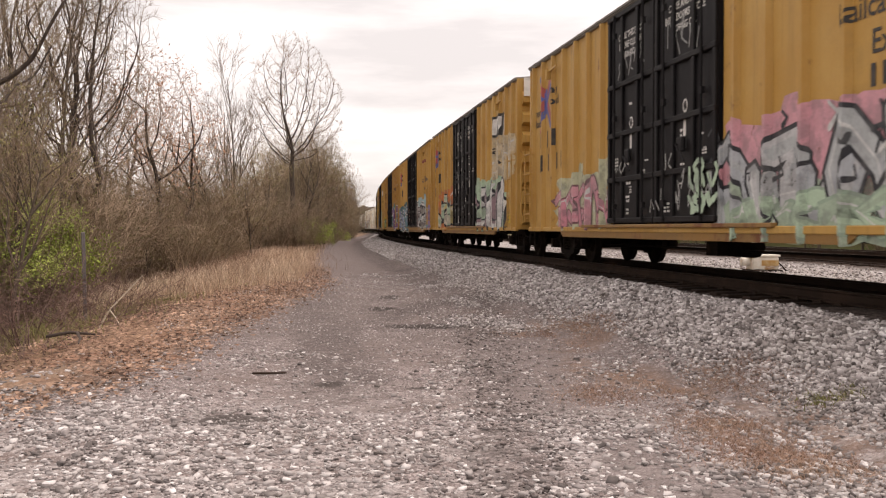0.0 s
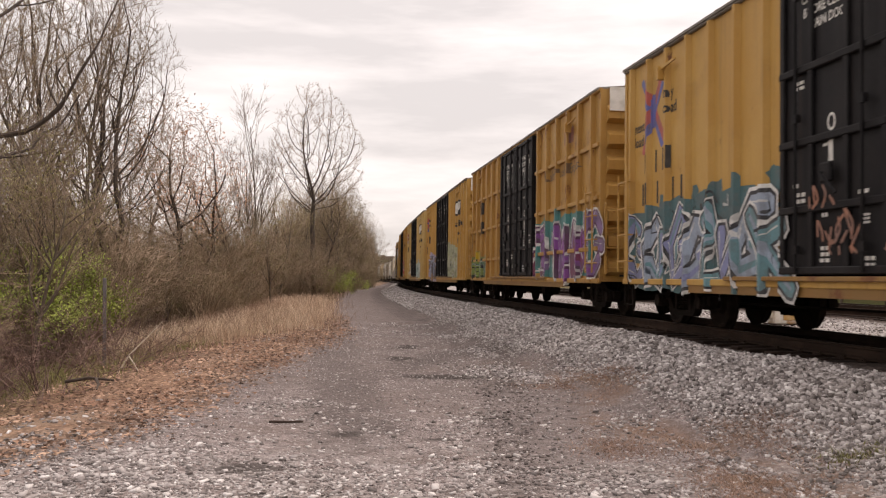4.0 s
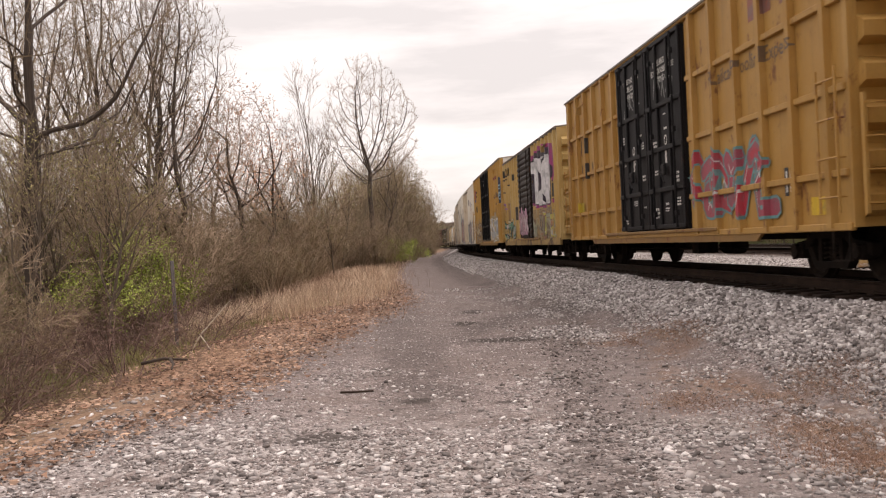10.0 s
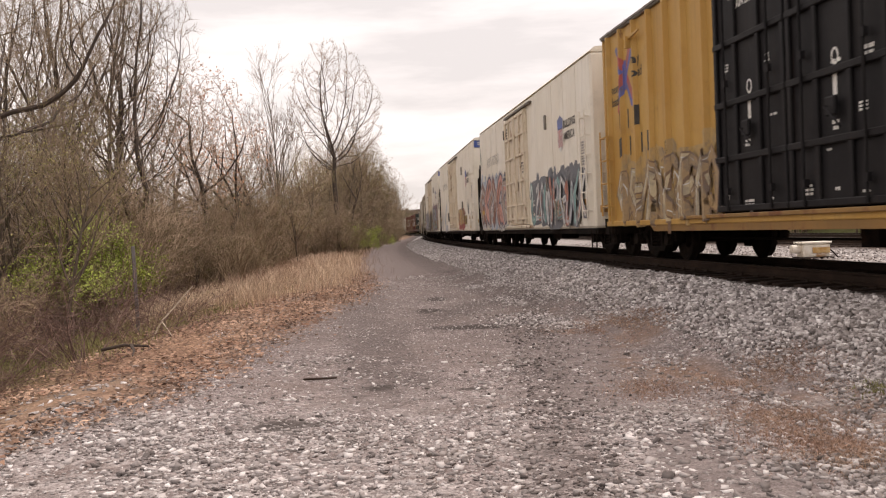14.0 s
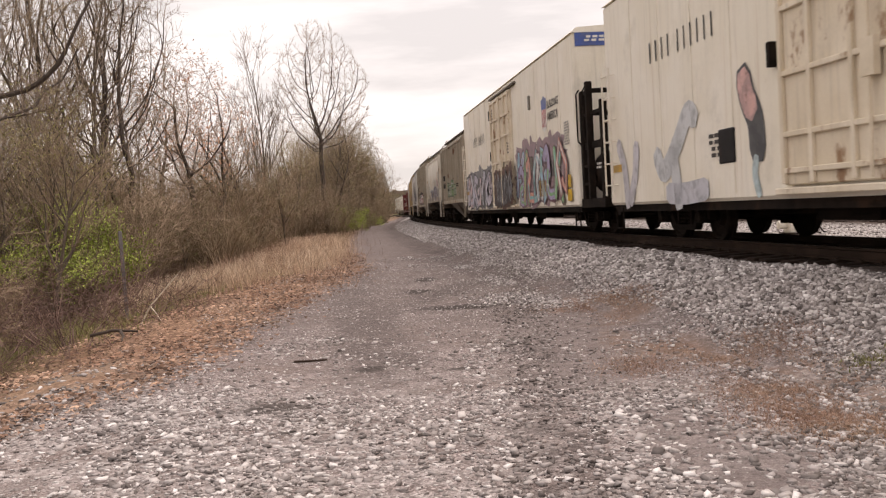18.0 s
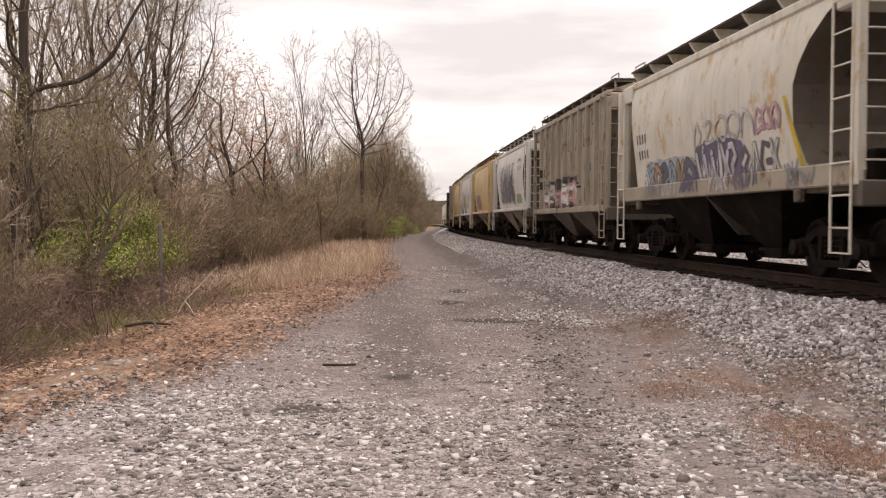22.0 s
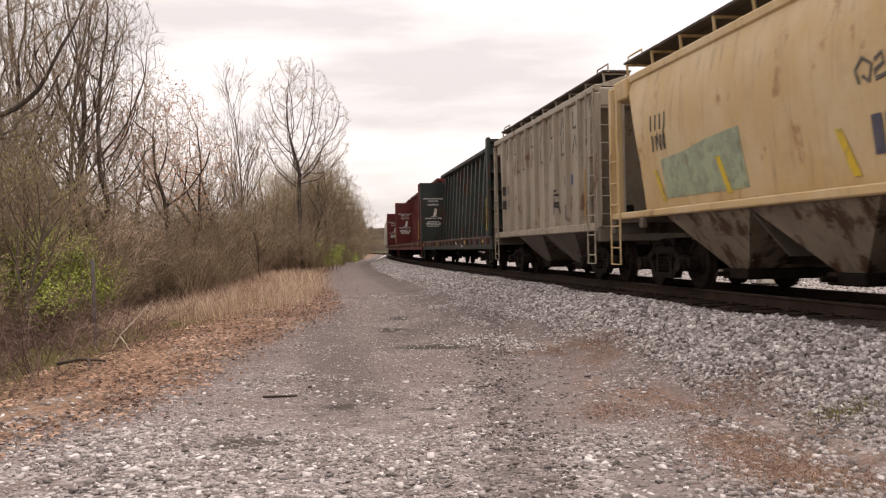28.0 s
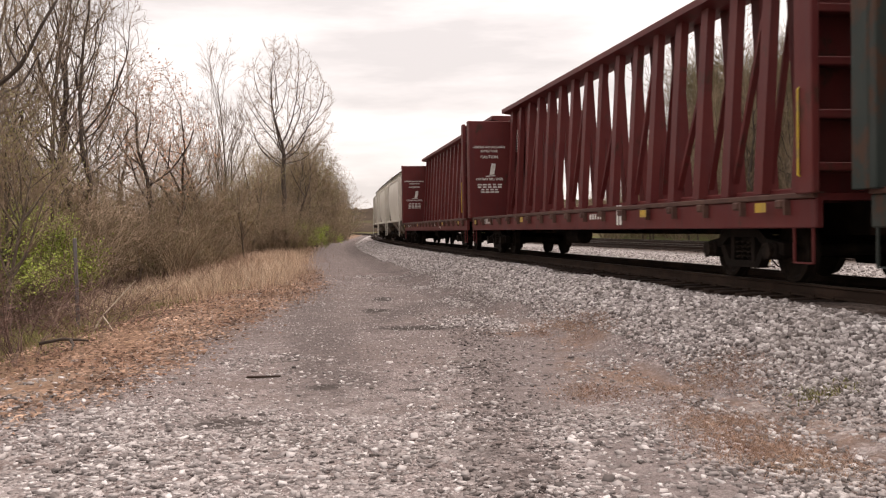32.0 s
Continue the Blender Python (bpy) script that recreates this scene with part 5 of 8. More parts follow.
def hopper_ends(car, h, eave, sill, paint):
    """End sills, corner posts with ladders, air gear and steps."""
    for e in (-1, 1):
        part("end_sill", Geo().chamfer(e * h - 0.1, e * h + 0.1, -1.5, 1.5, sill - 0.36, sill - 0.04, 0.02), HOPPER_DIRT_SHADE, car)
        for y in (-1.48, 1.48):
            part("corner_post", Geo().chamfer(e * h - 0.05, e * h + 0.05, y - 0.05, y + 0.05, sill - 0.1, eave - 0.05, 0.012), paint, car)
        if e > 0:
            rungs_of(car, paint, e * h, -1.44, -0.95, sill + 0.2, eave - 0.35, 7, 0.06)
        x0 = e * h - (0.55 if e > 0 else -0.05)
        top = eave + 0.05 if e > 0 else sill + 1.15
        lad = Geo()
        for xs in (x0, x0 + 0.5):
            lad.chamfer(xs - 0.016, xs + 0.016, -1.56, -1.53, sill - 0.75, top, 0.006)
        lad = part("side_ladder", lad, paint, car)
        for k in range(int((top - sill + 0.6) / 0.4) + 1):
            zr = sill - 0.62 + k * 0.4
            part("rung", Geo().tube([(x0, -1.55, zr), (x0 + 0.5, -1.55, zr)], 0.014, 6), paint, lad)
        part("end_platform", Geo().box(min(e * (h - 1.5), e * h), max(e * (h - 1.5), e * h), -1.42, 1.42, sill - 0.16, sill - 0.08), HOPPER_DIRT_SHADE, car)
        part("roof_end", Geo().chamfer(min(e * (h - 0.7), e * (h + 0.02)), max(e * (h - 0.7), e * (h + 0.02)), -1.44, 1.44, eave - 0.32, eave + 0.06, 0.03), paint, car)
        part("brake_gear", Geo().lathe([(e * (h - 1.15), 0.05), (e * (h - 1.1), 0.2), (e * (h - 0.5), 0.2), (e * (h - 0.45), 0.05)], 12, "x", (0, 0.3, sill + 0.25)), STEEL_DARK, car)
        part("brake_valve", Geo().chamfer(e * (h - 0.8) - 0.15, e * (h - 0.8) + 0.15, -0.9, -0.5, sill - 0.09, sill + 0.4, 0.03), STEEL_DARK, car)
        part("step", stirrup(Geo(), x0 + 0.25, -1.545, sill - 0.7, 0.7, 0.5), paint, car)


def chutes(car, span, sill, n, bay=None):
    """Tapering discharge bays under the body, with gates."""
    w = 2 * span / n
    for i in range(n):
        c = -span + (i + 0.5) * w
        g = Geo()
        t, b = w / 2, 0.28
        d = 0.8
        vs = [(c - t, -1.38, sill), (c + t, -1.38, sill), (c + t, 1.38, sill), (c - t, 1.38, sill), (c - b, -d, 0.64), (c + b, -d, 0.64), (c + b, d, 0.64), (c - b, d, 0.64)]
        g.add(vs, [(3, 2, 1, 0), (4, 5, 6, 7), (0, 1, 5, 4), (1, 2, 6, 5), (2, 3, 7, 6), (3, 0, 4, 7)])
        part("hopper_bay", g, bay or HOPPER_DIRT_SHADE, car)
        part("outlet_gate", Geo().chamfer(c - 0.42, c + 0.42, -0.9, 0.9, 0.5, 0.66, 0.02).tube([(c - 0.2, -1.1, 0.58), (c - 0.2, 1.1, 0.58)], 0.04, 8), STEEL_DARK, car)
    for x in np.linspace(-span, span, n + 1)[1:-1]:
        part("bay_divider", Geo().prism([(-1.4, sill), (1.4, sill), (0.8, 0.85), (-0.8, 0.85)], "x", x - 0.03, x + 0.03), HOPPER_DIRT_SHADE, car)
    part("centre_sill", Geo().box(-span - 2.2, span + 2.2, -0.3, 0.3, 0.72, 1.05), STEEL_DARK, car)


def make_ribbed_hopper(centre, label, paint, seed=1, marks=True):
    h, span, sill, eave = 5.15, 3.95, 1.48, 4.15
    car = new_car("covered_hopper", label, "hopper car", "cars of the freight train", centre, 3.85, 5.75)
    out = ribbed(-span - 0.45, span + 0.45, 9, -1.44, 0.1, 0.13, 0.1)
    for side in (-1, 1):
        part("side_wall", wall_geo(out if side < 0 else mirrored(out), sill, eave, 0.06 if side < 0 else -0.06), paint, car)
        y = side * 1.52
        part("top_chord", Geo().chamfer(-h, h, min(y, y - side * 0.14), max(y, y - side * 0.14), eave - 0.02, eave + 0.12, 0.02), paint, car)
        part("side_sill", Geo().chamfer(-h, h, min(y, y - side * 0.12), max(y, y - side * 0.12), sill - 0.14, sill + 0.02, 0.015), paint, car)
        for e in (-1, 1):
            tri = [(e * (span + 0.46), eave), (e * (h - 0.5), eave), (e * (span + 0.46), eave - 2.1)]
            part("end_gusset", Geo().prism(tri, "y", side * 1.44, side * 1.38), paint, car)
    for e in (-1, 1):
        g = Geo().add([(e * (h - 0.55), -1.4, eave), (e * (h - 0.55), 1.4, eave), (e * (span - 0.7), 1.4, sill), (e * (span - 0.7), -1.4, sill),
                       (e * (h - 0.65), -1.4, eave), (e * (h - 0.65), 1.4, eave), (e * (span - 0.8), 1.4, sill), (e * (span - 0.8), -1.4, sill)],
                      [(0, 1, 2, 3), (7, 6, 5, 4), (0, 4, 5, 1), (3, 2, 6, 7), (0, 3, 7, 4), (1, 5, 6, 2)])
        part("slope_sheet", g, paint, car)
    part("roof", Geo().prism([(-1.5, eave + 0.1), (-0.9, eave + 0.3), (0.9, eave + 0.3), (1.5, eave + 0.1)], "x", -h + 0.1, h - 0.1), paint, car)
    walkway(car, h - 0.1, eave + 0.38, GREY_HOPPER)
    chutes(car, 2.95, sill - 0.05, 2)
    hopper_ends(car, h, eave, sill, paint)
    if marks:
        xs = np.linspace(-span - 0.45, span + 0.45, 10)
        for row, z, cols in ((0, 3.6, range(1, 9)), (1, 3.1, (2, 3, 4, 5, 6, 7, 8))):
            for c in cols:
                thin, lift = Geo(), [0.0]
                ax = xs[c] - 0.17
                if c == 1 + row:
                    stroke(thin, [(ax - 0.04, z), (ax + 0.08, z + 0.36), (ax + 0.18, z + 0.08), (ax + 0.28, z + 0.36), (ax + 0.4, z)], 0.1, lift)
                elif (c + row) % 2:
                    stroke(thin, [(ax, z), (ax + 0.16, z + 0.37), (ax + 0.32, z)], 0.065, lift)
                else:
                    stroke(thin, [(ax + 0.03, z + 0.37), (ax + 0.03, z + 0.03), (ax + 0.28, z + 0.03)], 0.065, lift)
                write("owner_mark", car, out, thin, BLACK_LETTER, 0.005)
        write("car_number", car, out, bars_geo(-3.9, 2.55, 1.2, 0.26, 4, 0.22, seed), BLACK_LETTER)
        write("car_number", car, out, bars_geo(-3.9, 2.15, 1.2, 0.26, 4, 0.22, seed + 1), BLACK_LETTER)
        write("side_note", car, out, lines_geo(1.6, 2.3, 0.5, 4, 0.06, seed), BLACK_LETTER)
        write("car_number", car, out, bars_geo(2.8, 2.4, 0.55, 0.22, 2, 0.6, seed), spray(0.05, 0.07, 0.16))
        write("track_label", car, out, bars_geo(2.65, 1.62, 0.35, 0.35, 2, 0.9), spray(0.05, 0.05, 0.06))
        for x in (-4.2, 4.12):
            write("reflector_strip", car, out, bars_geo(x, 1.55, 0.1, 1.1, 1, 1.0), spray(0.46, 0.25, 0.05), 0.02, "orange reflective strip")
    return car, out


def make_smooth_hopper(centre, label, paint, bays=None, gussets=False):
    """A covered hopper with smooth bulging sides."""
    h, sill, eave = 5.3, 1.62, 4.05
    car = new_car("covered_hopper", label, "hopper car", "cars of the freight train", centre, 3.85, 5.75)
    n = 9
    sec = [(-1.53 + 0.2 * max(0.0, (i / n - 0.5) / 0.5) ** 2 + 0.2 * (1 - i / n) ** 2.2, sill + (eave - sill) * i / n) for i in range(n + 1)]
    L1, ENDS = 4.95, ((0.0, 0.12, 0.35, 0.6, 0.85, 1.0), (4.05, 3.7, 3.45, 3.55, 4.1, 4.9) if gussets else (3.95, 3.9, 3.9, 4.05, 4.4, 4.9))
    TRAIL = (4.35, 4.25, 4.2, 4.3, 4.55, 4.9) if gussets else ENDS[1]
    g = Geo()
    cols = np.linspace(-1, 1, 15)
    k = n + 1
    for side in (-1, 1):
        base = len(g.v)
        for c in cols:
            for y, z in sec:
                f = (z - sill) / (eave - sill)
                g.v.append((c * float(np.interp(f, ENDS[0], ENDS[1] if c > 0 else TRAIL)), -side * y, z))
        for i in range(len(cols) - 1):
            for j in range(n):
                a = base + i * k + j
                g.f.append((a, a + k, a + k + 1, a + 1))
    m = len(cols) * k
    for e in (0, len(cols) - 1):
        cap = Geo()
        for j in range(n):
            a, b = e * k + j, m + e * k + j
            cap.add([g.v[a], g.v[a + 1], g.v[b + 1], g.v[b]], [(0, 1, 2, 3)])
        # end sheet coloured dark for its deep shade as well as its dirt
        part("slope_sheet", cap, HOPPER_DIRT_SHADE, car, "grimy sloping end sheet with its deep shade painted in")
    g.f += [tuple(i * k for i in range(len(cols))) + tuple(m + i * k for i in range(len(cols) - 1, -1, -1))]
    part("body", g, paint, car, smooth=True)
    for side in (-1, 1):
        y = side * 1.38
        part("top_chord", Geo().chamfer(-h + 0.2, h - 0.2, min(y, y - side * 0.16), max(y, y - side * 0.16), eave - 0.06, eave + 0.1, 0.03), paint, car)
        y = side * 1.53
        part("side_sill", Geo().chamfer(-h, h, min(y, y - side * 0.16), max(y, y - side * 0.16), sill - 0.1, sill + (0.2 if gussets else 0.02), 0.02), GREY_HOPPER if gussets else paint, car)
        for e in (-1, 1):
            part("jacking_pad", Geo().chamfer(e * 3.75 - 0.09, e * 3.75 + 0.09, min(y, y - side * 0.1), max(y, y - side * 0.1), sill - 0.28, sill - 0.1, 0.02), HOPPER_DIRT_SHADE, car)
            part("end_stay", Geo().beam((e * (h - 0.15), side * 1.4, eave - 0.1), (e * (h - 0.15), side * 1.4, sill), 0.12, 0.1), paint, car)
    part("roof", Geo().prism([(-1.36, eave + 0.06), (-1.1, eave + 0.2), (-0.7, eave + 0.3), (0.7, eave + 0.3), (1.1, eave + 0.2), (1.36, eave + 0.06)], "x", -h + 0.25, h - 0.25), paint, car)
    walkway(car, h - 0.2, eave + 0.38, paint, gussets)
    chutes(car, 2.95, sill - 0.1, 2, bays or BAY_PAINT)
    hopper_ends(car, h, eave, sill, paint)
    prof = [(-L1, -1.525), (L1, -1.525)]
    return car, prof, sec


def on_bulge(geo, sec, gap):
    """Lays a flat drawing on the bulging side, row by row."""
    bm = bmesh.new()
    vs = [bm.verts.new(p) for p in geo.v]
    for f in geo.f:
        try:
            bm.faces.new([vs[i] for i in f])
        except ValueError:
            pass
    for _, z in sec[1:-1]:
        bmesh.ops.bisect_plane(bm, geom=bm.verts[:] + bm.edges[:] + bm.faces[:], plane_co=(0, 0, z), plane_no=(0, 0, 1))
    out = Geo()
    bm.verts.index_update()
    zs, ys = [p[1] for p in sec], [p[0] for p in sec]
    out.v = [(v.co.x, float(np.interp(v.co.z, zs, ys)) - gap + v.co.y, v.co.z) for v in bm.verts]
    out.f = [tuple(w.index for w in f.verts) for f in bm.faces]
    bm.free()
    return out


# ---- centre-beam flat cars ----
RUST_EDGE = surface("rusted_deck_edge", (0.07, 0.032, 0.024), (0.1, 0.05, 0.036), 3.0, rough=0.85)


def make_centerbeam(centre, label, paint, seed=1):
    h, deck = 10.3, 1.4
    car = new_car("centerbeam_car", label, "flat car", "cars of the freight train", centre, 7.9, 10.8)
    part("deck", Geo().box(-h, h, -1.36, 1.36, deck - 0.08, deck), paint, car)
    for side in (-1, 1):
        y = side * 1.38
        part("side_sill", Geo().chamfer(-h, h, min(y, y - side * 0.1), max(y, y - side * 0.1), deck - 0.4, deck - 0.05, 0.015), paint, car)
        part("sill_cap", Geo().chamfer(-h, h, min(y + side * 0.03, y - side * 0.12), max(y + side * 0.03, y - side * 0.12), deck - 0.05, deck + 0.02, 0.01), RUST_EDGE, car, "rust-brown deck edge")
        for x in np.linspace(-h + 0.7, h - 0.7, 18):
            part("winch", Geo().chamfer(x - 0.08, x + 0.08, min(y, y + side * 0.1), max(y, y + side * 0.1), deck - 0.16, deck - 0.05, 0.02).box(x + 0.1, x + 0.14, min(y, y + side * 0.08), max(y, y + side * 0.08), deck - 0.24, deck - 0.06), RUST_EDGE, car)
    # bulkheads
    for e in (-1, 1):
        x = e * (h - 0.2)
        g = Geo().chamfer(x - 0.06, x + 0.06, -1.5, 1.5, deck, 4.54, 0.015)
        bh = part("bulkhead", g, paint, car)
        for z in (1.7, 2.3, 2.9, 3.5, 4.05, 4.46):
            part("bulkhead_rib", Geo().chamfer(min(x + e * 0.06, x + e * 0.3), max(x + e * 0.06, x + e * 0.3), -1.5, 1.5, z - 0.05, z + 0.05, 0.012), paint, bh)
        for y in (-1.46, 1.46):
            part("bulkhead_post", Geo().chamfer(min(x + e * 0.05, x + e * 0.34), max(x + e * 0.05, x + e * 0.34), y - 0.05, y + 0.05, deck, 4.56, 0.012), paint, bh)
    part("top_chord", Geo().prism([(-0.42, 4.78), (-0.42, 4.9), (0.42, 4.9), (0.42, 4.78), (0.1, 4.72), (-0.1, 4.72)], "x", -h + 0.3, h - 0.3), paint, car)
    part("lower_chord", Geo().chamfer(-h + 0.3, h - 0.3, -0.3, 0.3, deck, deck + 0.16, 0.02), paint, car)
    xs = np.linspace(-h + 1.0, h - 1.0, 18)
    for i, x in enumerate(xs):
        for side in (-1, 1):
            b, t = side * 0.34, side * 0.16
            q = [(b - side * 0.06, deck + 0.1), (b + side * 0.1, deck + 0.1), (t + side * 0.08, 4.76), (t - side * 0.06, 4.76)]
            part("post", Geo().prism(q, "x", x - 0.13, x + 0.13), paint, car)
        if i < len(xs) - 1 and i % 2 == 0:
            for side in (-1, 1):
                part("brace", Geo().beam((x + 0.1, side * 0.3, deck + 0.3), (xs[i + 1] - 0.05, side * 0.2, 4.5) if i % 4 else (xs[i + 1] - 0.05, side * 0.22, 3.6), 0.1, 0.06), paint, car)
    for e in (-1, 1):
        x0, x1 = sorted((e * (h - 0.3), e * (h - 2.6)))
        web = part("end_web", Geo().box(x0, x1, -0.13, 0.13, deck + 0.1, 4.74), paint, car)
        for k, (zt, rows) in enumerate(((4.1, 9), (2.6, 7))):
            part("notice", lay(lines_geo(x0 + 0.5, zt, 0.9, rows, 0.05, seed + k), [(x0, -0.13), (x1, -0.13)], 0.005), WHITE_LETTER, web)
        if e > 0:
            part("handbrake_rail", Geo().tube([(e * (h - 0.12), -1.44, 1.55), (e * (h - 0.12), -1.53, 1.62), (e * (h - 0.12), -1.53, 2.6), (e * (h - 0.12), -1.44, 2.68)], 0.014, 6), spray(0.6, 0.42, 0.03), car, "yellow grab iron")
    part("underframe", Geo().box(-h, h, -0.3, 0.3, 0.9, deck - 0.08), STEEL_DARK, car)
    part("air_reservoir", Geo().lathe([(-1.2, 0.05), (-1.17, 0.18), (-0.3, 0.18), (-0.27, 0.05)], 12, "x", (0, -0.75, 0.86)), STEEL_DARK, car)
    for x in (-4.6, -2.8, 1.6, 2.2, 4.6):
        part("cross_bearer", Geo().prism([(-1.3, deck - 0.1), (1.3, deck - 0.1), (0.35, 0.92), (-0.35, 0.92)], "x", x - 0.05, x + 0.05), STEEL_DARK, car)
    for e in (-1, 1):
        part("step", stirrup(Geo(), e * (h - 0.3), -1.36, deck - 0.2, 0.6), paint, car)
    flat = [(-h, -1.38), (h, -1.38)]
    for x in (h - 1.2, h - 5.2, -h + 1.0, -h + 7.0):
        write("yellow_reflector", car, flat, bars_geo(x, deck - 0.2, 0.36, 0.12, 1, 1.0), spray(0.5, 0.32, 0.03), 0.13)
    write("track_label", car, flat, bars_geo(3.6, deck - 0.32, 0.3, 0.36, 2, 0.9), WHITE_LETTER, 0.01)
    write("car_number", car, flat, bars_geo(-h + 1.6, deck - 0.2, 1.6, 0.14, 8, 0.7, seed), WHITE_LETTER, 0.006)
    write("side_note", car, flat, bars_geo(2.0, deck - 0.2, 1.0, 0.1, 6, 0.7, seed), WHITE_LETTER, 0.006)
    # notice on the inner face of the trailing bulkhead, towards the road
    xf = -h + 0.2 + 0.066
    def notice(geo, label=""):
        o = Geo()
        o.v, o.f = [(xf, p[0], p[2]) for p in geo.v], geo.f
        part("notice", o, WHITE_LETTER, car, label)
    notice(words_geo("LOADING AND UNLOADING", -0.85, 3.66, 0.1, 0, 0.003, True, 0.8))
    notice(words_geo("INSTRUCTIONS", -0.85, 3.53, 0.1, 0, 0.003, True, 0.8))
    notice(words_geo("CAUTION", -0.85, 3.33, 0.13, 0, 0.003, True))
    notice(words_geo("CAR MAY FALL OVER", -0.85, 2.62, 0.11, 0, 0.003, True, 0.85))
    notice(Geo().add([(-0.85, 0, 2.78), (-0.69, 0, 2.81), (-0.63, 0, 3.15), (-0.77, 0, 3.17)], [(0, 1, 2, 3)]).add([(-0.97, 0, 2.73), (-0.65, 0, 2.755), (-0.65, 0, 2.785), (-0.97, 0, 2.76)], [(0, 1, 2, 3)]), "white tilted load symbol")
    notice(lines_geo(-1.25, 2.45, 0.85, 4, 0.05, seed))
    return car


# ---- the train ----
INK, CREAM, MINT, PINK, SKYB = spray(0.02, 0.02, 0.025), spray(0.62, 0.57, 0.45), spray(0.42, 0.55, 0.4), spray(0.62, 0.3, 0.34), spray(0.3, 0.5, 0.6)
SILVER, CHALK, PURPLE, PLUM, ORANGE, RED = spray(0.42, 0.44, 0.46), spray(0.7, 0.69, 0.66), spray(0.25, 0.08, 0.3), spray(0.2, 0.09, 0.1), spray(0.55, 0.18, 0.05), spray(0.45, 0.04, 0.06)
LEAFG, BROWN, SALMON, LILAC = spray(0.1, 0.3, 0.12), spray(0.28, 0.1, 0.05), spray(0.6, 0.28, 0.22), spray(0.38, 0.33, 0.5)

car, pr, h = make_boxcar(15.95, "weathered yellow boxcar, black doors, pink and grey-green graffiti", YELLOW, 1)
graffiti(car, pr, 2.36, 8.2, 0.95, 2.4, 5, [SILVER, spray(0.42, 0.44, 0.44), spray(0.5, 0.5, 0.5)], INK, PINK, 3, thick=0.38)
graffiti(car, pr, 2.5, 8.2, 0.9, 1.5, 6, [spray(0.36, 0.46, 0.34), MINT], spray(0.3, 0.4, 0.3), spray(0.38, 0.47, 0.35), 8, thick=0.2)
graffiti(car, pr, -5.86, -2.46, 1.0, 2.1, 4, [PINK, spray(0.6, 0.25, 0.3)], PLUM, spray(0.5, 0.5, 0.33), 4, thick=0.2)
scribble(car, [(-3, -1.65), (3, -1.65)], 1.2, 2.3, 1.15, 2.1, MINT, 5, 7, 0.08)
scribble(car, [(-3, -1.64), (3, -1.64)], -2.2, 2.0, 1.2, 2.4, spray(0.4, 0.4, 0.38), 6, 7, 0.028)

car, pr, h = make_boxcar(34.05, "weathered yellow boxcar, black doors, purple and cream graffiti", YELLOW, 2, logo="white")
graffiti(car, pr, 2.36, 6.99, 0.95, 2.5, 4, [spray(0.3, 0.2, 0.22), CHALK], INK, MINT, 13, thick=0.4)
graffiti(car, pr, 5.29, 7.94, 2.4, 3.6, 3, [spray(0.58, 0.48, 0.33)], spray(0.55, 0.42, 0.24), spray(0.56, 0.44, 0.26), 14, thick=0.25)
graffiti(car, pr, -6.24, -2.36, 1.0, 2.5, 4, [CREAM, MINT, spray(0.55, 0.45, 0.2)], INK, ORANGE, 15, thick=0.32)
scribble(car, [(-3, -1.64), (3, -1.64)], -2.0, 2.2, 1.3, 4.3, spray(0.33, 0.33, 0.32), 16, 6, 0.024)

car, pr, h = make_boxcar(51.62, "weathered yellow boxcar, black doors, blue and silver graffiti", YELLOW, 3, logo="faded")
graffiti(car, pr, 7.0, 7.7, 1.0, 1.7, 1, [spray(0.16, 0.4, 0.4)], INK, spray(0.4, 0.55, 0.56), 29, thick=0.2)
graffiti(car, pr, 2.36, 6.6, 1.0, 2.4, 6, [spray(0.26, 0.24, 0.22), spray(0.16, 0.13, 0.12), spray(0.34, 0.32, 0.3)], INK, spray(0.36, 0.52, 0.54), 23, thick=0.24, rim=CHALK)
graffiti(car, pr, 6.9, 8.1, 0.95, 2.0, 2, [spray(0.3, 0.22, 0.36)], spray(0.2, 0.13, 0.28), spray(0.3, 0.24, 0.4), 22, thick=0.2)
graffiti(car, pr, -7.84, -2.36, 0.9, 2.3, 6, [spray(0.22, 0.24, 0.42), spray(0.3, 0.36, 0.45), spray(0.12, 0.26, 0.29)], INK, spray(0.06, 0.13, 0.14), 24, thick=0.3, rim=CHALK)
scribble(car, [(-3, -1.64), (3, -1.64)], -2.0, 2.2, 1.2, 2.2, spray(0.3, 0.13, 0.08), 25, 7, 0.04)

car, pr, h = make_boxcar(69.85, "ochre boxcar with outside posts, black doors, purple graffiti", OCHRE, 4, "posts", logo=None)
graffiti(car, pr, 2.46, 8.22, 1.05, 2.5, 6, [spray(0.2, 0.05, 0.1), PURPLE, spray(0.24, 0.14, 0.3)], spray(0.12, 0.04, 0.1), spray(0.07, 0.25, 0.24), 33, gap=0.006, thick=0.26, rim=CHALK)
graffiti(car, pr, -7.9, -5.2, 1.1, 1.75, 4, [spray(0.28, 0.36, 0.1), spray(0.17, 0.27, 0.2)], INK, spray(0.24, 0.25, 0.09), 34, thick=0.2)

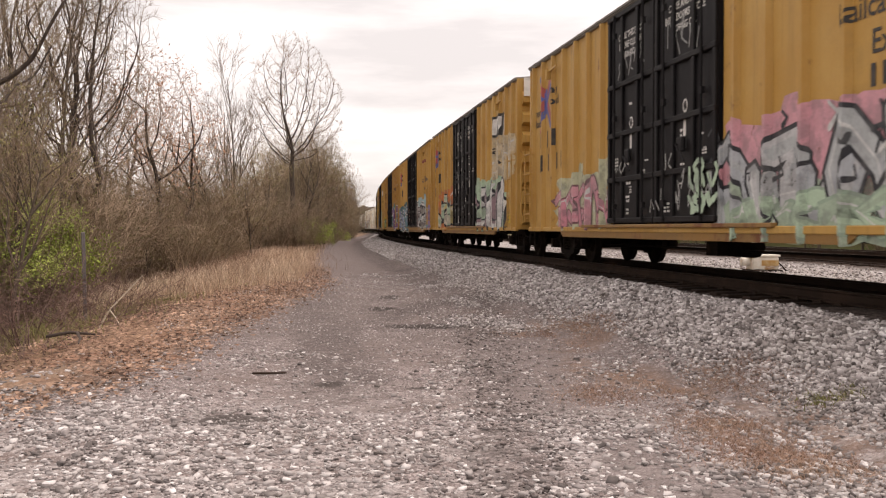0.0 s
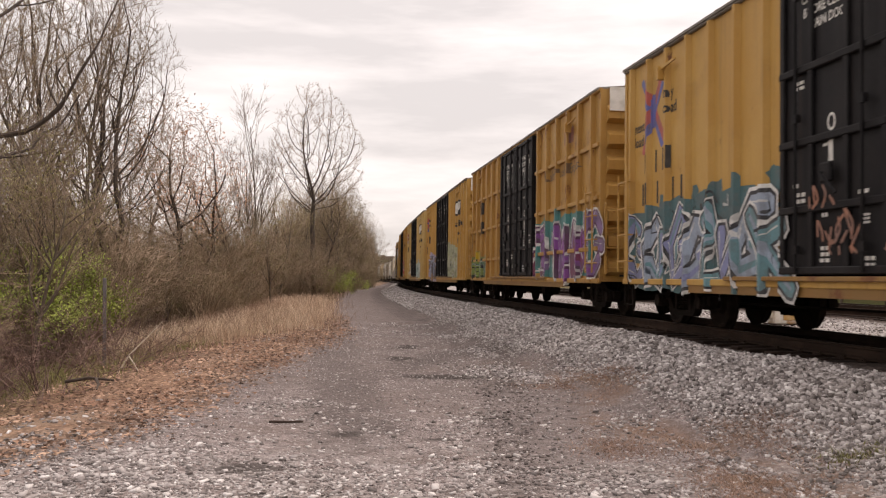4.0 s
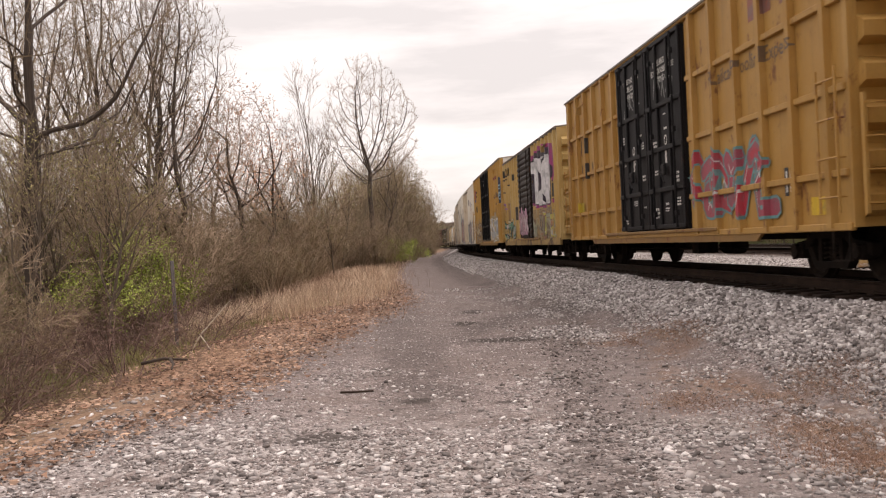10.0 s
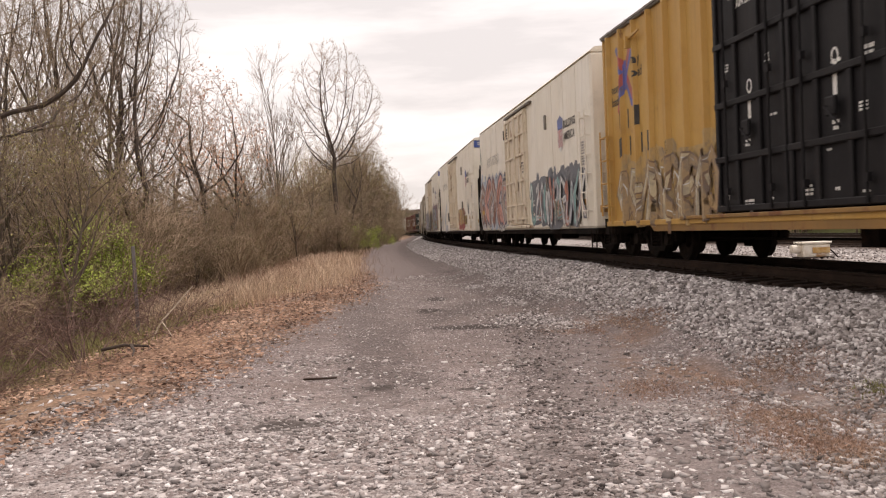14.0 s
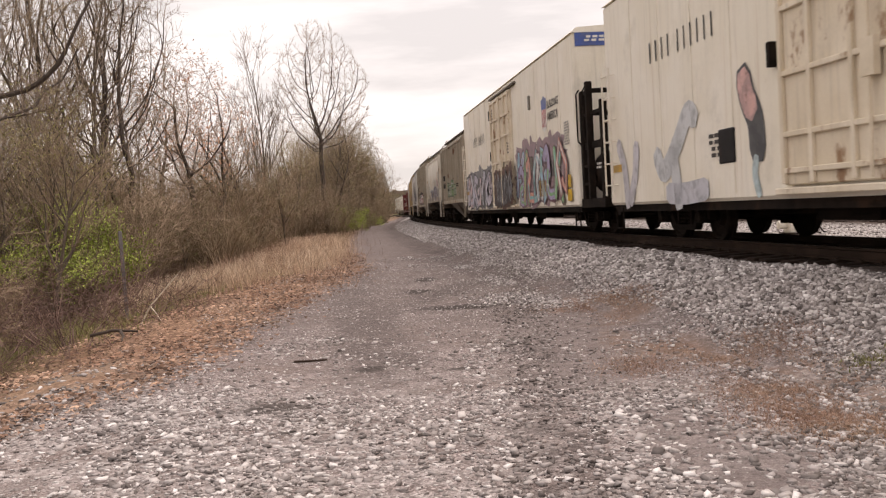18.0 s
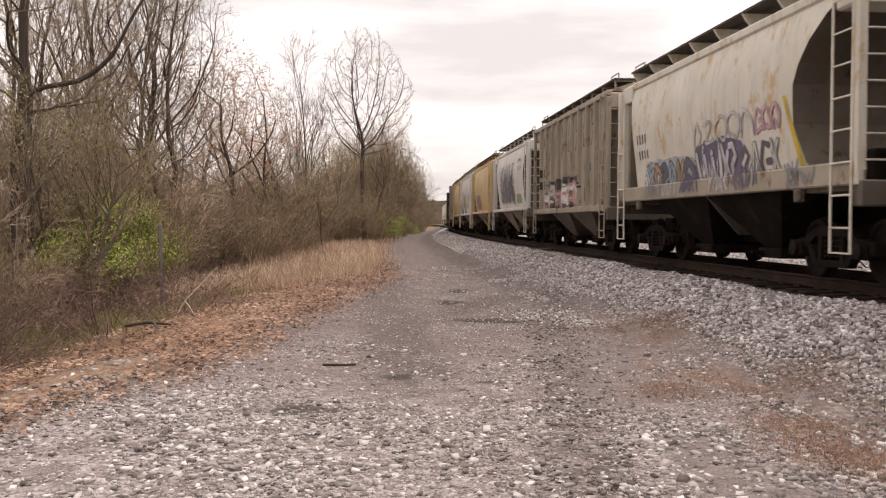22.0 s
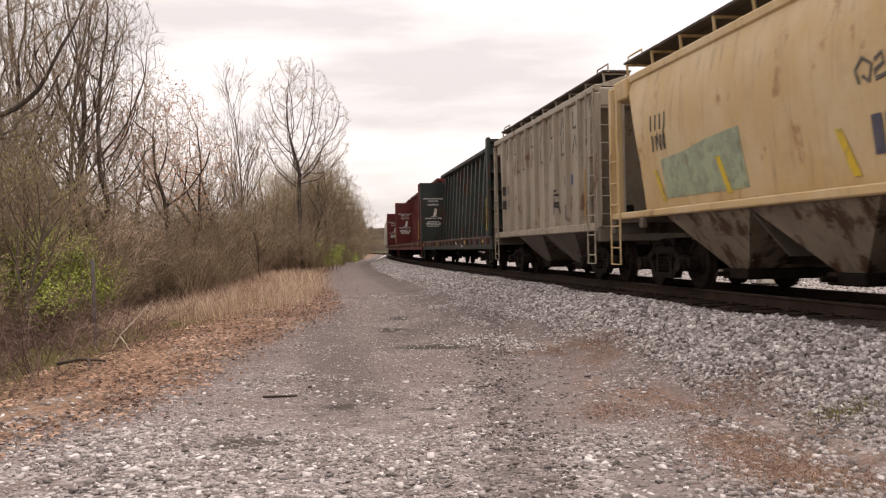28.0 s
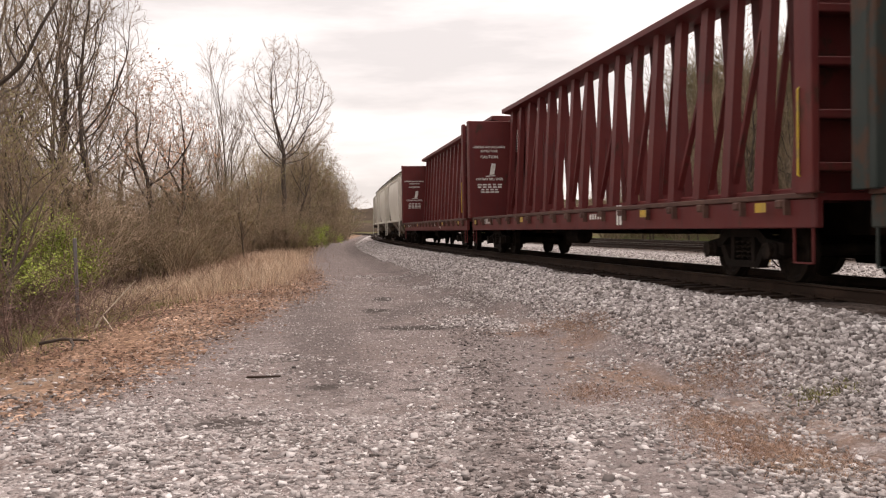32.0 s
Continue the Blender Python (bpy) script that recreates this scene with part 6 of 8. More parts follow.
car, pr, h = make_boxcar(88.0, "weathered yellow boxcar, black doors, washed-out pale graffiti", YELLOW, 5, logo="white")
graffiti(car, pr, 2.46, 5.8, 1.05, 2.4, 4, [spray(0.4, 0.42, 0.29), spray(0.44, 0.43, 0.31)], spray(0.36, 0.36, 0.22), spray(0.39, 0.41, 0.28), 43, thick=0.35)
graffiti(car, pr, -6.24, -2.36, 0.9, 2.2, 5, [spray(0.26, 0.15, 0.07), spray(0.12, 0.1, 0.1), spray(0.3, 0.33, 0.42)], spray(0.12, 0.12, 0.16), spray(0.4, 0.36, 0.5), 44, thick=0.22)

car, pr, h = make_boxcar(106.4, "weathered yellow boxcar, black doors, cyan and white graffiti", YELLOW_PALE, 6, logo="white")
graffiti(car, pr, 2.7, 5.5, 1.0, 1.95, 4, [spray(0.42, 0.52, 0.5), spray(0.5, 0.52, 0.48)], spray(0.34, 0.42, 0.4), spray(0.44, 0.53, 0.5), 53, thick=0.3)
graffiti(car, pr, -5.1, -2.36, 1.05, 2.4, 3, [spray(0.5, 0.36, 0.2)], CHALK, None, 54, thick=0.22)
scribble(car, [(-3, -1.64), (3, -1.64)], -1.9, 2.2, 1.3, 4.2, spray(0.3, 0.3, 0.29), 56, 8, 0.024)

car, pr, h = make_boxcar(124.3, "ochre boxcar with outside posts, black doors, red and blue graffiti", OCHRE, 7, "posts", logo=None)
graffiti(car, pr, 2.55, 6.05, 1.2, 2.5, 4, [RED, spray(0.36, 0.07, 0.1)], spray(0.13, 0.29, 0.29), None, 63, gap=0.006, thick=0.3)

car, pr, h = make_boxcar(141.38, "old yellow boxcar with one dark corrugated door, covered in graffiti", YELLOW_PALE, 8, body=14.15, door=3.1, door_paint=DOOR_BROWN, single=True, logo=None, z1=4.5, note=False)
for z in np.arange(1.35, 4.35, 0.21):
    part("door_corrugation", Geo().prism([(-1.625, z - 0.1), (-1.665, z - 0.04), (-1.665, z + 0.04), (-1.625, z + 0.1), (-1.6, z + 0.1), (-1.6, z - 0.1)], "x", -1.55, 1.55), DOOR_BROWN, car)
graffiti(car, [(-1.6, -1.67), (1.6, -1.67)], -1.3, 0.6, 1.25, 2.1, 3, [PINK, spray(0.6, 0.45, 0.5)], PLUM, spray(0.55, 0.3, 0.42), 71, thick=0.3)
halo = Geo()
blob(halo, 1.65, 6.25, 2.05, 4.35, random.Random(5), [0.0], 0.07)
write("graffiti_ground", car, pr, halo, spray(0.42, 0.06, 0.22), 0.003, "magenta sprayed cloud")
core = Geo()
blob(core, 1.8, 6.05, 2.2, 4.2, random.Random(6), [0.0], 0.07)
write("graffiti_ground", car, pr, core, spray(0.05, 0.03, 0.05), 0.006, "black sprayed shadow")
for i, ch in enumerate("TEXOR"):
    write("graffiti_outline", car, pr, words_geo(ch, 1.95 + i * 0.78, 2.36 + 0.08 * (i % 2), 2.05, 0.0, 0.15, squeeze=0.55), INK, 0.01 + 0.001 * i)
    write("graffiti_letter", car, pr, words_geo(ch, 1.95 + i * 0.78, 2.36 + 0.08 * (i % 2), 2.05, 0.0, 0.12, squeeze=0.55), spray(0.74, 0.72, 0.72), 0.018 + 0.002 * i)
graffiti(car, pr, -6.9, -3.6, 1.05, 2.0, 8, [LEAFG, spray(0.14, 0.3, 0.2), spray(0.5, 0.42, 0.22), spray(0.55, 0.52, 0.46)], INK, None, 72, thick=0.2)
scribble(car, pr, -7.0, -4.0, 1.8, 2.9, spray(0.36, 0.18, 0.33), 74, 5, 0.07)
graffiti(car, pr, 1.7, 6.3, 1.05, 2.05, 9, [spray(0.4, 0.33, 0.2), spray(0.36, 0.36, 0.27), spray(0.42, 0.22, 0.14), spray(0.5, 0.45, 0.12), spray(0.44, 0.42, 0.38)], spray(0.22, 0.15, 0.1), spray(0.4, 0.28, 0.14), 73, thick=0.26, shine=spray(0.5, 0.45, 0.36))
mk = bars_geo(-6.2, 2.62, 1.6, 0.3, 4, 0.3, 2)
write("car_number", car, pr, mk, BLACK_LETTER)
write("car_number", car, pr, bars_geo(-6.0, 2.2, 1.5, 0.3, 4, 0.3, 3), BLACK_LETTER)
fr, lift = Geo(), [0.0]
stroke(fr, [(-6.0, 3.2), (-6.7, 3.25), (-6.7, 3.8), (-5.6, 3.8), (-5.6, 3.5), (-4.7, 3.5)], 0.06, lift)
stroke(fr, [(-6.7, 3.8), (-6.7, 3.95), (-4.7, 3.95), (-4.7, 3.5)], 0.06, lift)
write("owner_mark", car, pr, fr, BLACK_LETTER, 0.005)
for k in range(7):
    write("owner_mark", car, pr, bars_geo(-6.7 + 0.52 * k, 3.98 if k < 4 else 3.6, 0.2, 0.26 + 0.14 * (k % 3 == 2), 1, 1.0), BLACK_LETTER, 0.005)
write("tar_patch", car, pr, bars_geo(5.9, 2.35, 0.75, 0.6, 1, 1.0), spray(0.04, 0.035, 0.035), 0.012, "square of black patching")
write("tar_patch", car, pr, bars_geo(-2.95, 1.9, 0.5, 0.55, 1, 1.0), spray(0.05, 0.035, 0.03), 0.012, "square of black patching")
write("paint_patch", car, pr, bars_geo(-5.1, 1.5, 0.8, 1.2, 1, 1.0), spray(0.36, 0.22, 0.09), 0.022, "tan patch of newer paint")

car, pr, h = make_boxcar(157.95, "weathered yellow boxcar, black doors, white outline graffiti", YELLOW, 9, logo="faded")
graffiti(car, pr, 2.46, 6.8, 1.0, 2.3, 5, [spray(0.5, 0.4, 0.24), SILVER], CHALK, spray(0.4, 0.32, 0.2), 83, thick=0.3)
pt = Geo()
blob(pt, 7.45, 8.25, 2.85, 4.15, random.Random(3), [0.0], 0.05)
write("graffiti_ground", car, pr, pt, spray(0.03, 0.04, 0.08), 0.012, "dark blue sprayed figure")
scribble(car, pr, 7.5, 8.2, 2.95, 4.0, SKYB, 85, 3, 0.04, 0.018)
graffiti(car, pr, -7.4, -2.36, 0.95, 2.2, 8, [spray(0.5, 0.41, 0.26), spray(0.36, 0.24, 0.12)], spray(0.2, 0.12, 0.07), spray(0.42, 0.27, 0.1), 84, thick=0.24)

car, pr = make_reefer(175.7, "white refrigerator car with orange and grey graffiti forms", 1, -1)
graffiti(car, pr, -9.5, -3.02, 1.0, 2.95, 4, [BROWN, SALMON, spray(0.42, 0.33, 0.27)], spray(0.06, 0.05, 0.1), spray(0.42, 0.5, 0.6), 91, thick=0.5, rim=spray(0.62, 0.58, 0.54))
graffiti(car, pr, 1.23, 7.56, 1.0, 2.4, 9, [spray(0.2, 0.38, 0.36), CHALK, spray(0.45, 0.16, 0.1), spray(0.42, 0.44, 0.46)], spray(0.12, 0.12, 0.14), spray(0.14, 0.15, 0.17), 92, thick=0.2)
scribble(car, pr, -9.6, -9.0, 3.1, 4.3, INK, 93, 4, 0.04)
car, pr = make_reefer(196.35, "white refrigerator car with red-orange and pale blue graffiti", 2, 0, "wide")
rc = Geo()
blob(rc, 1.2, 4.7, 0.96, 2.1, random.Random(9), [0.0], 0.2)
write("graffiti_ground", car, pr, rc, spray(0.36, 0.05, 0.05), 0.003, "dark red sprayed cloud")
graffiti(car, pr, 1.13, 4.1, 1.2, 2.2, 5, [spray(0.6, 0.4, 0.12), spray(0.64, 0.5, 0.26), spray(0.6, 0.32, 0.12)], spray(0.25, 0.05, 0.04), None, 94, gap=0.006, thick=0.26)
for col, wide, lines in ((spray(0.54, 0.52, 0.55), 0.3, ([(-9.5, 2.1), (-9.2, 1.6), (-9.1, 1.0)], [(-8.9, 1.05), (-8.6, 1.55), (-8.5, 2.0)])),
                         (spray(0.55, 0.56, 0.57), 0.4, ([(-7.4, 1.75), (-7.1, 1.5), (-6.5, 1.9), (-6.0, 2.35), (-5.75, 2.3)], [(-6.7, 1.75), (-6.55, 1.3), (-6.5, 1.0)])),
                         (spray(0.5, 0.5, 0.54), 0.36, ([(-6.9, 1.12), (-6.2, 1.1), (-5.4, 1.15)],)),
                         (spray(0.05, 0.05, 0.055), 0.48, ([(-3.95, 2.62), (-3.85, 2.35), (-3.65, 2.05), (-3.6, 1.65)],)),
                         (spray(0.6, 0.36, 0.33), 0.4, ([(-3.95, 2.6), (-3.85, 2.35), (-3.75, 2.22)],)),
                         (spray(0.5, 0.62, 0.64), 0.16, ([(-3.65, 1.5), (-3.7, 1.3), (-3.6, 1.05)],))):
    for line in lines:
        g = Geo()
        stroke(g, smooth_line(line), wide, [0.002])
        write("graffiti_form", car, pr, g, col, 0.004 if wide > 0.45 else 0.008)
car, pr = make_reefer(217.5, "white refrigerator car covered in many-coloured graffiti", 3, 1, "split")
graffiti(car, pr, -10.0, -3.1, 1.0, 2.45, 5, [spray(0.5, 0.47, 0.56), spray(0.58, 0.43, 0.44), spray(0.52, 0.52, 0.58)], INK, spray(0.2, 0.2, 0.21), 97, thick=0.4)
graffiti(car, [(-3.4, -1.73), (1.2, -1.73)], -2.2, 1.0, 1.0, 2.2, 5, [spray(0.03, 0.03, 0.035), spray(0.2, 0.2, 0.22)], INK, spray(0.12, 0.05, 0.03), 98, thick=0.2)
graffiti(car, pr, 1.0, 7.5, 1.0, 2.75, 7, [SKYB, LILAC, spray(0.2, 0.42, 0.2), SALMON, spray(0.22, 0.45, 0.47), CHALK], spray(0.14, 0.06, 0.08), spray(0.3, 0.2, 0.22), 99, thick=0.36)

car, pr = make_ribbed_hopper(234.0, "warm grey ribbed covered hopper with green graffiti", GREY_HOPPER, 1)
graffiti(car, pr, -2.55, 0.85, 1.5, 2.45, 4, [spray(0.2, 0.28, 0.15), spray(0.3, 0.33, 0.24)], spray(0.12, 0.16, 0.1), None, 101, thick=0.3)
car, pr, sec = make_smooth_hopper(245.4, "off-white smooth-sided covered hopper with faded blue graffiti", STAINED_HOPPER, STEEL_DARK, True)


def bulge_art(car, sec, x0, x1, z0, z1, n, fills, line, back, seed, thick):
    """A sprayed piece on a bulging side."""
    rnd, lift = random.Random(seed), [0.0]
    if back:
        g = Geo()
        blob(g, x0 - 0.2, x1 + 0.2, z0, z1 + 0.1, rnd, lift, 0.16, 50)
        part("graffiti_ground", on_bulge(g, sec, 0.008), back, car)
    lift[0] = 0.003
    w = (x1 - x0) / n
    for i in range(n):
        ln = [[(x0 + i * w + px * w * 0.95, z0 + thick / 2 + pz * (z1 - z0 - thick)) for px, pz in q] for q in wild_shape(rnd)]
        o, f = Geo(), Geo()
        for q in ln:
            stroke(o, q, thick * 1.5, lift)
        for q in ln:
            stroke(f, q, thick, lift)
        part("graffiti_outline", on_bulge(o, sec, 0.008), line, car)
        part("graffiti_form", on_bulge(f, sec, 0.008), fills[i % len(fills)], car)


def bulge_write(name, car, sec, geo, mat, gap=0.008, label=""):
    return part(name, on_bulge(geo, sec, gap), mat, car, label)


bulge_art(car, sec, -3.4, -0.6, 1.7, 2.25, 6, [spray(0.3, 0.36, 0.42), spray(0.4, 0.25, 0.16), spray(0.12, 0.12, 0.16)], spray(0.08, 0.08, 0.1), spray(0.42, 0.44, 0.46), 111, 0.13)
bulge_art(car, sec, -0.4, 1.5, 1.66, 2.4, 5, [spray(0.62, 0.6, 0.58), spray(0.5, 0.46, 0.5)], spray(0.07, 0.06, 0.1), spray(0.14, 0.11, 0.2), 112, 0.12)
bulge_art(car, sec, -0.5, 2.2, 2.4, 2.85, 5, [spray(0.55, 0.53, 0.5)], spray(0.3, 0.29, 0.3), None, 113, 0.04)
bulge_art(car, sec, 2.2, 3.1, 2.4, 2.8, 3, [spray(0.55, 0.35, 0.38)], spray(0.4, 0.14, 0.2), None, 114, 0.05)
bulge_art(car, sec, 1.6, 3.0, 1.66, 2.3, 4, [spray(0.1, 0.1, 0.12), spray(0.55, 0.53, 0.5)], spray(0.09, 0.09, 0.12), None, 115, 0.07)
bulge_write("yellow_stripe", car, sec, Geo().add([(3.2, 0, 2.85), (3.3, 0, 2.85), (3.75, 0, 1.75), (3.6, 0, 1.75)], [(0, 1, 2, 3)]), spray(0.6, 0.42, 0.03))
bulge_write("car_number", car, sec, bars_geo(-3.95, 2.72, 0.75, 0.2, 4, 0.4, 1), BLACK_LETTER)
bulge_write("car_number", car, sec, bars_geo(-3.85, 2.4, 0.75, 0.18, 4, 0.4, 2), BLACK_LETTER)
sill_side = [(-5.3, -1.53), (5.3, -1.53)]
for k, (x, c) in enumerate(((-3.2, spray(0.2, 0.2, 0.22)), (-2.2, spray(0.45, 0.42, 0.42)), (-1.1, spray(0.12, 0.1, 0.16)), (0.2, spray(0.5, 0.46, 0.46)), (1.2, spray(0.15, 0.13, 0.18)), (3.2, spray(0.25, 0.24, 0.24)))):
    scribble(car, sill_side, x, x + 1.0, 1.56, 1.84, c, 130 + k, 4, 0.05, 0.008)
car, pr = make_ribbed_hopper(257.0, "warm grey ribbed covered hopper with pink and black graffiti", GREY_HOPPER, 3)
graffiti(car, pr, -2.74, 1.61, 1.5, 2.3, 4, [spray(0.55, 0.38, 0.37), CHALK, spray(0.52, 0.3, 0.28)], spray(0.2, 0.12, 0.12), spray(0.06, 0.04, 0.04), 121, thick=0.34)
car, pr, sec = make_smooth_hopper(269.0, "light grey smooth-sided covered hopper with black sketched graffiti", SILVER_HOPPER)
for k in range(7):
    gp, q = Geo(), -2.9 + 0.62 * k
    blob(gp, q, q + 0.5 + 0.2 * (k % 3), 1.85 + 0.15 * (k % 2), 2.6 + 0.3 * (k % 3), random.Random(40 + k), [0.0], 0.3, 18)
    bulge_write("graffiti_ground", car, sec, gp, spray(0.4, 0.39, 0.41) if k % 2 else spray(0.28, 0.27, 0.29), 0.006 + 0.0004 * k)
bulge_art(car, sec, -3.1, 1.6, 1.9, 3.5, 9, [spray(0.14, 0.14, 0.17)], spray(0.2, 0.2, 0.22), None, 131, 0.05)
bulge_art(car, sec, -2.8, 1.4, 1.8, 3.0, 6, [spray(0.3, 0.3, 0.32)], spray(0.22, 0.22, 0.25), None, 138, 0.06)
bulge_write("graffiti_words", car, sec, words_geo("WE SPRAY", 2.35, 3.4, 0.25, 0.1, 0.0), spray(0.05, 0.05, 0.08))
bulge_write("graffiti_words", car, sec, words_geo("ALL DAY", 2.5, 3.1, 0.25, 0.1, 0.0), spray(0.05, 0.05, 0.08))
gp = Geo()
blob(gp, 1.8, 3.2, 1.8, 2.2, random.Random(8), [0.0], 0.1)
bulge_write("graffiti_ground", car, sec, gp, spray(0.24, 0.32, 0.2), 0.006)
car, pr, sec = make_smooth_hopper(281.0, "tan smooth-sided covered hopper with rust streaks", TAN_HOPPER)
bulge_art(car, sec, -2.88, -0.72, 1.8, 2.5, 3, [spray(0.3, 0.19, 0.22)], spray(0.24, 0.14, 0.15), spray(0.36, 0.24, 0.22), 132, 0.25)
car, pr, sec = make_smooth_hopper(292.5, "white smooth-sided covered hopper with yellow-green graffiti", SILVER_HOPPER)
for k, (cx, cz, r) in enumerate(((-2.25, 2.1, 0.34), (-1.2, 2.05, 0.38), (-1.98, 2.45, 0.32), (-1.4, 2.48, 0.34), (-1.7, 2.52, 0.36), (-1.72, 2.0, 0.42), (0.0, 2.62, 0.2))):
    for q, col in ((1.12, spray(0.06, 0.06, 0.03)), (1.0, spray(0.46, 0.42, 0.1))):
        gp = Geo()
        blob(gp, cx - r * q, cx + r * q, cz - r * q * 1.15, cz + r * q * 1.15, random.Random(60 + k), [0.0], 0.05, 26, 0.1)
        bulge_write("graffiti_bubble", car, sec, gp, col, 0.006 + 0.003 * k + (0.0015 if q == 1.0 else 0.0))
bulge_art(car, sec, 0.54, 1.8, 1.95, 2.4, 3, [spray(0.1, 0.1, 0.1)], INK, None, 134, 0.03)
bulge_write("car_number", car, sec, bars_geo(-3.25, 2.9, 0.7, 0.26, 4, 0.34, 1), BLACK_LETTER)
bulge_write("car_number", car, sec, bars_geo(-3.25, 2.48, 0.65, 0.26, 4, 0.34, 2), BLACK_LETTER)
bulge_write("track_label", car, sec, bars_geo(2.3, 2.5, 0.4, 0.34, 2, 0.95), spray(0.06, 0.06, 0.07))
car, pr, sec = make_smooth_hopper(303.45, "rust-stained tan covered hopper with a green paint patch", TAN_HOPPER)
gp = Geo()
gp.add([(-2.9, 0, 1.8), (0.0, 0, 1.8), (-0.1, 0, 2.65), (-1.1, 0, 2.6), (-2.0, 0, 2.5), (-2.95, 0, 2.45)], [tuple(range(6))])
bulge_write("paint_patch", car, sec, gp, spray(0.32, 0.37, 0.24), 0.006, "square of green touch-up paint")
for x in (-3.3, -0.9, 2.2):
    bulge_write("yellow_stripe", car, sec, Geo().add([(x, 0, 2.3), (x + 0.14, 0, 2.3), (x + 0.4, 0, 1.75), (x + 0.24, 0, 1.75)], [(0, 1, 2, 3)]), spray(0.6, 0.42, 0.03), 0.012)
bulge_write("car_number", car, sec, bars_geo(-3.3, 2.95, 0.8, 0.26, 4, 0.34, 3), BLACK_LETTER)
bulge_write("car_number", car, sec, bars_geo(-3.25, 2.6, 0.7, 0.26, 4, 0.34, 4), BLACK_LETTER)
bulge_write("track_label", car, sec, bars_geo(2.9, 1.95, 0.5, 0.42, 2, 0.95), spray(0.06, 0.06, 0.09), 0.012)
bulge_art(car, sec, 2.7, 3.96, 2.7, 3.0, 4, [spray(0.1, 0.08, 0.06)], INK, None, 135, 0.03)
bulge_art(car, sec, -3.24, -2.7, 2.6, 2.95, 2, [spray(0.1, 0.08, 0.06)], INK, None, 136, 0.03)
car, pr = make_ribbed_hopper(314.8, "pale grey ribbed covered hopper with rust stains", GREY_HOPPER, 8)
scribble(car, pr, 1.5, 2.0, 1.6, 2.2, INK, 137, 2, 0.05)
make_centerbeam(331.5, "empty dark green centre-beam flat car with bulkheads", GREEN_CAR, 1)
make_centerbeam(353.1, "empty oxide-red centre-beam flat car with bulkheads", RED_CAR, 2)
make_centerbeam(374.7, "empty oxide-red centre-beam flat car, second in line", RED_CAR, 3)
for k, c in enumerate((391.8, 403.3, 414.8)):
    make_smooth_hopper(c, "off-white smooth-sided covered hopper near the train's end", WHITE_HOPPER)

SPEED = 10.36


def car_pose(centre, bolster, t):
    s = centre - SPEED * t
    xf, yf, _ = on_track(s - bolster)
    xr, yr, _ = on_track(s + bolster)
    return pose((xf + xr) / 2, (yf + yr) / 2, RAIL_Z - BODY_DROP, 0, 0, math.degrees(math.atan2(yf - yr, xf - xr)))


def motions():
    for car, centre, bolster in CARS:
        walk(car, [(t, car_pose(centre, bolster, t)) for t in np.arange(0, 32.01, 1.0)])
    # one turning for all wheels: each spins on its own axle
    spin = math.degrees(SPEED / WHEEL_R)
    first = WHEELS[0]
    walk(first, [(k / FPS, pose(0, 0, 0, 0, spin * k / FPS, 0)) for k in range(0, 32 * FPS + 1)])
    for w in WHEELS[1:]:
        w.rotation_mode = "QUATERNION"
        keys = w.animation_data_create()
        keys.action, keys.action_slot = first.animation_data.action, first.animation_data.action_slot


# ---- bare woods ----
BARK = surface("grey_brown_bark", (0.1, 0.075, 0.055), (0.15, 0.12, 0.09), 3.0, (4.0, 4.0, 0.6), rough=0.95, fine=25.0, bump=0.6, c3=(0.1, 0.1, 0.045), c3_lo=0.55, c3_hi=0.7)
BARK_DARK = surface("dark_bark", (0.055, 0.04, 0.032), (0.09, 0.068, 0.053), 3.0, (4.0, 4.0, 0.6), rough=0.95, fine=25.0, bump=0.6)
TWIGS = surface("brown_twigs", (0.27, 0.195, 0.135), (0.35, 0.265, 0.19), 0.6, rough=0.95, vary=0.25)
HILL_TWIGS = surface("olive_brown_hillside_twigs", (0.13, 0.105, 0.06), (0.2, 0.17, 0.09), 0.25, rough=0.95)
TWIGS_DIM = surface("dim_grey_brown_twigs", (0.225, 0.165, 0.107), (0.3, 0.228, 0.155), 0.6, rough=0.95, vary=0.35)
CANES = surface("dark_bramble_canes", (0.14, 0.085, 0.07), (0.22, 0.14, 0.11), 0.8, rough=0.9, vary=0.3)
MOSS_LEAF = surface("dull_olive_leaves", (0.13, 0.13, 0.045), (0.2, 0.19, 0.075), 1.0, rough=0.85, islands=0.4)
TWIGS_PALE = surface("pale_grey_twigs", (0.3, 0.235, 0.19), (0.36, 0.29, 0.24), 0.6, rough=0.95, vary=0.2)
BUDS = surface("rust_buds", (0.42, 0.2, 0.11), (0.5, 0.3, 0.18), 2.0, rough=0.9, islands=0.4)
FRESH = surface("fresh_green_leaves", (0.25, 0.31, 0.05), (0.37, 0.43, 0.09), 1.0, rough=0.8, islands=0.45)
OLIVE = surface("olive_young_leaves", (0.24, 0.22, 0.08), (0.34, 0.29, 0.13), 1.0, rough=0.85, islands=0.4)
DRY = surface("dry_straw", (0.56, 0.42, 0.3), (0.66, 0.53, 0.4), 0.7, rough=0.9, islands=0.35)
DRY_DARK = surface("brown_dry_stalks", (0.28, 0.175, 0.125), (0.36, 0.245, 0.18), 0.7, rough=0.9, islands=0.4)
LITTER = surface("fallen_oak_leaves", (0.2, 0.115, 0.078), (0.42, 0.285, 0.205), 0.8, rough=0.85, islands=0.7)
WEED = surface("dead_red_brown_weeds", (0.28, 0.172, 0.125), (0.41, 0.285, 0.205), 0.9, rough=0.9, islands=0.45)
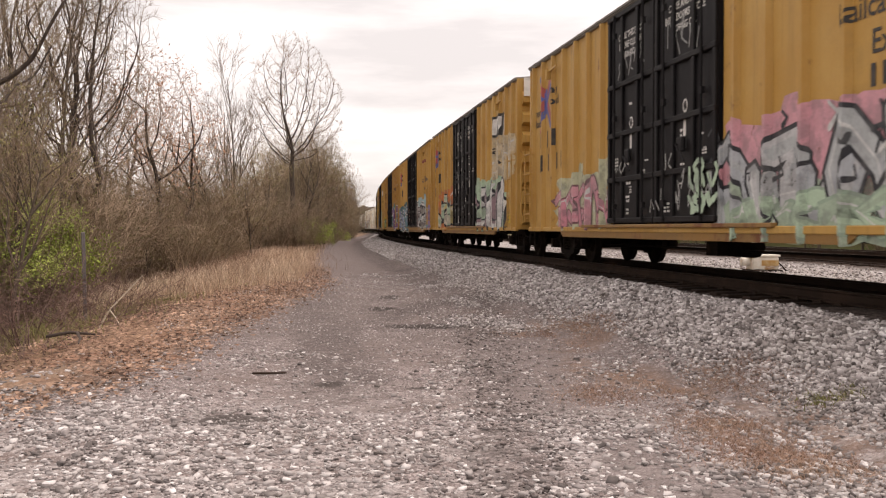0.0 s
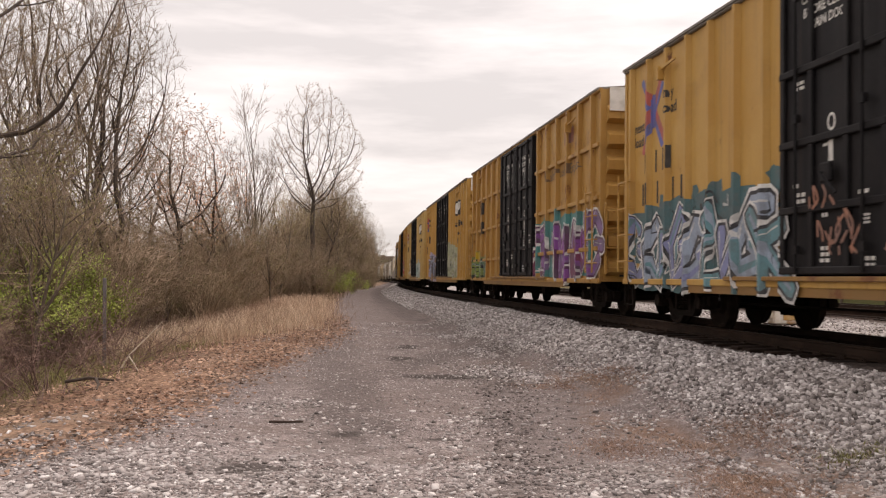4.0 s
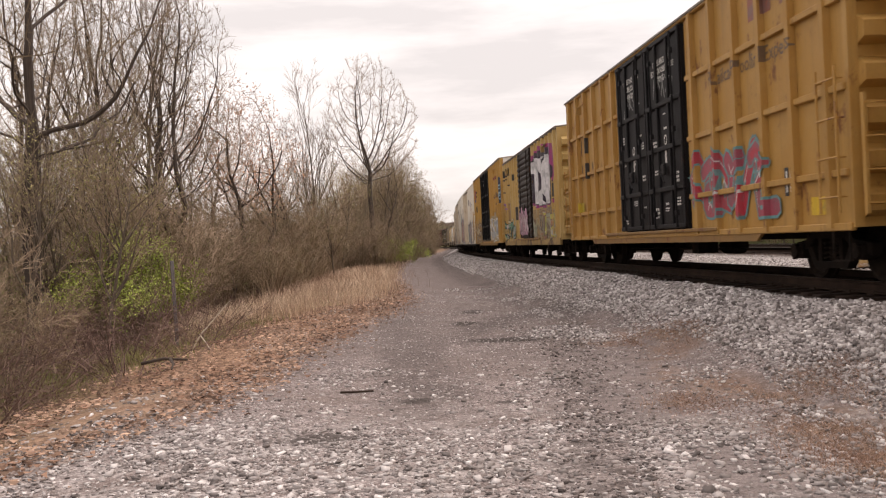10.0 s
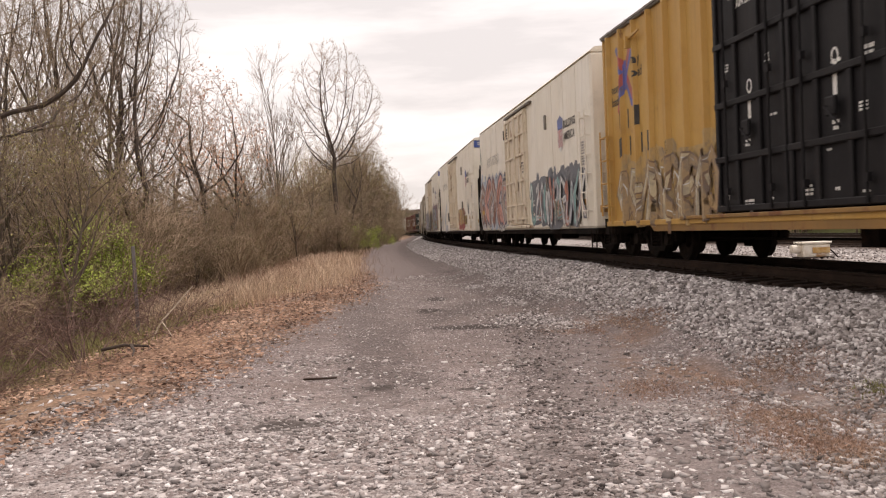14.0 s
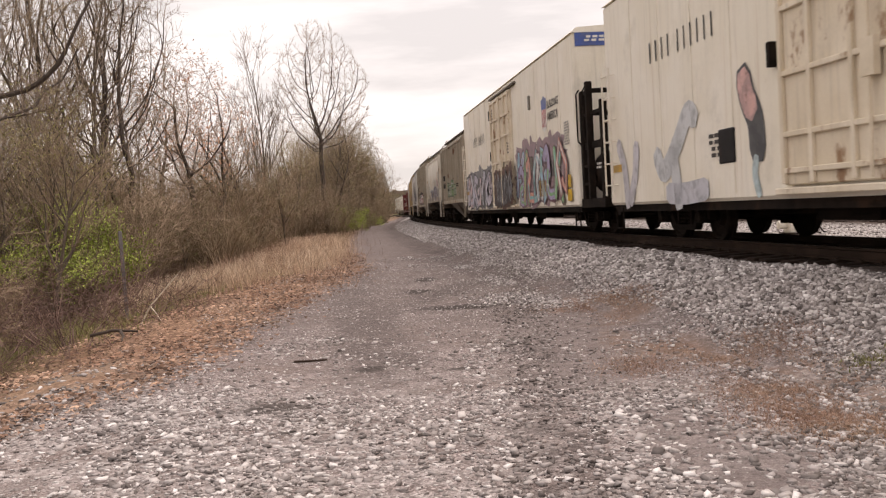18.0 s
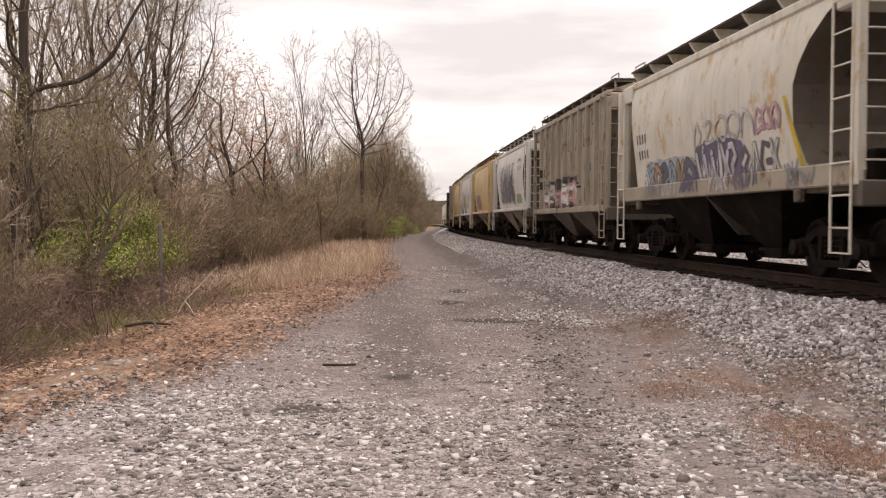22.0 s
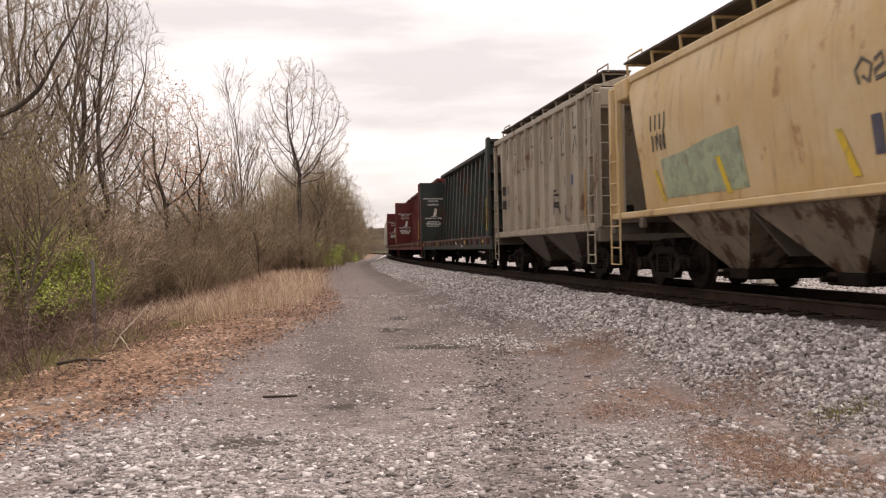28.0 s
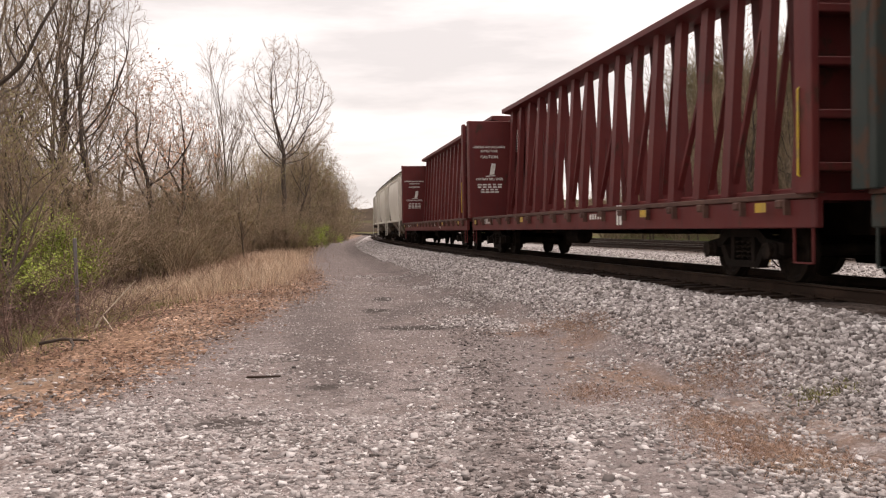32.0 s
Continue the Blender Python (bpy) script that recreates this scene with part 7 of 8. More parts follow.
MOSSY_GRASS = surface("short_green_grass", (0.2, 0.2, 0.07), (0.32, 0.28, 0.13), 0.9, rough=0.9, islands=0.4)


def grow(seed, height, radius, fork, spread, lift, levels, kids, crook=0.12, stems=1, reach=0.55, least=0.008, taper=0.8, arch=(0.1, 0.5), oval=0.0, lean=0.04, slim=0.62):
    """A bare tree: trunk and limbs in one mesh, twigs in another, and the ends of the twigs."""
    rnd = random.Random(seed)
    wood, twig, ends = Geo(), Geo(), []
    reach = reach if isinstance(reach, tuple) else (reach,) * 6
    spread = spread if isinstance(spread, tuple) else (spread,) * 6

    def limb(p, d, length, r, level):
        n = max(2, min(7, int(length / 0.5) + 1)) if level < 3 else 2
        pts, rs = [p], [r]
        bend = crook * (0.5 if level == 0 and stems == 1 else 1.0)
        for i in range(n):
            d = (d + Vector((rnd.gauss(0, bend), rnd.gauss(0, bend), rnd.gauss(0, bend) + lift * 0.12))).normalized()
            p = p + d * (length / n)
            pts.append(p)
            rs.append(max(least * 0.75, r * (1 - (0.8 if level else taper) * (i + 1) / n)))
        (wood if level < 2 else twig).tube(pts, rs, 6 if level == 0 else (5 if level == 1 else 3), caps=False)
        if level + 1 < levels:
            for k in range(kids[level]):
                f = rnd.uniform(0.25, 1.0) if level else rnd.uniform(fork, 1.0)
                i = min(n - 1, int(f * n))
                q = pts[i].lerp(pts[i + 1], f * n - i)
                ax = (pts[i + 1] - pts[i]).normalized()
                side = ax.orthogonal().normalized()
                side.rotate(Matrix.Rotation(rnd.uniform(0, 6.283), 3, ax))
                a = spread[level] * rnd.uniform(0.55, 1.25)
                nd = (ax * math.cos(a) + side * math.sin(a) + Vector((0, 0, lift * 0.25))).normalized()
                limb(q, nd, length * reach[level] * rnd.uniform(0.7, 1.2) * ((1.25 - 0.5 * f) if level or not oval else 0.2 + oval * (1 - (f - fork) / (1 - fork))), max(least, rs[i] * slim), level + 1)
        else:
            ends.append(p)

    for k in range(stems):
        a = rnd.uniform(0, 6.283)
        tilt = lean if stems == 1 else rnd.uniform(*arch)
        b = Vector((math.cos(a) * 0.1 * (stems > 1), math.sin(a) * 0.1 * (stems > 1), -0.3))
        limb(b, Vector((math.cos(a) * tilt, math.sin(a) * tilt, 1)).normalized(), height * rnd.uniform(0.72, 1.0) if stems > 1 else height, radius, 0)
    return wood, twig, ends


def reach_out(seed, trunk, centre, half, count, radius, step=0.25, kill=0.45, sight=3.0, up=0.2, crook=0.2, least=0.006, shell=0.0, twiglets=3, bow=0.0):
    """A crown whose branches grow towards free room inside an egg-shaped space."""
    r = np.random.RandomState(seed)
    q = r.normal(0, 1, (count, 3))
    q *= (r.rand(count) ** (1 / (3.0 + shell)) / np.linalg.norm(q, axis=1))[:, None]
    q[:, :2] *= (1 - 0.22 * q[:, 2] - 0.1 * q[:, 2] ** 2)[:, None]
    goal = q * np.array(half) + np.array(centre)
    nodes, parent, way = [], [], []
    p, d = np.array((0.0, 0.0, -0.3)), np.array((0.0, 0.0, 1.0))
    sway = r.normal(0, 1, 2)
    while p[2] < trunk:
        nodes.append(p)
        parent.append(len(nodes) - 2)
        way.append(d)
        d = d + np.array((*(r.normal(0, crook * 0.4, 2) + bow * 0.05 * sway), 0.0))
        d[:2] *= 0.9
        d = d / np.linalg.norm(d)
        p = p + d * step
    near, dist = np.zeros(count, int), np.full(count, 1e9)
    fresh, live, forks = list(range(len(nodes))), np.ones(count, bool), {}
    for _ in range(110):
        for i in fresh:
            k = np.linalg.norm(goal - nodes[i], axis=1)
            w = k < dist
            near[w], dist[w] = i, k[w]
        live &= dist > kill
        pull = live & (dist < sight)
        if not pull.any():
            if not live.any():
                break
            sight *= 1.3
            fresh = []
            continue
        fresh = []
        for i in np.unique(near[pull]):
            forks[i] = forks.get(i, 0) + 1
            if forks[i] > 3:
                live[near == i] = False
                continue
            v = goal[pull & (near == i)] - nodes[i]
            v = (v / np.linalg.norm(v, axis=1)[:, None]).mean(0) + 0.55 * way[i] + np.array((0, 0, up)) + r.normal(0, crook, 3)
            v /= np.linalg.norm(v)
            fresh.append(len(nodes))
            nodes.append(nodes[i] + v * step)
            parent.append(i)
            way.append(v)
    total = len(nodes)
    tips, kids = np.zeros(total), [[] for _ in range(total)]
    for i in range(total - 1, -1, -1):
        tips[i] = max(tips[i], 1)
        if parent[i] >= 0:
            tips[parent[i]] += tips[i]
            kids[parent[i]].append(i)
    fat = least * tips ** (math.log(radius / least) / math.log(tips[0]))
    wood, twig, ends = Geo(), Geo(), []
    todo = [0]
    while todo:
        i = todo.pop()
        line = [i] if parent[i] < 0 else [parent[i], i]
        while kids[line[-1]]:
            order = sorted(kids[line[-1]], key=lambda k: -tips[k])
            todo += order[1:]
            line.append(order[0])
        rs_ = [float(fat[k]) for k in line]
        if parent[i] >= 0:
            rs_[0] = rs_[1]
        rs_[-1] *= 0.5
        cut = sum(1 for k in rs_ if k > 0.016)
        if cut > 1:
            wood.tube([Vector(nodes[k]) for k in line[:cut]], rs_[:cut], 7 if rs_[0] > 0.05 else 5)
        if cut < len(line):
            a = max(cut - 1, 0)
            twig.tube([Vector(nodes[k]) for k in line[a:]], rs_[a:], 3)
        ends.append(Vector(nodes[line[-1]]))
        for k in line[max(1, cut):]:
            for _ in range(twiglets if k == line[-1] else twiglets // 2):
                v = Vector(way[k] * 0.9 + np.array((0, 0, up)) + r.normal(0, 0.55, 3)).normalized()
                a, b = Vector(nodes[k]), step * r.uniform(0.8, 1.9)
                m = a + v * b * 0.5
                v = (v + Vector(r.normal(0, 0.3, 3))).normalized()
                twig.tube([a, m, m + v * b * 0.5], [least * 0.8, least * 0.7, least * 0.35], 3)
    return wood, twig, ends


def leafage(ends, rnd, per, size, jitter):
    g = Geo()
    for p in ends:
        for _ in range(per):
            c = p + Vector((rnd.gauss(0, jitter), rnd.gauss(0, jitter), rnd.gauss(0, jitter)))
            u = Vector((rnd.gauss(0, 1), rnd.gauss(0, 1), rnd.gauss(0, 1))).normalized()
            w = u.orthogonal().normalized() * size * rnd.uniform(0.3, 0.6)
            u = u * size * rnd.uniform(0.6, 1.2)
            g.add([c - u, c + w, c + u, c - w + Vector((0, 0, size * 0.2))], [(0, 1, 2), (0, 2, 3)])
    return g


def plant(name, label, category, group, seed, bark, twigs, leaf=None, per=1, size=0.05, jitter=0.08, every=1, grown=None, **kw):
    wood, twig, ends = grown or grow(seed, **kw)
    base = tagged(new(name), label, category, group)
    base.empty_display_size = 0.5
    part("trunk", wood, bark, base, smooth=True)
    if twig.v:
        part("crown", twig, twigs, base, "fine bare twigs")
    if leaf:
        part("leaves", leafage(ends[::every], random.Random(seed), per, size, jitter), leaf, base)
    return base


def settle(x, y):
    return float(ground_z(x, y))


WOODS = "bare trees beside the railway"
TALL = [plant("tree", "tall bare tree with dark trunk and crooked limbs", "tree", WOODS, 11 + i, BARK_DARK, TWIGS_DIM,
              grown=reach_out(11 + i, 4.2 + 0.9 * (i % 3), (0.4 * math.sin(i * 2.1), 0.4 * math.cos(i * 2.1), 7.6 + 0.45 * i), (2.3 + 0.2 * (i % 3), 2.3, 4.6 + 0.3 * i), 760, 0.11 + 0.012 * (i % 3), 0.28, 0.42, 2.6, 0.35, 0.13, 0.007, 0.3, 4, 0.6)) for i in range(5)]
STOUT = plant("tree", "stout dark-trunked bare tree with long bent limbs", "tree", WOODS, 18, BARK_DARK, TWIGS_DIM,
              grown=reach_out(19, 5.6, (0.6, 0.0, 7.8), (3.6, 3.2, 4.4), 620, 0.2, 0.3, 0.5, 2.8, 0.08, 0.14, 0.007, 0.3, 4, 0.4))
BUDDING = [plant("tree", "spreading bare tree with rust-coloured buds", "tree", WOODS, 31 + i, BARK_DARK, TWIGS_PALE, BUDS, 9, 0.05, 0.18, 1,
                 grown=reach_out(33 + i, 2.4, (0.0, 0.0, 4.9), (2.2, 2.2, 2.4), 380, 0.1, 0.22, 0.36, 2.0, 0.16, 0.16, 0.007, 0.3, 4, 0.6)) for i in range(2)]
OVAL = plant("tree", "tall oval-crowned bare tree with fine upright branches", "tree", WOODS, 54, BARK_DARK, TWIGS,
             grown=reach_out(54, 6.2, (0.0, 0.0, 8.9), (3.1, 3.1, 4.2), 1150, 0.15, 0.22, 0.33, 3.2, 0.38, 0.09, 0.008, 0.8, 4))
THIN = [plant("tree", "slender bare sapling with upright branches", "tree", WOODS, 71 + i, BARK, TWIGS_PALE, height=6.5 + 0.9 * i, radius=0.06, fork=0.25, spread=(0.5, 0.6, 0.7, 0.7), lift=0.35, levels=4, kids=[13, 6, 4], crook=0.08, reach=(0.4, 0.4, 0.5, 0.5), taper=0.8, least=0.006) for i in range(3)]
LEAFY = [plant("tree", "young tree with a haze of olive leaves", "tree", WOODS, 91 + i, BARK, TWIGS, OLIVE, 3, 0.035, 0.2, 1, height=5.2 + 0.8 * i, radius=0.08, fork=0.2, spread=(0.6, 0.7, 0.75, 0.75), lift=0.25, levels=4, kids=[13, 7, 5], crook=0.12, reach=(0.48, 0.45, 0.5), taper=0.7, least=0.006) for i in range(2)]
BRUSH = [plant("shrub", "tangled bare brown shrub with many thin stems", "shrub", "undergrowth along the road", 111 + i, TWIGS_DIM, TWIGS if i % 2 else TWIGS_DIM, None if i % 2 else MOSS_LEAF, 1, 0.03, 0.16, 1, height=2.9 + 0.3 * i, radius=0.02, least=0.0045, fork=0.1,
               spread=(0.55, 0.7, 0.8), lift=0.12, levels=4, kids=[7, 5, 3], crook=0.13, stems=10, reach=(0.5, 0.45, 0.45), arch=(0.1, 0.75)) for i in range(5)]
BRAMBLE = [plant("bramble", "low arching bramble of dark bare canes", "shrub", "undergrowth along the road", 141 + i, CANES, CANES, None, height=2.2, radius=0.012, least=0.005, fork=0.2,
                 spread=(0.9, 0.8, 0.8), lift=-0.9, levels=3, kids=[4, 3], crook=0.14, stems=16, reach=(0.5, 0.5, 0.5), arch=(0.4, 1.6)) for i in range(2)]
GREEN = plant("shrub", "low shrub with fresh bright green leaves", "shrub", "undergrowth along the road", 131, TWIGS_DIM, TWIGS, FRESH, 13, 0.03, 0.13, 1, height=2.2, radius=0.014, least=0.0045, fork=0.45, spread=0.8, lift=0.1, levels=4,
              kids=[6, 4, 3], crook=0.16, stems=6, reach=0.4, arch=(0.1, 0.6))
USED = set()


def place(kind, x, y, turn, scale=1.0, sink=0.0):
    m = pose(x, y, settle(x, y) - sink, 0, 0, turn)
    if kind.name in USED:
        ob = copy_thing(kind, m)
    else:
        USED.add(kind.name)
        ob = kind
        ob.matrix_basis = m
    ob.scale = (scale, scale, scale)
    return ob


rnd = random.Random(77)
# single trees that stand out
place(OVAL, -9.85, 63, 20, 1.1)
place(STOUT, -10.6, 20.0, 40, 1.0)
place(TALL[3], -13.6, 27, 100, 0.95)
place(TALL[0], -12.4, 25.5, 320, 0.9)
place(TALL[2], -15.4, 31, 200, 1.0)
place(TALL[1], -12.6, 30, 140)
place(TALL[2], -13.3, 33, 10)
place(TALL[3], -11.3, 29, 250, 0.9)
place(TALL[4], -11.6, 32, 80, 0.85)
place(TALL[1], -13.2, 36.5, 300, 0.95)
place(TALL[3], -17.5, 37, 20)
place(TALL[0], -14.5, 26, 190, 0.9)
place(THIN[2], -9.6, 24, 300, 1.0)
place(BUDDING[0], -11.9, 38.5, 0, 1.28)
place(BUDDING[1], -12.4, 44, 90, 1.3)
place(BUDDING[0], -15.2, 47, 200, 1.35)
place(BUDDING[1], -13.6, 51, 30, 1.3)
place(THIN[2], -13.1, 61, 60, 1.45)
place(THIN[1], -14.2, 64, 10, 1.35)
for i in range(9):
    place((LEAFY + THIN)[i % 5], -11.2 - 0.75 * i, 58 + (i * 7) % 11, 40 * i, 1.0 + 0.1 * (i % 3))
for i in range(7):
    place(BRUSH[i % 5], -8.7 - 0.55 * i, 60.5 + (i * 5) % 4, 50 * i, 0.9 + 0.1 * (i % 3), 0.05)
place(LEAFY[0], -9.6, 17.5, 30, 0.75)
place(LEAFY[1], -9.4, 21.0, 130, 0.75)
place(LEAFY[0], -12.0, 24.0, 210, 0.8)
place(LEAFY[1], -9.2, 46, 80, 0.6)


def left_edge(y):
    """The woods' edge left of the road."""
    return min(-5.9 - 0.03 * y if y < 70 else -6.0, float(np.interp(y, LINE_Y, LINE_X)) - float(np.interp(y, (72, 125), (8.6, 4.6)))) - (2.3 if 18 < y < 52 else 0.0)


for i in range(24):
    y = rnd.uniform(40, 150)
    x = left_edge(y) - 2.5 - abs(rnd.gauss(0, 9))
    if abs(x / y + 10.2 / 63) < 0.05 and y < 75:
        continue
    if y > 75:
        k, s = rnd.choice([THIN[0], THIN[1], LEAFY[0], LEAFY[1], BUDDING[1]]), rnd.uniform(0.8, 1.1)
    elif x / y < -0.36:
        k, s = rnd.choice(TALL + [THIN[1], THIN[2]]), rnd.uniform(0.8, 1.05)
    else:
        k, s = rnd.choice([THIN[0], THIN[1], LEAFY[0]]), rnd.uniform(0.6, 0.85)
    place(k, x, y, rnd.uniform(0, 360), s)
# saplings and woods further back, a brown haze between the trunks
for i in range(52):
    y = rnd.uniform(20, 50)
    place(rnd.choice(THIN + LEAFY + BRUSH[1:4]), -y * rnd.uniform(0.36, 0.52) - 1.5, y, rnd.uniform(0, 360), rnd.uniform(0.5, 0.85))
for i in range(10):
    y = rnd.uniform(13, 36)
    place(rnd.choice(THIN + LEAFY), left_edge(y) - rnd.uniform(1.0, 7), y, rnd.uniform(0, 360), rnd.uniform(0.45, 0.7))
for i in range(16):
    y = rnd.uniform(30, 62)
    x = left_edge(y) - rnd.uniform(1.0, 7)
    if abs(x / y + 10.2 / 63) > 0.03:
        place(rnd.choice(THIN + LEAFY), x, y, rnd.uniform(0, 360), rnd.uniform(0.4, 0.62))
for i in range(60):
    y = rnd.uniform(50, 120)
    x = -y * rnd.uniform(0.2, 0.48) - 4
    place(rnd.choice(THIN + LEAFY + [BUDDING[0]]), x, y, rnd.uniform(0, 360), rnd.uniform(0.7, 1.0))
# dense dark thicket where the line bends away
for i in range(26):
    y = rnd.uniform(78, 108)
    place(rnd.choice([TALL[0], TALL[2], LEAFY[1], LEAFY[0], LEAFY[1]]), left_edge(y) + 0.6 - 3.0 * rnd.random(), y, rnd.uniform(0, 360), rnd.uniform(0.68, 0.8))
    place(rnd.choice(LEAFY), left_edge(y) - 4.0 * rnd.random(), y + 4, rnd.uniform(0, 360), rnd.uniform(1.1, 1.45))
for i in range(75):
    y = rnd.uniform(66, 165)
    x = left_edge(y) - 0.8 - abs(rnd.gauss(0, 2.6))
    if y < 76 and x > -11.0:
        x -= 2.0
    place(rnd.choice([TALL[0], TALL[1], LEAFY[0], LEAFY[1], BRUSH[4], BRUSH[2]]), x, y, rnd.uniform(0, 360), rnd.uniform(0.5, 0.75) if y < 95 else rnd.uniform(0.7, 1.0))
for i in range(26):
    y = rnd.uniform(70, 150)
    place(rnd.choice(BRUSH), left_edge(y) - 0.4 - abs(rnd.gauss(0, 3.0)), y, rnd.uniform(0, 360), rnd.uniform(1.2, 1.9), 0.05)
# undergrowth
for i in range(48):
    y = rnd.uniform(22, 52)
    place(rnd.choice(BRUSH), -y * rnd.uniform(0.33, 0.5) - 1.0, y, rnd.uniform(0, 360), rnd.uniform(0.9, 1.25), 0.05)
for i in range(30):
    y = rnd.uniform(34, 70)
    place(rnd.choice(BRUSH), left_edge(y) - 0.5 - 5.0 * rnd.random(), y, rnd.uniform(0, 360), rnd.uniform(0.9, 1.3), 0.05)
for i in range(120):
    y = 9.5 + 90 * rnd.random() ** 1.4
    x = left_edge(y) - 0.2 - abs(rnd.gauss(0, 5.0))
    if y < 21 and -0.5 < x / y < -0.33:
        continue
    place(rnd.choice(BRUSH), x, y, rnd.uniform(0, 360), rnd.uniform(0.45, 0.95) * (1.0 if y < 24 else 1.1), 0.05)
for i in range(44):
    y = 10 + 34 * rnd.random() ** 1.3
    place(rnd.choice(BRAMBLE), left_edge(y) + (0.2 if y < 19 else -1.6) - abs(rnd.gauss(0, 1.6)), y, rnd.uniform(0, 360), rnd.uniform(0.6, 1.0), 0.02)
for x, y, s in ((-9.2, 21.4, 1.12), (-8.9, 22.2, 1.2), (-9.6, 22.0, 1.1), (-9.1, 21.8, 1.15), (-9.9, 72, 1.0), (-9.0, 73, 0.9), (-10.8, 74, 0.9), (-9.4, 75, 1.0)):
    place(GREEN, x, y, rnd.uniform(0, 360), s)
# woods on the bank beyond the tracks, ending before the bend
def bank(kinds, count, y0, y1, off, wide, s0, s1, sink=0.0):
    done = 0
    while done < count:
        y = rnd.uniform(y0, y1)
        x = float(np.interp(y, LINE_Y, LINE_X)) + off + abs(rnd.gauss(0, wide))
        if x / y > 0.215:
            place(rnd.choice(kinds), x, y, rnd.uniform(0, 360), rnd.uniform(s0, s1), sink)
            done += 1


bank(TALL + LEAFY + [THIN[2]], 22, 14, 45, 20.5, 12, 0.7, 1.0)
bank(TALL + LEAFY, 46, 44, 90, 19.5, 6, 0.7, 0.95)
bank(LEAFY, 46, 40, 90, 19.0, 6, 0.8, 1.2)
bank(BRUSH, 80, 34, 105, 18.8, 8, 1.0, 1.7, 0.05)
for i in range(24):
    y = rnd.uniform(70, 110)
    place(rnd.choice(BRUSH), float(np.interp(y, LINE_Y, LINE_X)) + 18.8 + abs(rnd.gauss(0, 4)), y, rnd.uniform(0, 360), rnd.uniform(0.8, 1.2))


# the mass of the woods behind them
spot = 0
MODELS = [grow(301 + i, height=4.6 + 0.5 * i, radius=0.11, fork=0.3, spread=(0.5, 0.65, 0.7, 0.7), lift=0.3, levels=4, kids=[8, 7, 5], crook=0.12, reach=(1.1, 0.45, 0.5), taper=0.4, least=0.013)[:2] for i in range(3)]
MODELS = [(np.array(w.v + t.v), [f for f in w.f] + [tuple(k + len(w.v) for k in f) for f in t.f]) for w, t in MODELS]
verts, faces, base = [], [], 0
while spot < 100:
    y = rnd.uniform(42, 104)
    x = float(np.interp(y, LINE_Y, LINE_X)) + 23 + 20 * rnd.random()
    if x / y < 0.262:
        continue
    mv, mf = MODELS[spot % 3]
    a, k = rnd.uniform(0, 6.283), rnd.uniform(1.0, 1.5)
    c, sn = math.cos(a) * k, math.sin(a) * k
    verts.append(np.stack([mv[:, 0] * c - mv[:, 1] * sn + x, mv[:, 0] * sn + mv[:, 1] * c + y, mv[:, 2] * k + settle(x, y)], -1))
    faces += [tuple(q + base for q in f) for f in mf]
    base += len(mv)
    spot += 1
me = bpy.data.meshes.new("hillside_woods")
me.from_pydata(np.concatenate(verts).tolist(), [], faces)
tagged(part("hillside_woods", me, HILL_TWIGS), "dense bare brown woods on the hillside beyond the yard", "woods", kind="stuff")


# ---- far wooded ridge ----
def ridge(x, y):
    t = np.clip(1 - np.abs(y - 720) / 130.0, 0, 1)
    return -2 + 24 * np.sqrt(t) * (0.75 + 0.2 * np.sin(x * 0.006 + 1.0) + 0.08 * np.sin(x * 0.021)) + 1.6 * np.sin(x * 0.23) * np.sin(y * 0.31) * t + 1.0 * np.sin(x * 0.61 + y * 0.2) * t


WOODED = surface("distant_bare_woods", (0.06, 0.046, 0.036), (0.1, 0.078, 0.06), 0.03, rough=1.0, spec=0.0, fine=0.35, bump=1.0, c3=(0.1, 0.1, 0.05), c3_lo=0.5, c3_hi=0.65, c3_scale=0.02)
hill = part("far_ridge", grid_mesh("far_ridge", np.arange(-900, 900, 5.0), np.arange(590, 850, 5.0), ridge), WOODED)
tagged(hill, "distant low ridge covered with bare brown woods", "hill", kind="structure")


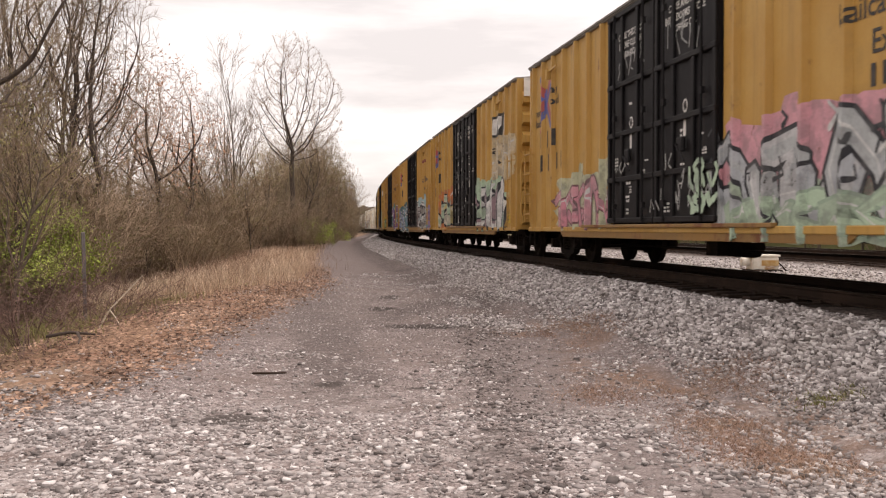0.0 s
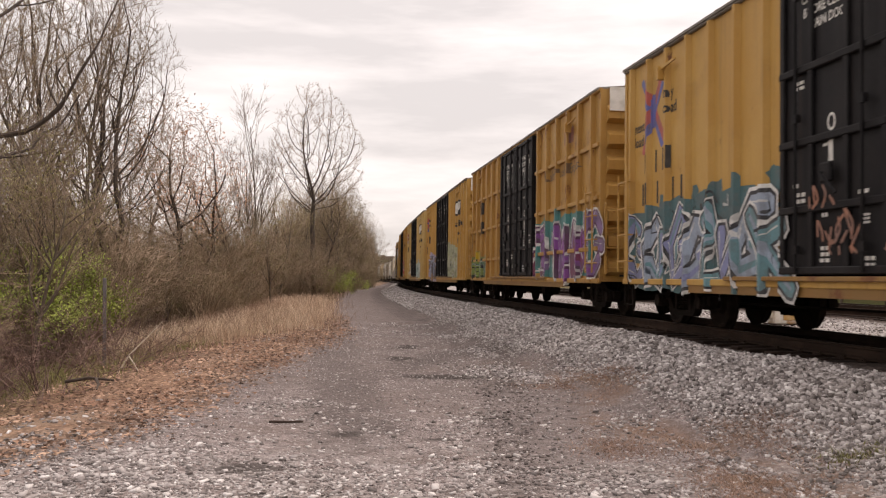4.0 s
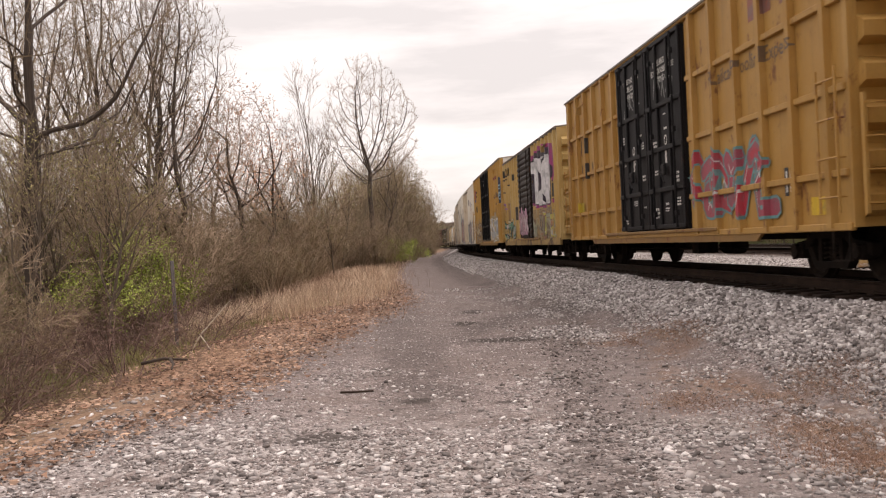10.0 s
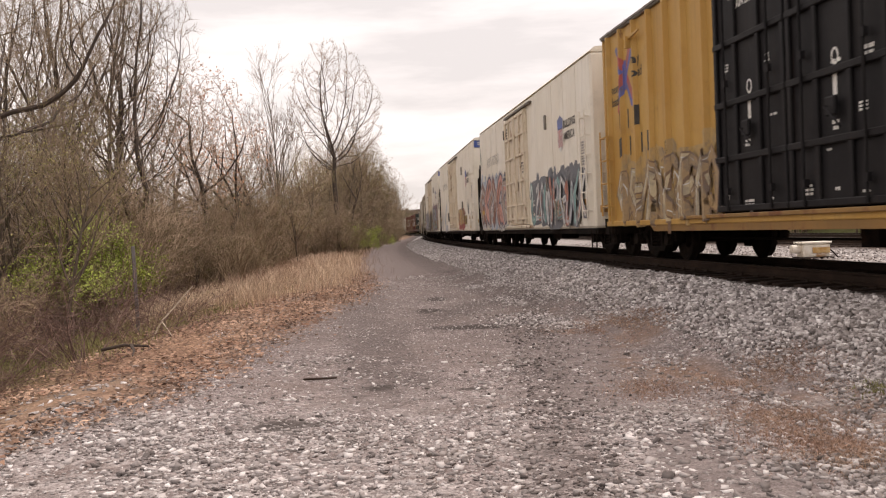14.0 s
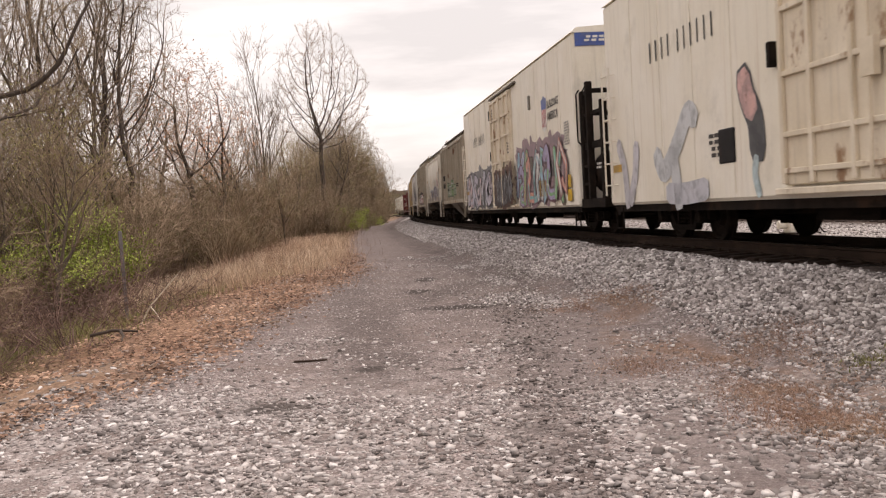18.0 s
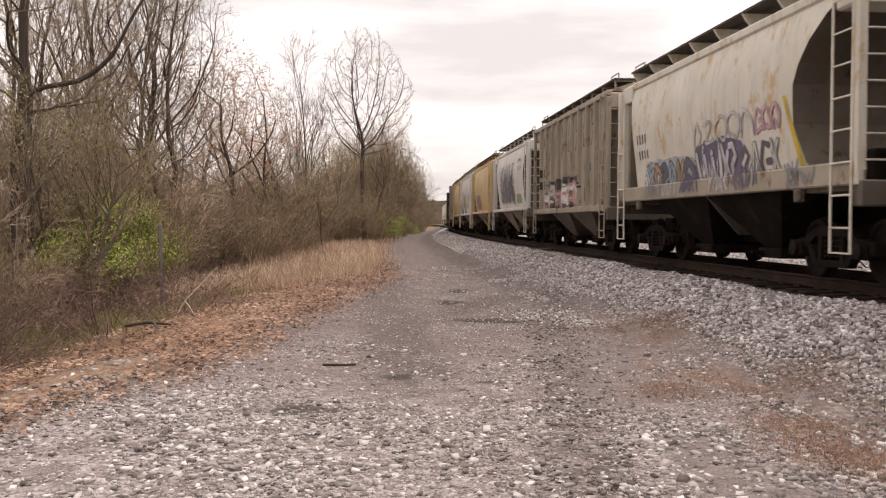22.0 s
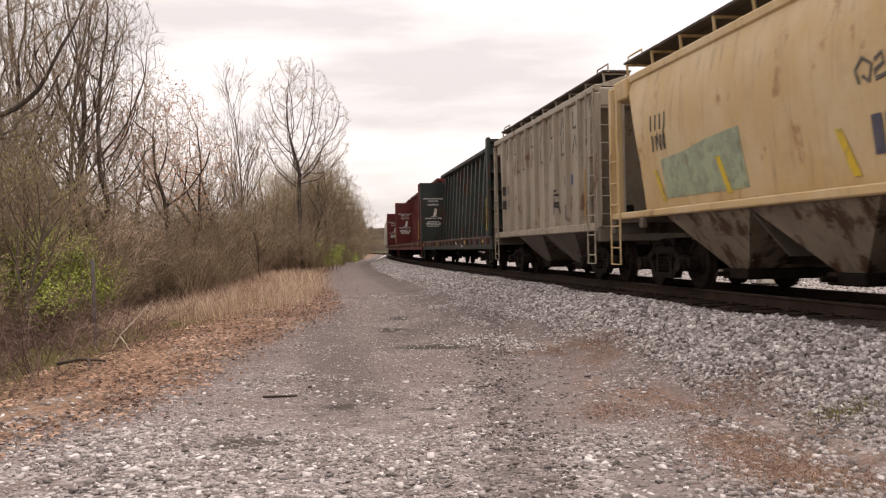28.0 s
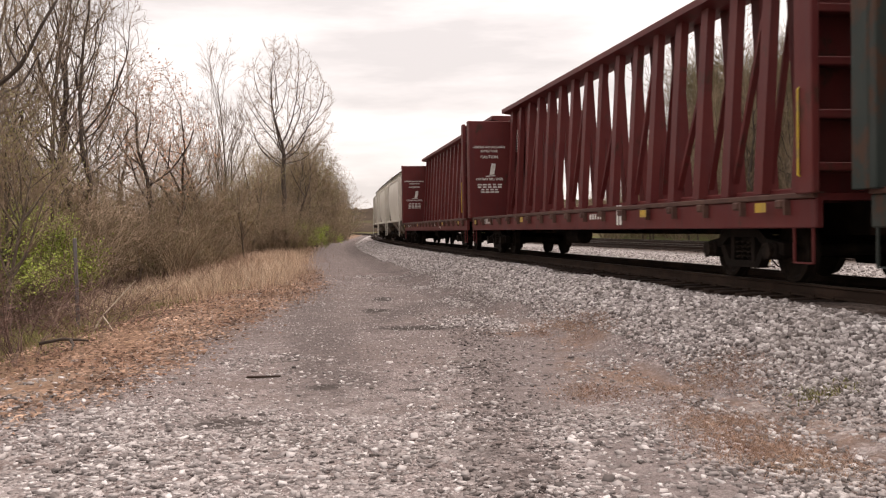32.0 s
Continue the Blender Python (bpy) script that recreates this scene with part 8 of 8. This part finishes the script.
# ---- loose stone, leaves and weeds ----
def many(name, label, category, centres, sizes, mat, flat=0.6, seed=3):
    """Thousands of small broken stones in one mesh."""
    r = np.random.RandomState(seed)
    cube = np.array([(-1, -1, -1), (1, -1, -1), (1, 1, -1), (-1, 1, -1), (-1, -1, 1), (1, -1, 1), (1, 1, 1), (-1, 1, 1)])
    tri = np.array([(0, 2, 1), (0, 3, 2), (4, 5, 6), (4, 6, 7), (0, 1, 5), (0, 5, 4), (1, 2, 6), (1, 6, 5), (2, 3, 7), (2, 7, 6), (3, 0, 4), (3, 4, 7)])
    n = len(centres)
    v = cube[None] * r.uniform(0.35, 1.0, (n, 8, 3))
    v = v * np.stack([r.uniform(0.8, 1.35, n), r.uniform(0.65, 1.05, n), r.uniform(0.8, 1.15, n) * flat], -1)[:, None]
    a, b = r.uniform(0, 6.283, n), r.normal(0, 0.35, n)
    ca, sa, cb, sb = np.cos(a)[:, None], np.sin(a)[:, None], np.cos(b)[:, None], np.sin(b)[:, None]
    x, y, z = v[..., 0], v[..., 1], v[..., 2]
    x, z = x * cb + z * sb, -x * sb + z * cb
    x, y = x * ca - y * sa, x * sa + y * ca
    v = np.stack([x, y, z], -1) * (np.asarray(sizes) / 2)[:, None, None] + np.asarray(centres)[:, None]
    me = bpy.data.meshes.new(name)
    me.vertices.add(n * 8)
    me.vertices.foreach_set("co", v.astype(np.float32).ravel())
    loops = (tri[None] + (np.arange(n) * 8)[:, None, None]).ravel()
    me.loops.add(len(loops))
    me.loops.foreach_set("vertex_index", loops.astype(np.int32))
    me.polygons.add(n * 12)
    me.polygons.foreach_set("loop_start", np.arange(0, n * 36, 3, dtype=np.int32))
    me.update(calc_edges=True)
    return tagged(part(name, me, mat), label, category, kind="stuff")


def stone_material():
    m, n, l, b = nodes_of("crushed_stone")
    isl = n.new("ShaderNodeNewGeometry").outputs["Random Per Island"]
    rp = n.new("ShaderNodeValToRGB")
    e = rp.color_ramp.elements
    e[0].position, e[0].color = 0.0, (0.11, 0.096, 0.092, 1)
    e[1].position, e[1].color = 1.0, (0.76, 0.725, 0.715, 1)
    for p, c in ((0.3, (0.28, 0.252, 0.244, 1)), (0.65, (0.42, 0.384, 0.374, 1)), (0.88, (0.56, 0.523, 0.512, 1))):
        k = e.new(p)
        k.color = c
    l.new(isl, rp.inputs[0])
    pos = n.new("ShaderNodeNewGeometry").outputs["Position"]
    col = blend(n, l, 0.5, rp.outputs[0], blend(n, l, noise_of(n, l, pos, 60.0, 5.0), (0.5, 0.48, 0.46), (1.4, 1.4, 1.4)), "MULTIPLY")
    col = blend(n, l, step_of(n, l, noise_of(n, l, pos, 0.7, 5.0), 0.45, 0.7, 0.35), col, (0.2, 0.172, 0.15))
    l.new(col, b.inputs["Base Color"])
    b.inputs["Roughness"].default_value, b.inputs["Specular IOR Level"].default_value = 0.95, 0.12
    return m


STONE = stone_material()
DAMP_STONE = surface("damp_dark_stone", (0.14, 0.117, 0.11), (0.3, 0.26, 0.248), 9.0, rough=0.85, spec=0.2, islands=0.6)
rs = np.random.RandomState(8)


def strew(count, ylo, yhi, power, lat0, lat1, xlo=-30.0):
    """Random points along the track between two distances from its centre, thicker near the eye."""
    y = ylo + (yhi - ylo) * rs.rand(count) ** power
    x = np.interp(y, LINE_Y, LINE_X) + (lat0 + (lat1 - lat0) * rs.rand(count)) / np.cos(np.interp(y, LINE_Y, HEAD))
    k = x > xlo
    return x[k], y[k]


def drift(x, y):
    """Where stone has gathered and where weeds and fines lie bare."""
    return np.sin(x * 1.9 + 1.3 * np.sin(y * 0.8)) + np.sin(y * 1.25 + x * 0.7) + 0.6 * np.sin(x * 4.1 - y * 2.3)


MATS = ((1.95, 14.0, 0.55, 1.3), (2.75, 9.2, 0.55, 0.75), (2.35, 7.5, 0.36, 0.55), (2.25, 6.45, 0.5, 0.5), (1.5, 9.0, 0.14, 0.3), (3.3, 7.9, 0.22, 0.3))


def rut_x(y):
    return 0.26 + 0.03 * y


def bare(x, y):
    k = np.zeros(len(x))
    for cx, cy, ax, ay in BARE:
        k = np.maximum(k, np.exp(-((x - cx) / ax) ** 2 - ((y - cy) / ay) ** 2))
    return k



def stained(x, y):
    """Damp hollows where no loose stone lies."""
    k = np.zeros(len(x))
    for cx, cy, ax, ay in ((-1.76, 7.9, 0.32, 0.24), (-1.18, 9.9, 0.26, 0.22), (-0.2, 9.5, 0.24, 0.16), (-0.32, 15.75, 0.9, 0.5)):
        k = np.maximum(k, np.exp(-((x - cx) / ax) ** 2 - ((y - cy) / ay) ** 2))
    return k


def in_weeds(x, y):
    k = np.zeros(len(x))
    for cx, cy, ax, ay in MATS:
        k = np.maximum(k, np.exp(-((x - cx) / ax) ** 2 - ((y - cy) / ay) ** 2))
    return k


x, y = strew(36000, 5.0, 46, 1.8, -3.1, -1.5)
keep = rs.rand(len(x)) < np.where(lateral(x, y) > -2.5, 1.0, 0.75) - 0.6 * in_weeds(x, y)
x, y = x[keep], y[keep]
size = np.where(lateral(x, y) > -2.7, rs.uniform(0.04, 0.085, len(x)), rs.uniform(0.025, 0.06, len(x)))
many("ballast_stones", "loose grey-white crushed stone on the ballast shoulder", "ballast", np.stack([x, y, ground_z(x, y) + size * rs.uniform(0.0, 0.35, len(x))], -1), size, STONE, 0.75, 5)
x, y = strew(9000, 44, 110, 1.5, -3.2, -1.5)
size = rs.uniform(0.06, 0.11, len(x))
many("far_ballast_stones", "pale ballast stone further along the shoulder", "ballast", np.stack([x, y, ground_z(x, y) + size * 0.1], -1), size, STONE, 0.6, 17)
x, y = strew(34000, 4.6, 34, 1.9, -5.1, -2.9)
keep = drift(x, y) + rs.normal(0, 0.6, len(x)) > 1.5 * np.clip(-lateral(x, y) - 3.2, -1, 1.6) - 0.6 + 1.9 * in_weeds(x, y) + 2.6 * bare(x, y)
x, y = x[keep], y[keep]
size = 0.02 + 0.042 * rs.rand(len(x)) ** 1.3
many("spilled_ballast", "patches of ballast stone spilled onto the road's edge", "ballast", np.stack([x, y, ground_z(x, y) + size * 0.1], -1), size, STONE, 0.6, 15)
x, y = rs.uniform(2.2, 4.1, 5500), 4.7 + 4.0 * rs.rand(5500)
keep = rs.rand(len(x)) < (0.8 - 0.55 * in_weeds(x, y)) * (1 - 0.75 * bare(x, y)) * (lateral(x, y) < -2.4)
x, y = x[keep], y[keep]
size = rs.uniform(0.02, 0.06, len(x))
many("shoulder_stones", "thinly strewn grey stones at the foot of the ballast", "ballast", np.stack([x, y, ground_z(x, y) + size * 0.1], -1), size, STONE, 0.6, 16)
x, y = rs.uniform(-5.2, 2.3, 9000), 4.3 + 4.0 * rs.rand(9000)
keep = (abs(x - rut_x(y)) > 0.25) | (rs.rand(len(x)) < 0.25)
keep &= rs.rand(len(x)) > np.maximum(0.95 * stained(x, y), 0.85 * bare(x, y))
x, y = x[keep], y[keep]
size = 0.018 + 0.035 * rs.rand(len(x)) ** 1.5
many("near_road_stones", "small grey stones pressed into the road", "gravel", np.stack([x, y, ground_z(x, y) + size * 0.05], -1), size, STONE, 0.4, 18)
x, y = strew(46000, 4.4, 12.5, 1.5, -14.0, -3.2, -6.4)
keep = rs.rand(len(x)) < np.clip(0.78 + 0.5 * drift(x, y) - (y - 4.6) / 6.5, 0.12, 1) * np.clip((x + 6.2) / 1.6, 0.2, 1) * (1 - 0.75 * in_weeds(x, y)) * (1 - 0.7 * np.exp(-((x - rut_x(y)) / 0.3) ** 2)) * (1 - 0.85 * bare(x, y)) * (1 - 0.95 * stained(x, y))
x, y = x[keep], y[keep]
size = 0.016 + 0.075 * rs.rand(len(x)) ** 2.4
many("road_stones", "loose pale stones strewn on the gravel road", "gravel", np.stack([x, y, ground_z(x, y) + size * rs.uniform(-0.08, 0.08, len(x))], -1), size, STONE, 0.4, 6)
y = 4.6 + 13.0 * rs.rand(1900) ** 1.4
x = rut_x(y) + rs.normal(0, 0.26, len(y)) + 0.12 * np.sin(y * 2.3) + 0.08 * np.sin(y * 5.1)
size = 0.013 + 0.04 * rs.rand(len(x)) ** 2.0
many("rut_stones", "damp dark stones churned up in the wheel rut", "gravel", np.stack([x, y, ground_z(x, y) + size * 0.12], -1), size, DAMP_STONE, 0.6, 23)
x, y = strew(17000, 7, 32, 1.3, -9.5, -3.0, -5.0)
size = rs.uniform(0.012, 0.034, len(x))
many("fine_road_stones", "small pale stone chips in the road surface", "gravel", np.stack([x, y, ground_z(x, y)], -1), size, STONE, 0.6, 7)
x, y = strew(7000, 12, 60, 1.2, 1.9, 9.0)
size = rs.uniform(0.05, 0.1, len(x))
many("yard_stones", "loose pale ballast between the tracks", "ballast", np.stack([x, y, ground_z(x, y) + 0.01], -1), size, STONE, 0.7, 9)


def blades(name, label, category, pts, tall, wide, lean, mat, seed):
    """Grass and stalks: one thin bent blade each, in one mesh."""
    r, g = random.Random(seed), Geo()
    for (px, py, pz), hgt in zip(pts, tall):
        a = r.uniform(0, 6.283)
        c, s = math.cos(a) * wide, math.sin(a) * wide
        dx, dy = r.gauss(0, lean) * hgt, r.gauss(0, lean) * hgt
        g.add([(px - c, py - s, pz), (px + c, py + s, pz), (px + dx * 0.4 + c * 0.7, py + dy * 0.4 + s * 0.7, pz + hgt * 0.6), (px + dx * 0.4 - c * 0.7, py + dy * 0.4 - s * 0.7, pz + hgt * 0.6), (px + dx, py + dy, pz + hgt)],
              [(0, 1, 2, 3), (3, 2, 4)])
    me = bpy.data.meshes.new(name)
    me.from_pydata(g.v, [], g.f)
    return tagged(part(name, me, mat), label, category, kind="stuff")


def clumps(count, centres, spread_, tall, seed):
    r = random.Random(seed)
    pts, hs = [], []
    for _ in range(count):
        cx, cy = r.choice(centres)
        px, py = cx + r.gauss(0, spread_), cy + r.gauss(0, spread_ * 1.5)
        pts.append((px, py, settle(px, py) - 0.02))
        hs.append(tall * r.uniform(0.4, 1.1))
    return pts, hs


r5 = random.Random(5)
cs = []
for _ in range(130):
    yy = 21.5 + 45 * r5.random() ** 1.2
    e = min(-3.8 if yy > 30 else -3.8 - 0.18 * (30 - yy), float(np.interp(yy, LINE_Y, LINE_X)) - 6.9)
    cs.append((e - 0.4 - 2.6 * r5.random() ** 1.2, yy))
pts, hs = clumps(17000, cs, 0.4, 0.58, 2)
blades("tall_dry_grass", "tall straw-coloured dry grass beside the road", "grass", pts, hs, 0.005, 0.4, DRY, 4)
cs2 = [(a - 0.6 + r5.gauss(0, 0.8), b - 1 + r5.gauss(0, 3)) for a, b in cs]
pts, hs = clumps(6000, cs2, 0.5, 0.65, 3)
blades("brown_stalks", "brown dry weed stalks between grass and brush", "weeds", pts, hs, 0.005, 0.4, DRY_DARK, 5)
cs3 = [(-5.9 - 3.6 * r5.random(), 14 + 22 * r5.random()) for _ in range(80)] + [(-7.2 - 2.0 * r5.random(), 21 + 9 * r5.random()) for _ in range(60)]
pts, hs = clumps(17000, cs3, 0.45, 0.22, 6)
blades("verge_grass", "short green and straw grass at the wood's edge", "grass", pts, hs, 0.006, 0.4, MOSSY_GRASS, 7)
cs4 = []
for cx, cy, ax, ay in MATS[:5]:
    cs4 += [(cx + r5.gauss(0, ax * 0.5), cy + r5.gauss(0, ay * 0.5)) for _ in range(int(60 * ax))]
pts, hs = clumps(38000, cs4, 0.2, 0.055, 8)
blades("dead_weeds", "low mats of dead red-brown weeds in the gravel", "weeds", pts, hs, 0.003, 0.9, WEED, 9)
pts, hs = clumps(260, [(3.2, 8.0), (3.35, 7.85), (3.1, 7.95)], 0.08, 0.08, 10)
blades("green_weeds", "small dull green weed tuft in the ballast", "weeds", pts, hs, 0.007, 0.7, MOSS_LEAF, 11)

lv = Geo()
rl = random.Random(21)
for _ in range(30000):
    yy = 5.2 + 32 * rl.random() ** 1.5
    e = min(-3.3 - 0.3 * max(0.0, 9.5 - yy), float(np.interp(yy, LINE_Y, LINE_X)) - 6.6)
    xx = e + 0.05 + rl.gauss(0, 0.28) - 3.4 * rl.random() ** 1.1
    if noise.noise(Vector((xx * 0.8, yy * 0.5, 3.0))) + rl.gauss(0, 0.25) < min(0.0, (e - xx) * 0.5 - 0.45) - 0.12:
        continue
    zz = settle(xx, yy) + rl.uniform(0.0, 0.07)
    a, s = rl.uniform(0, 6.283), rl.uniform(0.02, 0.05)
    c, d = math.cos(a) * s, math.sin(a) * s
    q = s * rl.uniform(-0.3, 0.9)
    lv.add([(xx - c, yy - d, zz + q), (xx + d * 0.5, yy - c * 0.5, zz), (xx + c, yy + d, zz + q), (xx - d * 0.5, yy + c * 0.5, zz + s * rl.uniform(-0.1, 0.4))], [(0, 1, 2), (0, 2, 3)])
me = bpy.data.meshes.new("leaf_litter")
me.from_pydata(lv.v, [], lv.f)
tagged(part("leaf_litter", me, LITTER), "rust-brown fallen leaves along the road's edge", "leaves", kind="stuff")


# ---- small things ----
GALV = surface("weathered_galvanised_steel", (0.2, 0.18, 0.18), (0.14, 0.13, 0.13), 4.0, rough=0.6, metal=0.5)
post = part("marker_post", Geo().chamfer(-0.035, 0.035, -0.02, 0.02, -0.3, 1.75, 0.008), GALV)
post.matrix_basis = pose(-6.75, 18.0, settle(-6.75, 18.0), 1, -1, 20)
tagged(post, "slim grey metal post at the wood's edge", "post")
DEAD = surface("bleached_dead_wood", (0.6, 0.52, 0.42), (0.45, 0.37, 0.29), 3.0, (6, 6, 1), rough=0.9)
st = Geo().tube([(-5.55, 15.4, 0.0), (-5.4, 15.45, 0.28), (-5.1, 15.55, 0.62), (-4.9, 15.6, 0.84)], [0.015, 0.013, 0.009, 0.004], 6)
st.tube([(-5.4, 15.45, 0.28), (-5.25, 15.3, 0.16), (-5.15, 15.2, 0.05)], [0.01, 0.007, 0.004], 5)
tagged(part("fallen_branch", st, DEAD, smooth=True), "pale dead branch leaning over the leaf litter", "branch")
st = Geo().tube([(-5.5, 13.2, 0.1), (-5.2, 13.3, 0.15), (-4.85, 13.3, 0.12)], [0.024, 0.024, 0.014], 7).tube([(-5.1, 13.3, 0.14), (-4.95, 13.0, 0.1), (-4.9, 12.8, 0.05)], [0.025, 0.018, 0.01], 5)
tagged(part("fallen_log", st, BARK_DARK, smooth=True), "short dark log lying in the leaves", "log")
bar = part("iron_scrap", Geo().chamfer(-0.19, 0.19, -0.03, 0.03, -0.01, 0.018, 0.006), RAIL_STEEL)
bar.matrix_basis = pose(-1.95, 10.7, settle(-1.95, 10.7), 0, 0, 4)
tagged(bar, "rusty flat iron bar lying on the gravel", "scrap")

CRATE = surface("worn_cream_paint", (0.72, 0.69, 0.62), (0.6, 0.54, 0.45), 5.0, rough=0.7, c3=(0.4, 0.2, 0.07), c3_lo=0.55, c3_hi=0.65)
BOARD = surface("yellow_worn_board", (0.42, 0.24, 0.08), (0.5, 0.36, 0.18), 5.0, rough=0.8)
bx, by = 9.2, 27.6
crate = tagged(new("switch_machine"), "cream metal switch machine box on wooden blocks between the tracks", "switch machine")
part("housing", Geo().chamfer(-0.36, 0.42, -0.25, 0.25, 0.06, 0.44, 0.03), CRATE, crate)
part("lid", Geo().chamfer(-0.42, 0.46, -0.28, 0.28, 0.44, 0.5, 0.015), CRATE, crate)
part("motor", Geo().lathe([(-0.62, 0.06), (-0.6, 0.12), (-0.36, 0.12), (-0.34, 0.06)], 12, "x", (0, 0, 0.3)), CRATE, crate)
for xx in (-0.25, 0.3):
    part("block", Geo().chamfer(xx - 0.12, xx + 0.12, -0.5, 0.5, 0.0, 0.07, 0.012), TIE_WOOD, crate)
part("side_board", Geo().box(-0.1, 0.4, -0.275, -0.25, 0.18, 0.34), BOARD, crate, "rust-stained board")
part("handle", Geo().tube([(-0.5, -0.2, 0.42), (-0.62, -0.24, 0.52), (-0.4, -0.26, 0.54)], 0.015, 5), STEEL_DARK, crate)
part("cable", Geo().tube([(0.42, -0.1, 0.3), (0.55, -0.12, 0.2), (0.7, -0.1, 0.04), (1.0, 0.0, -0.02)], 0.02, 6), STEEL_DARK, crate)
crate.matrix_basis = pose(bx, by, settle(bx, by), 0, 0, 6)


motions()
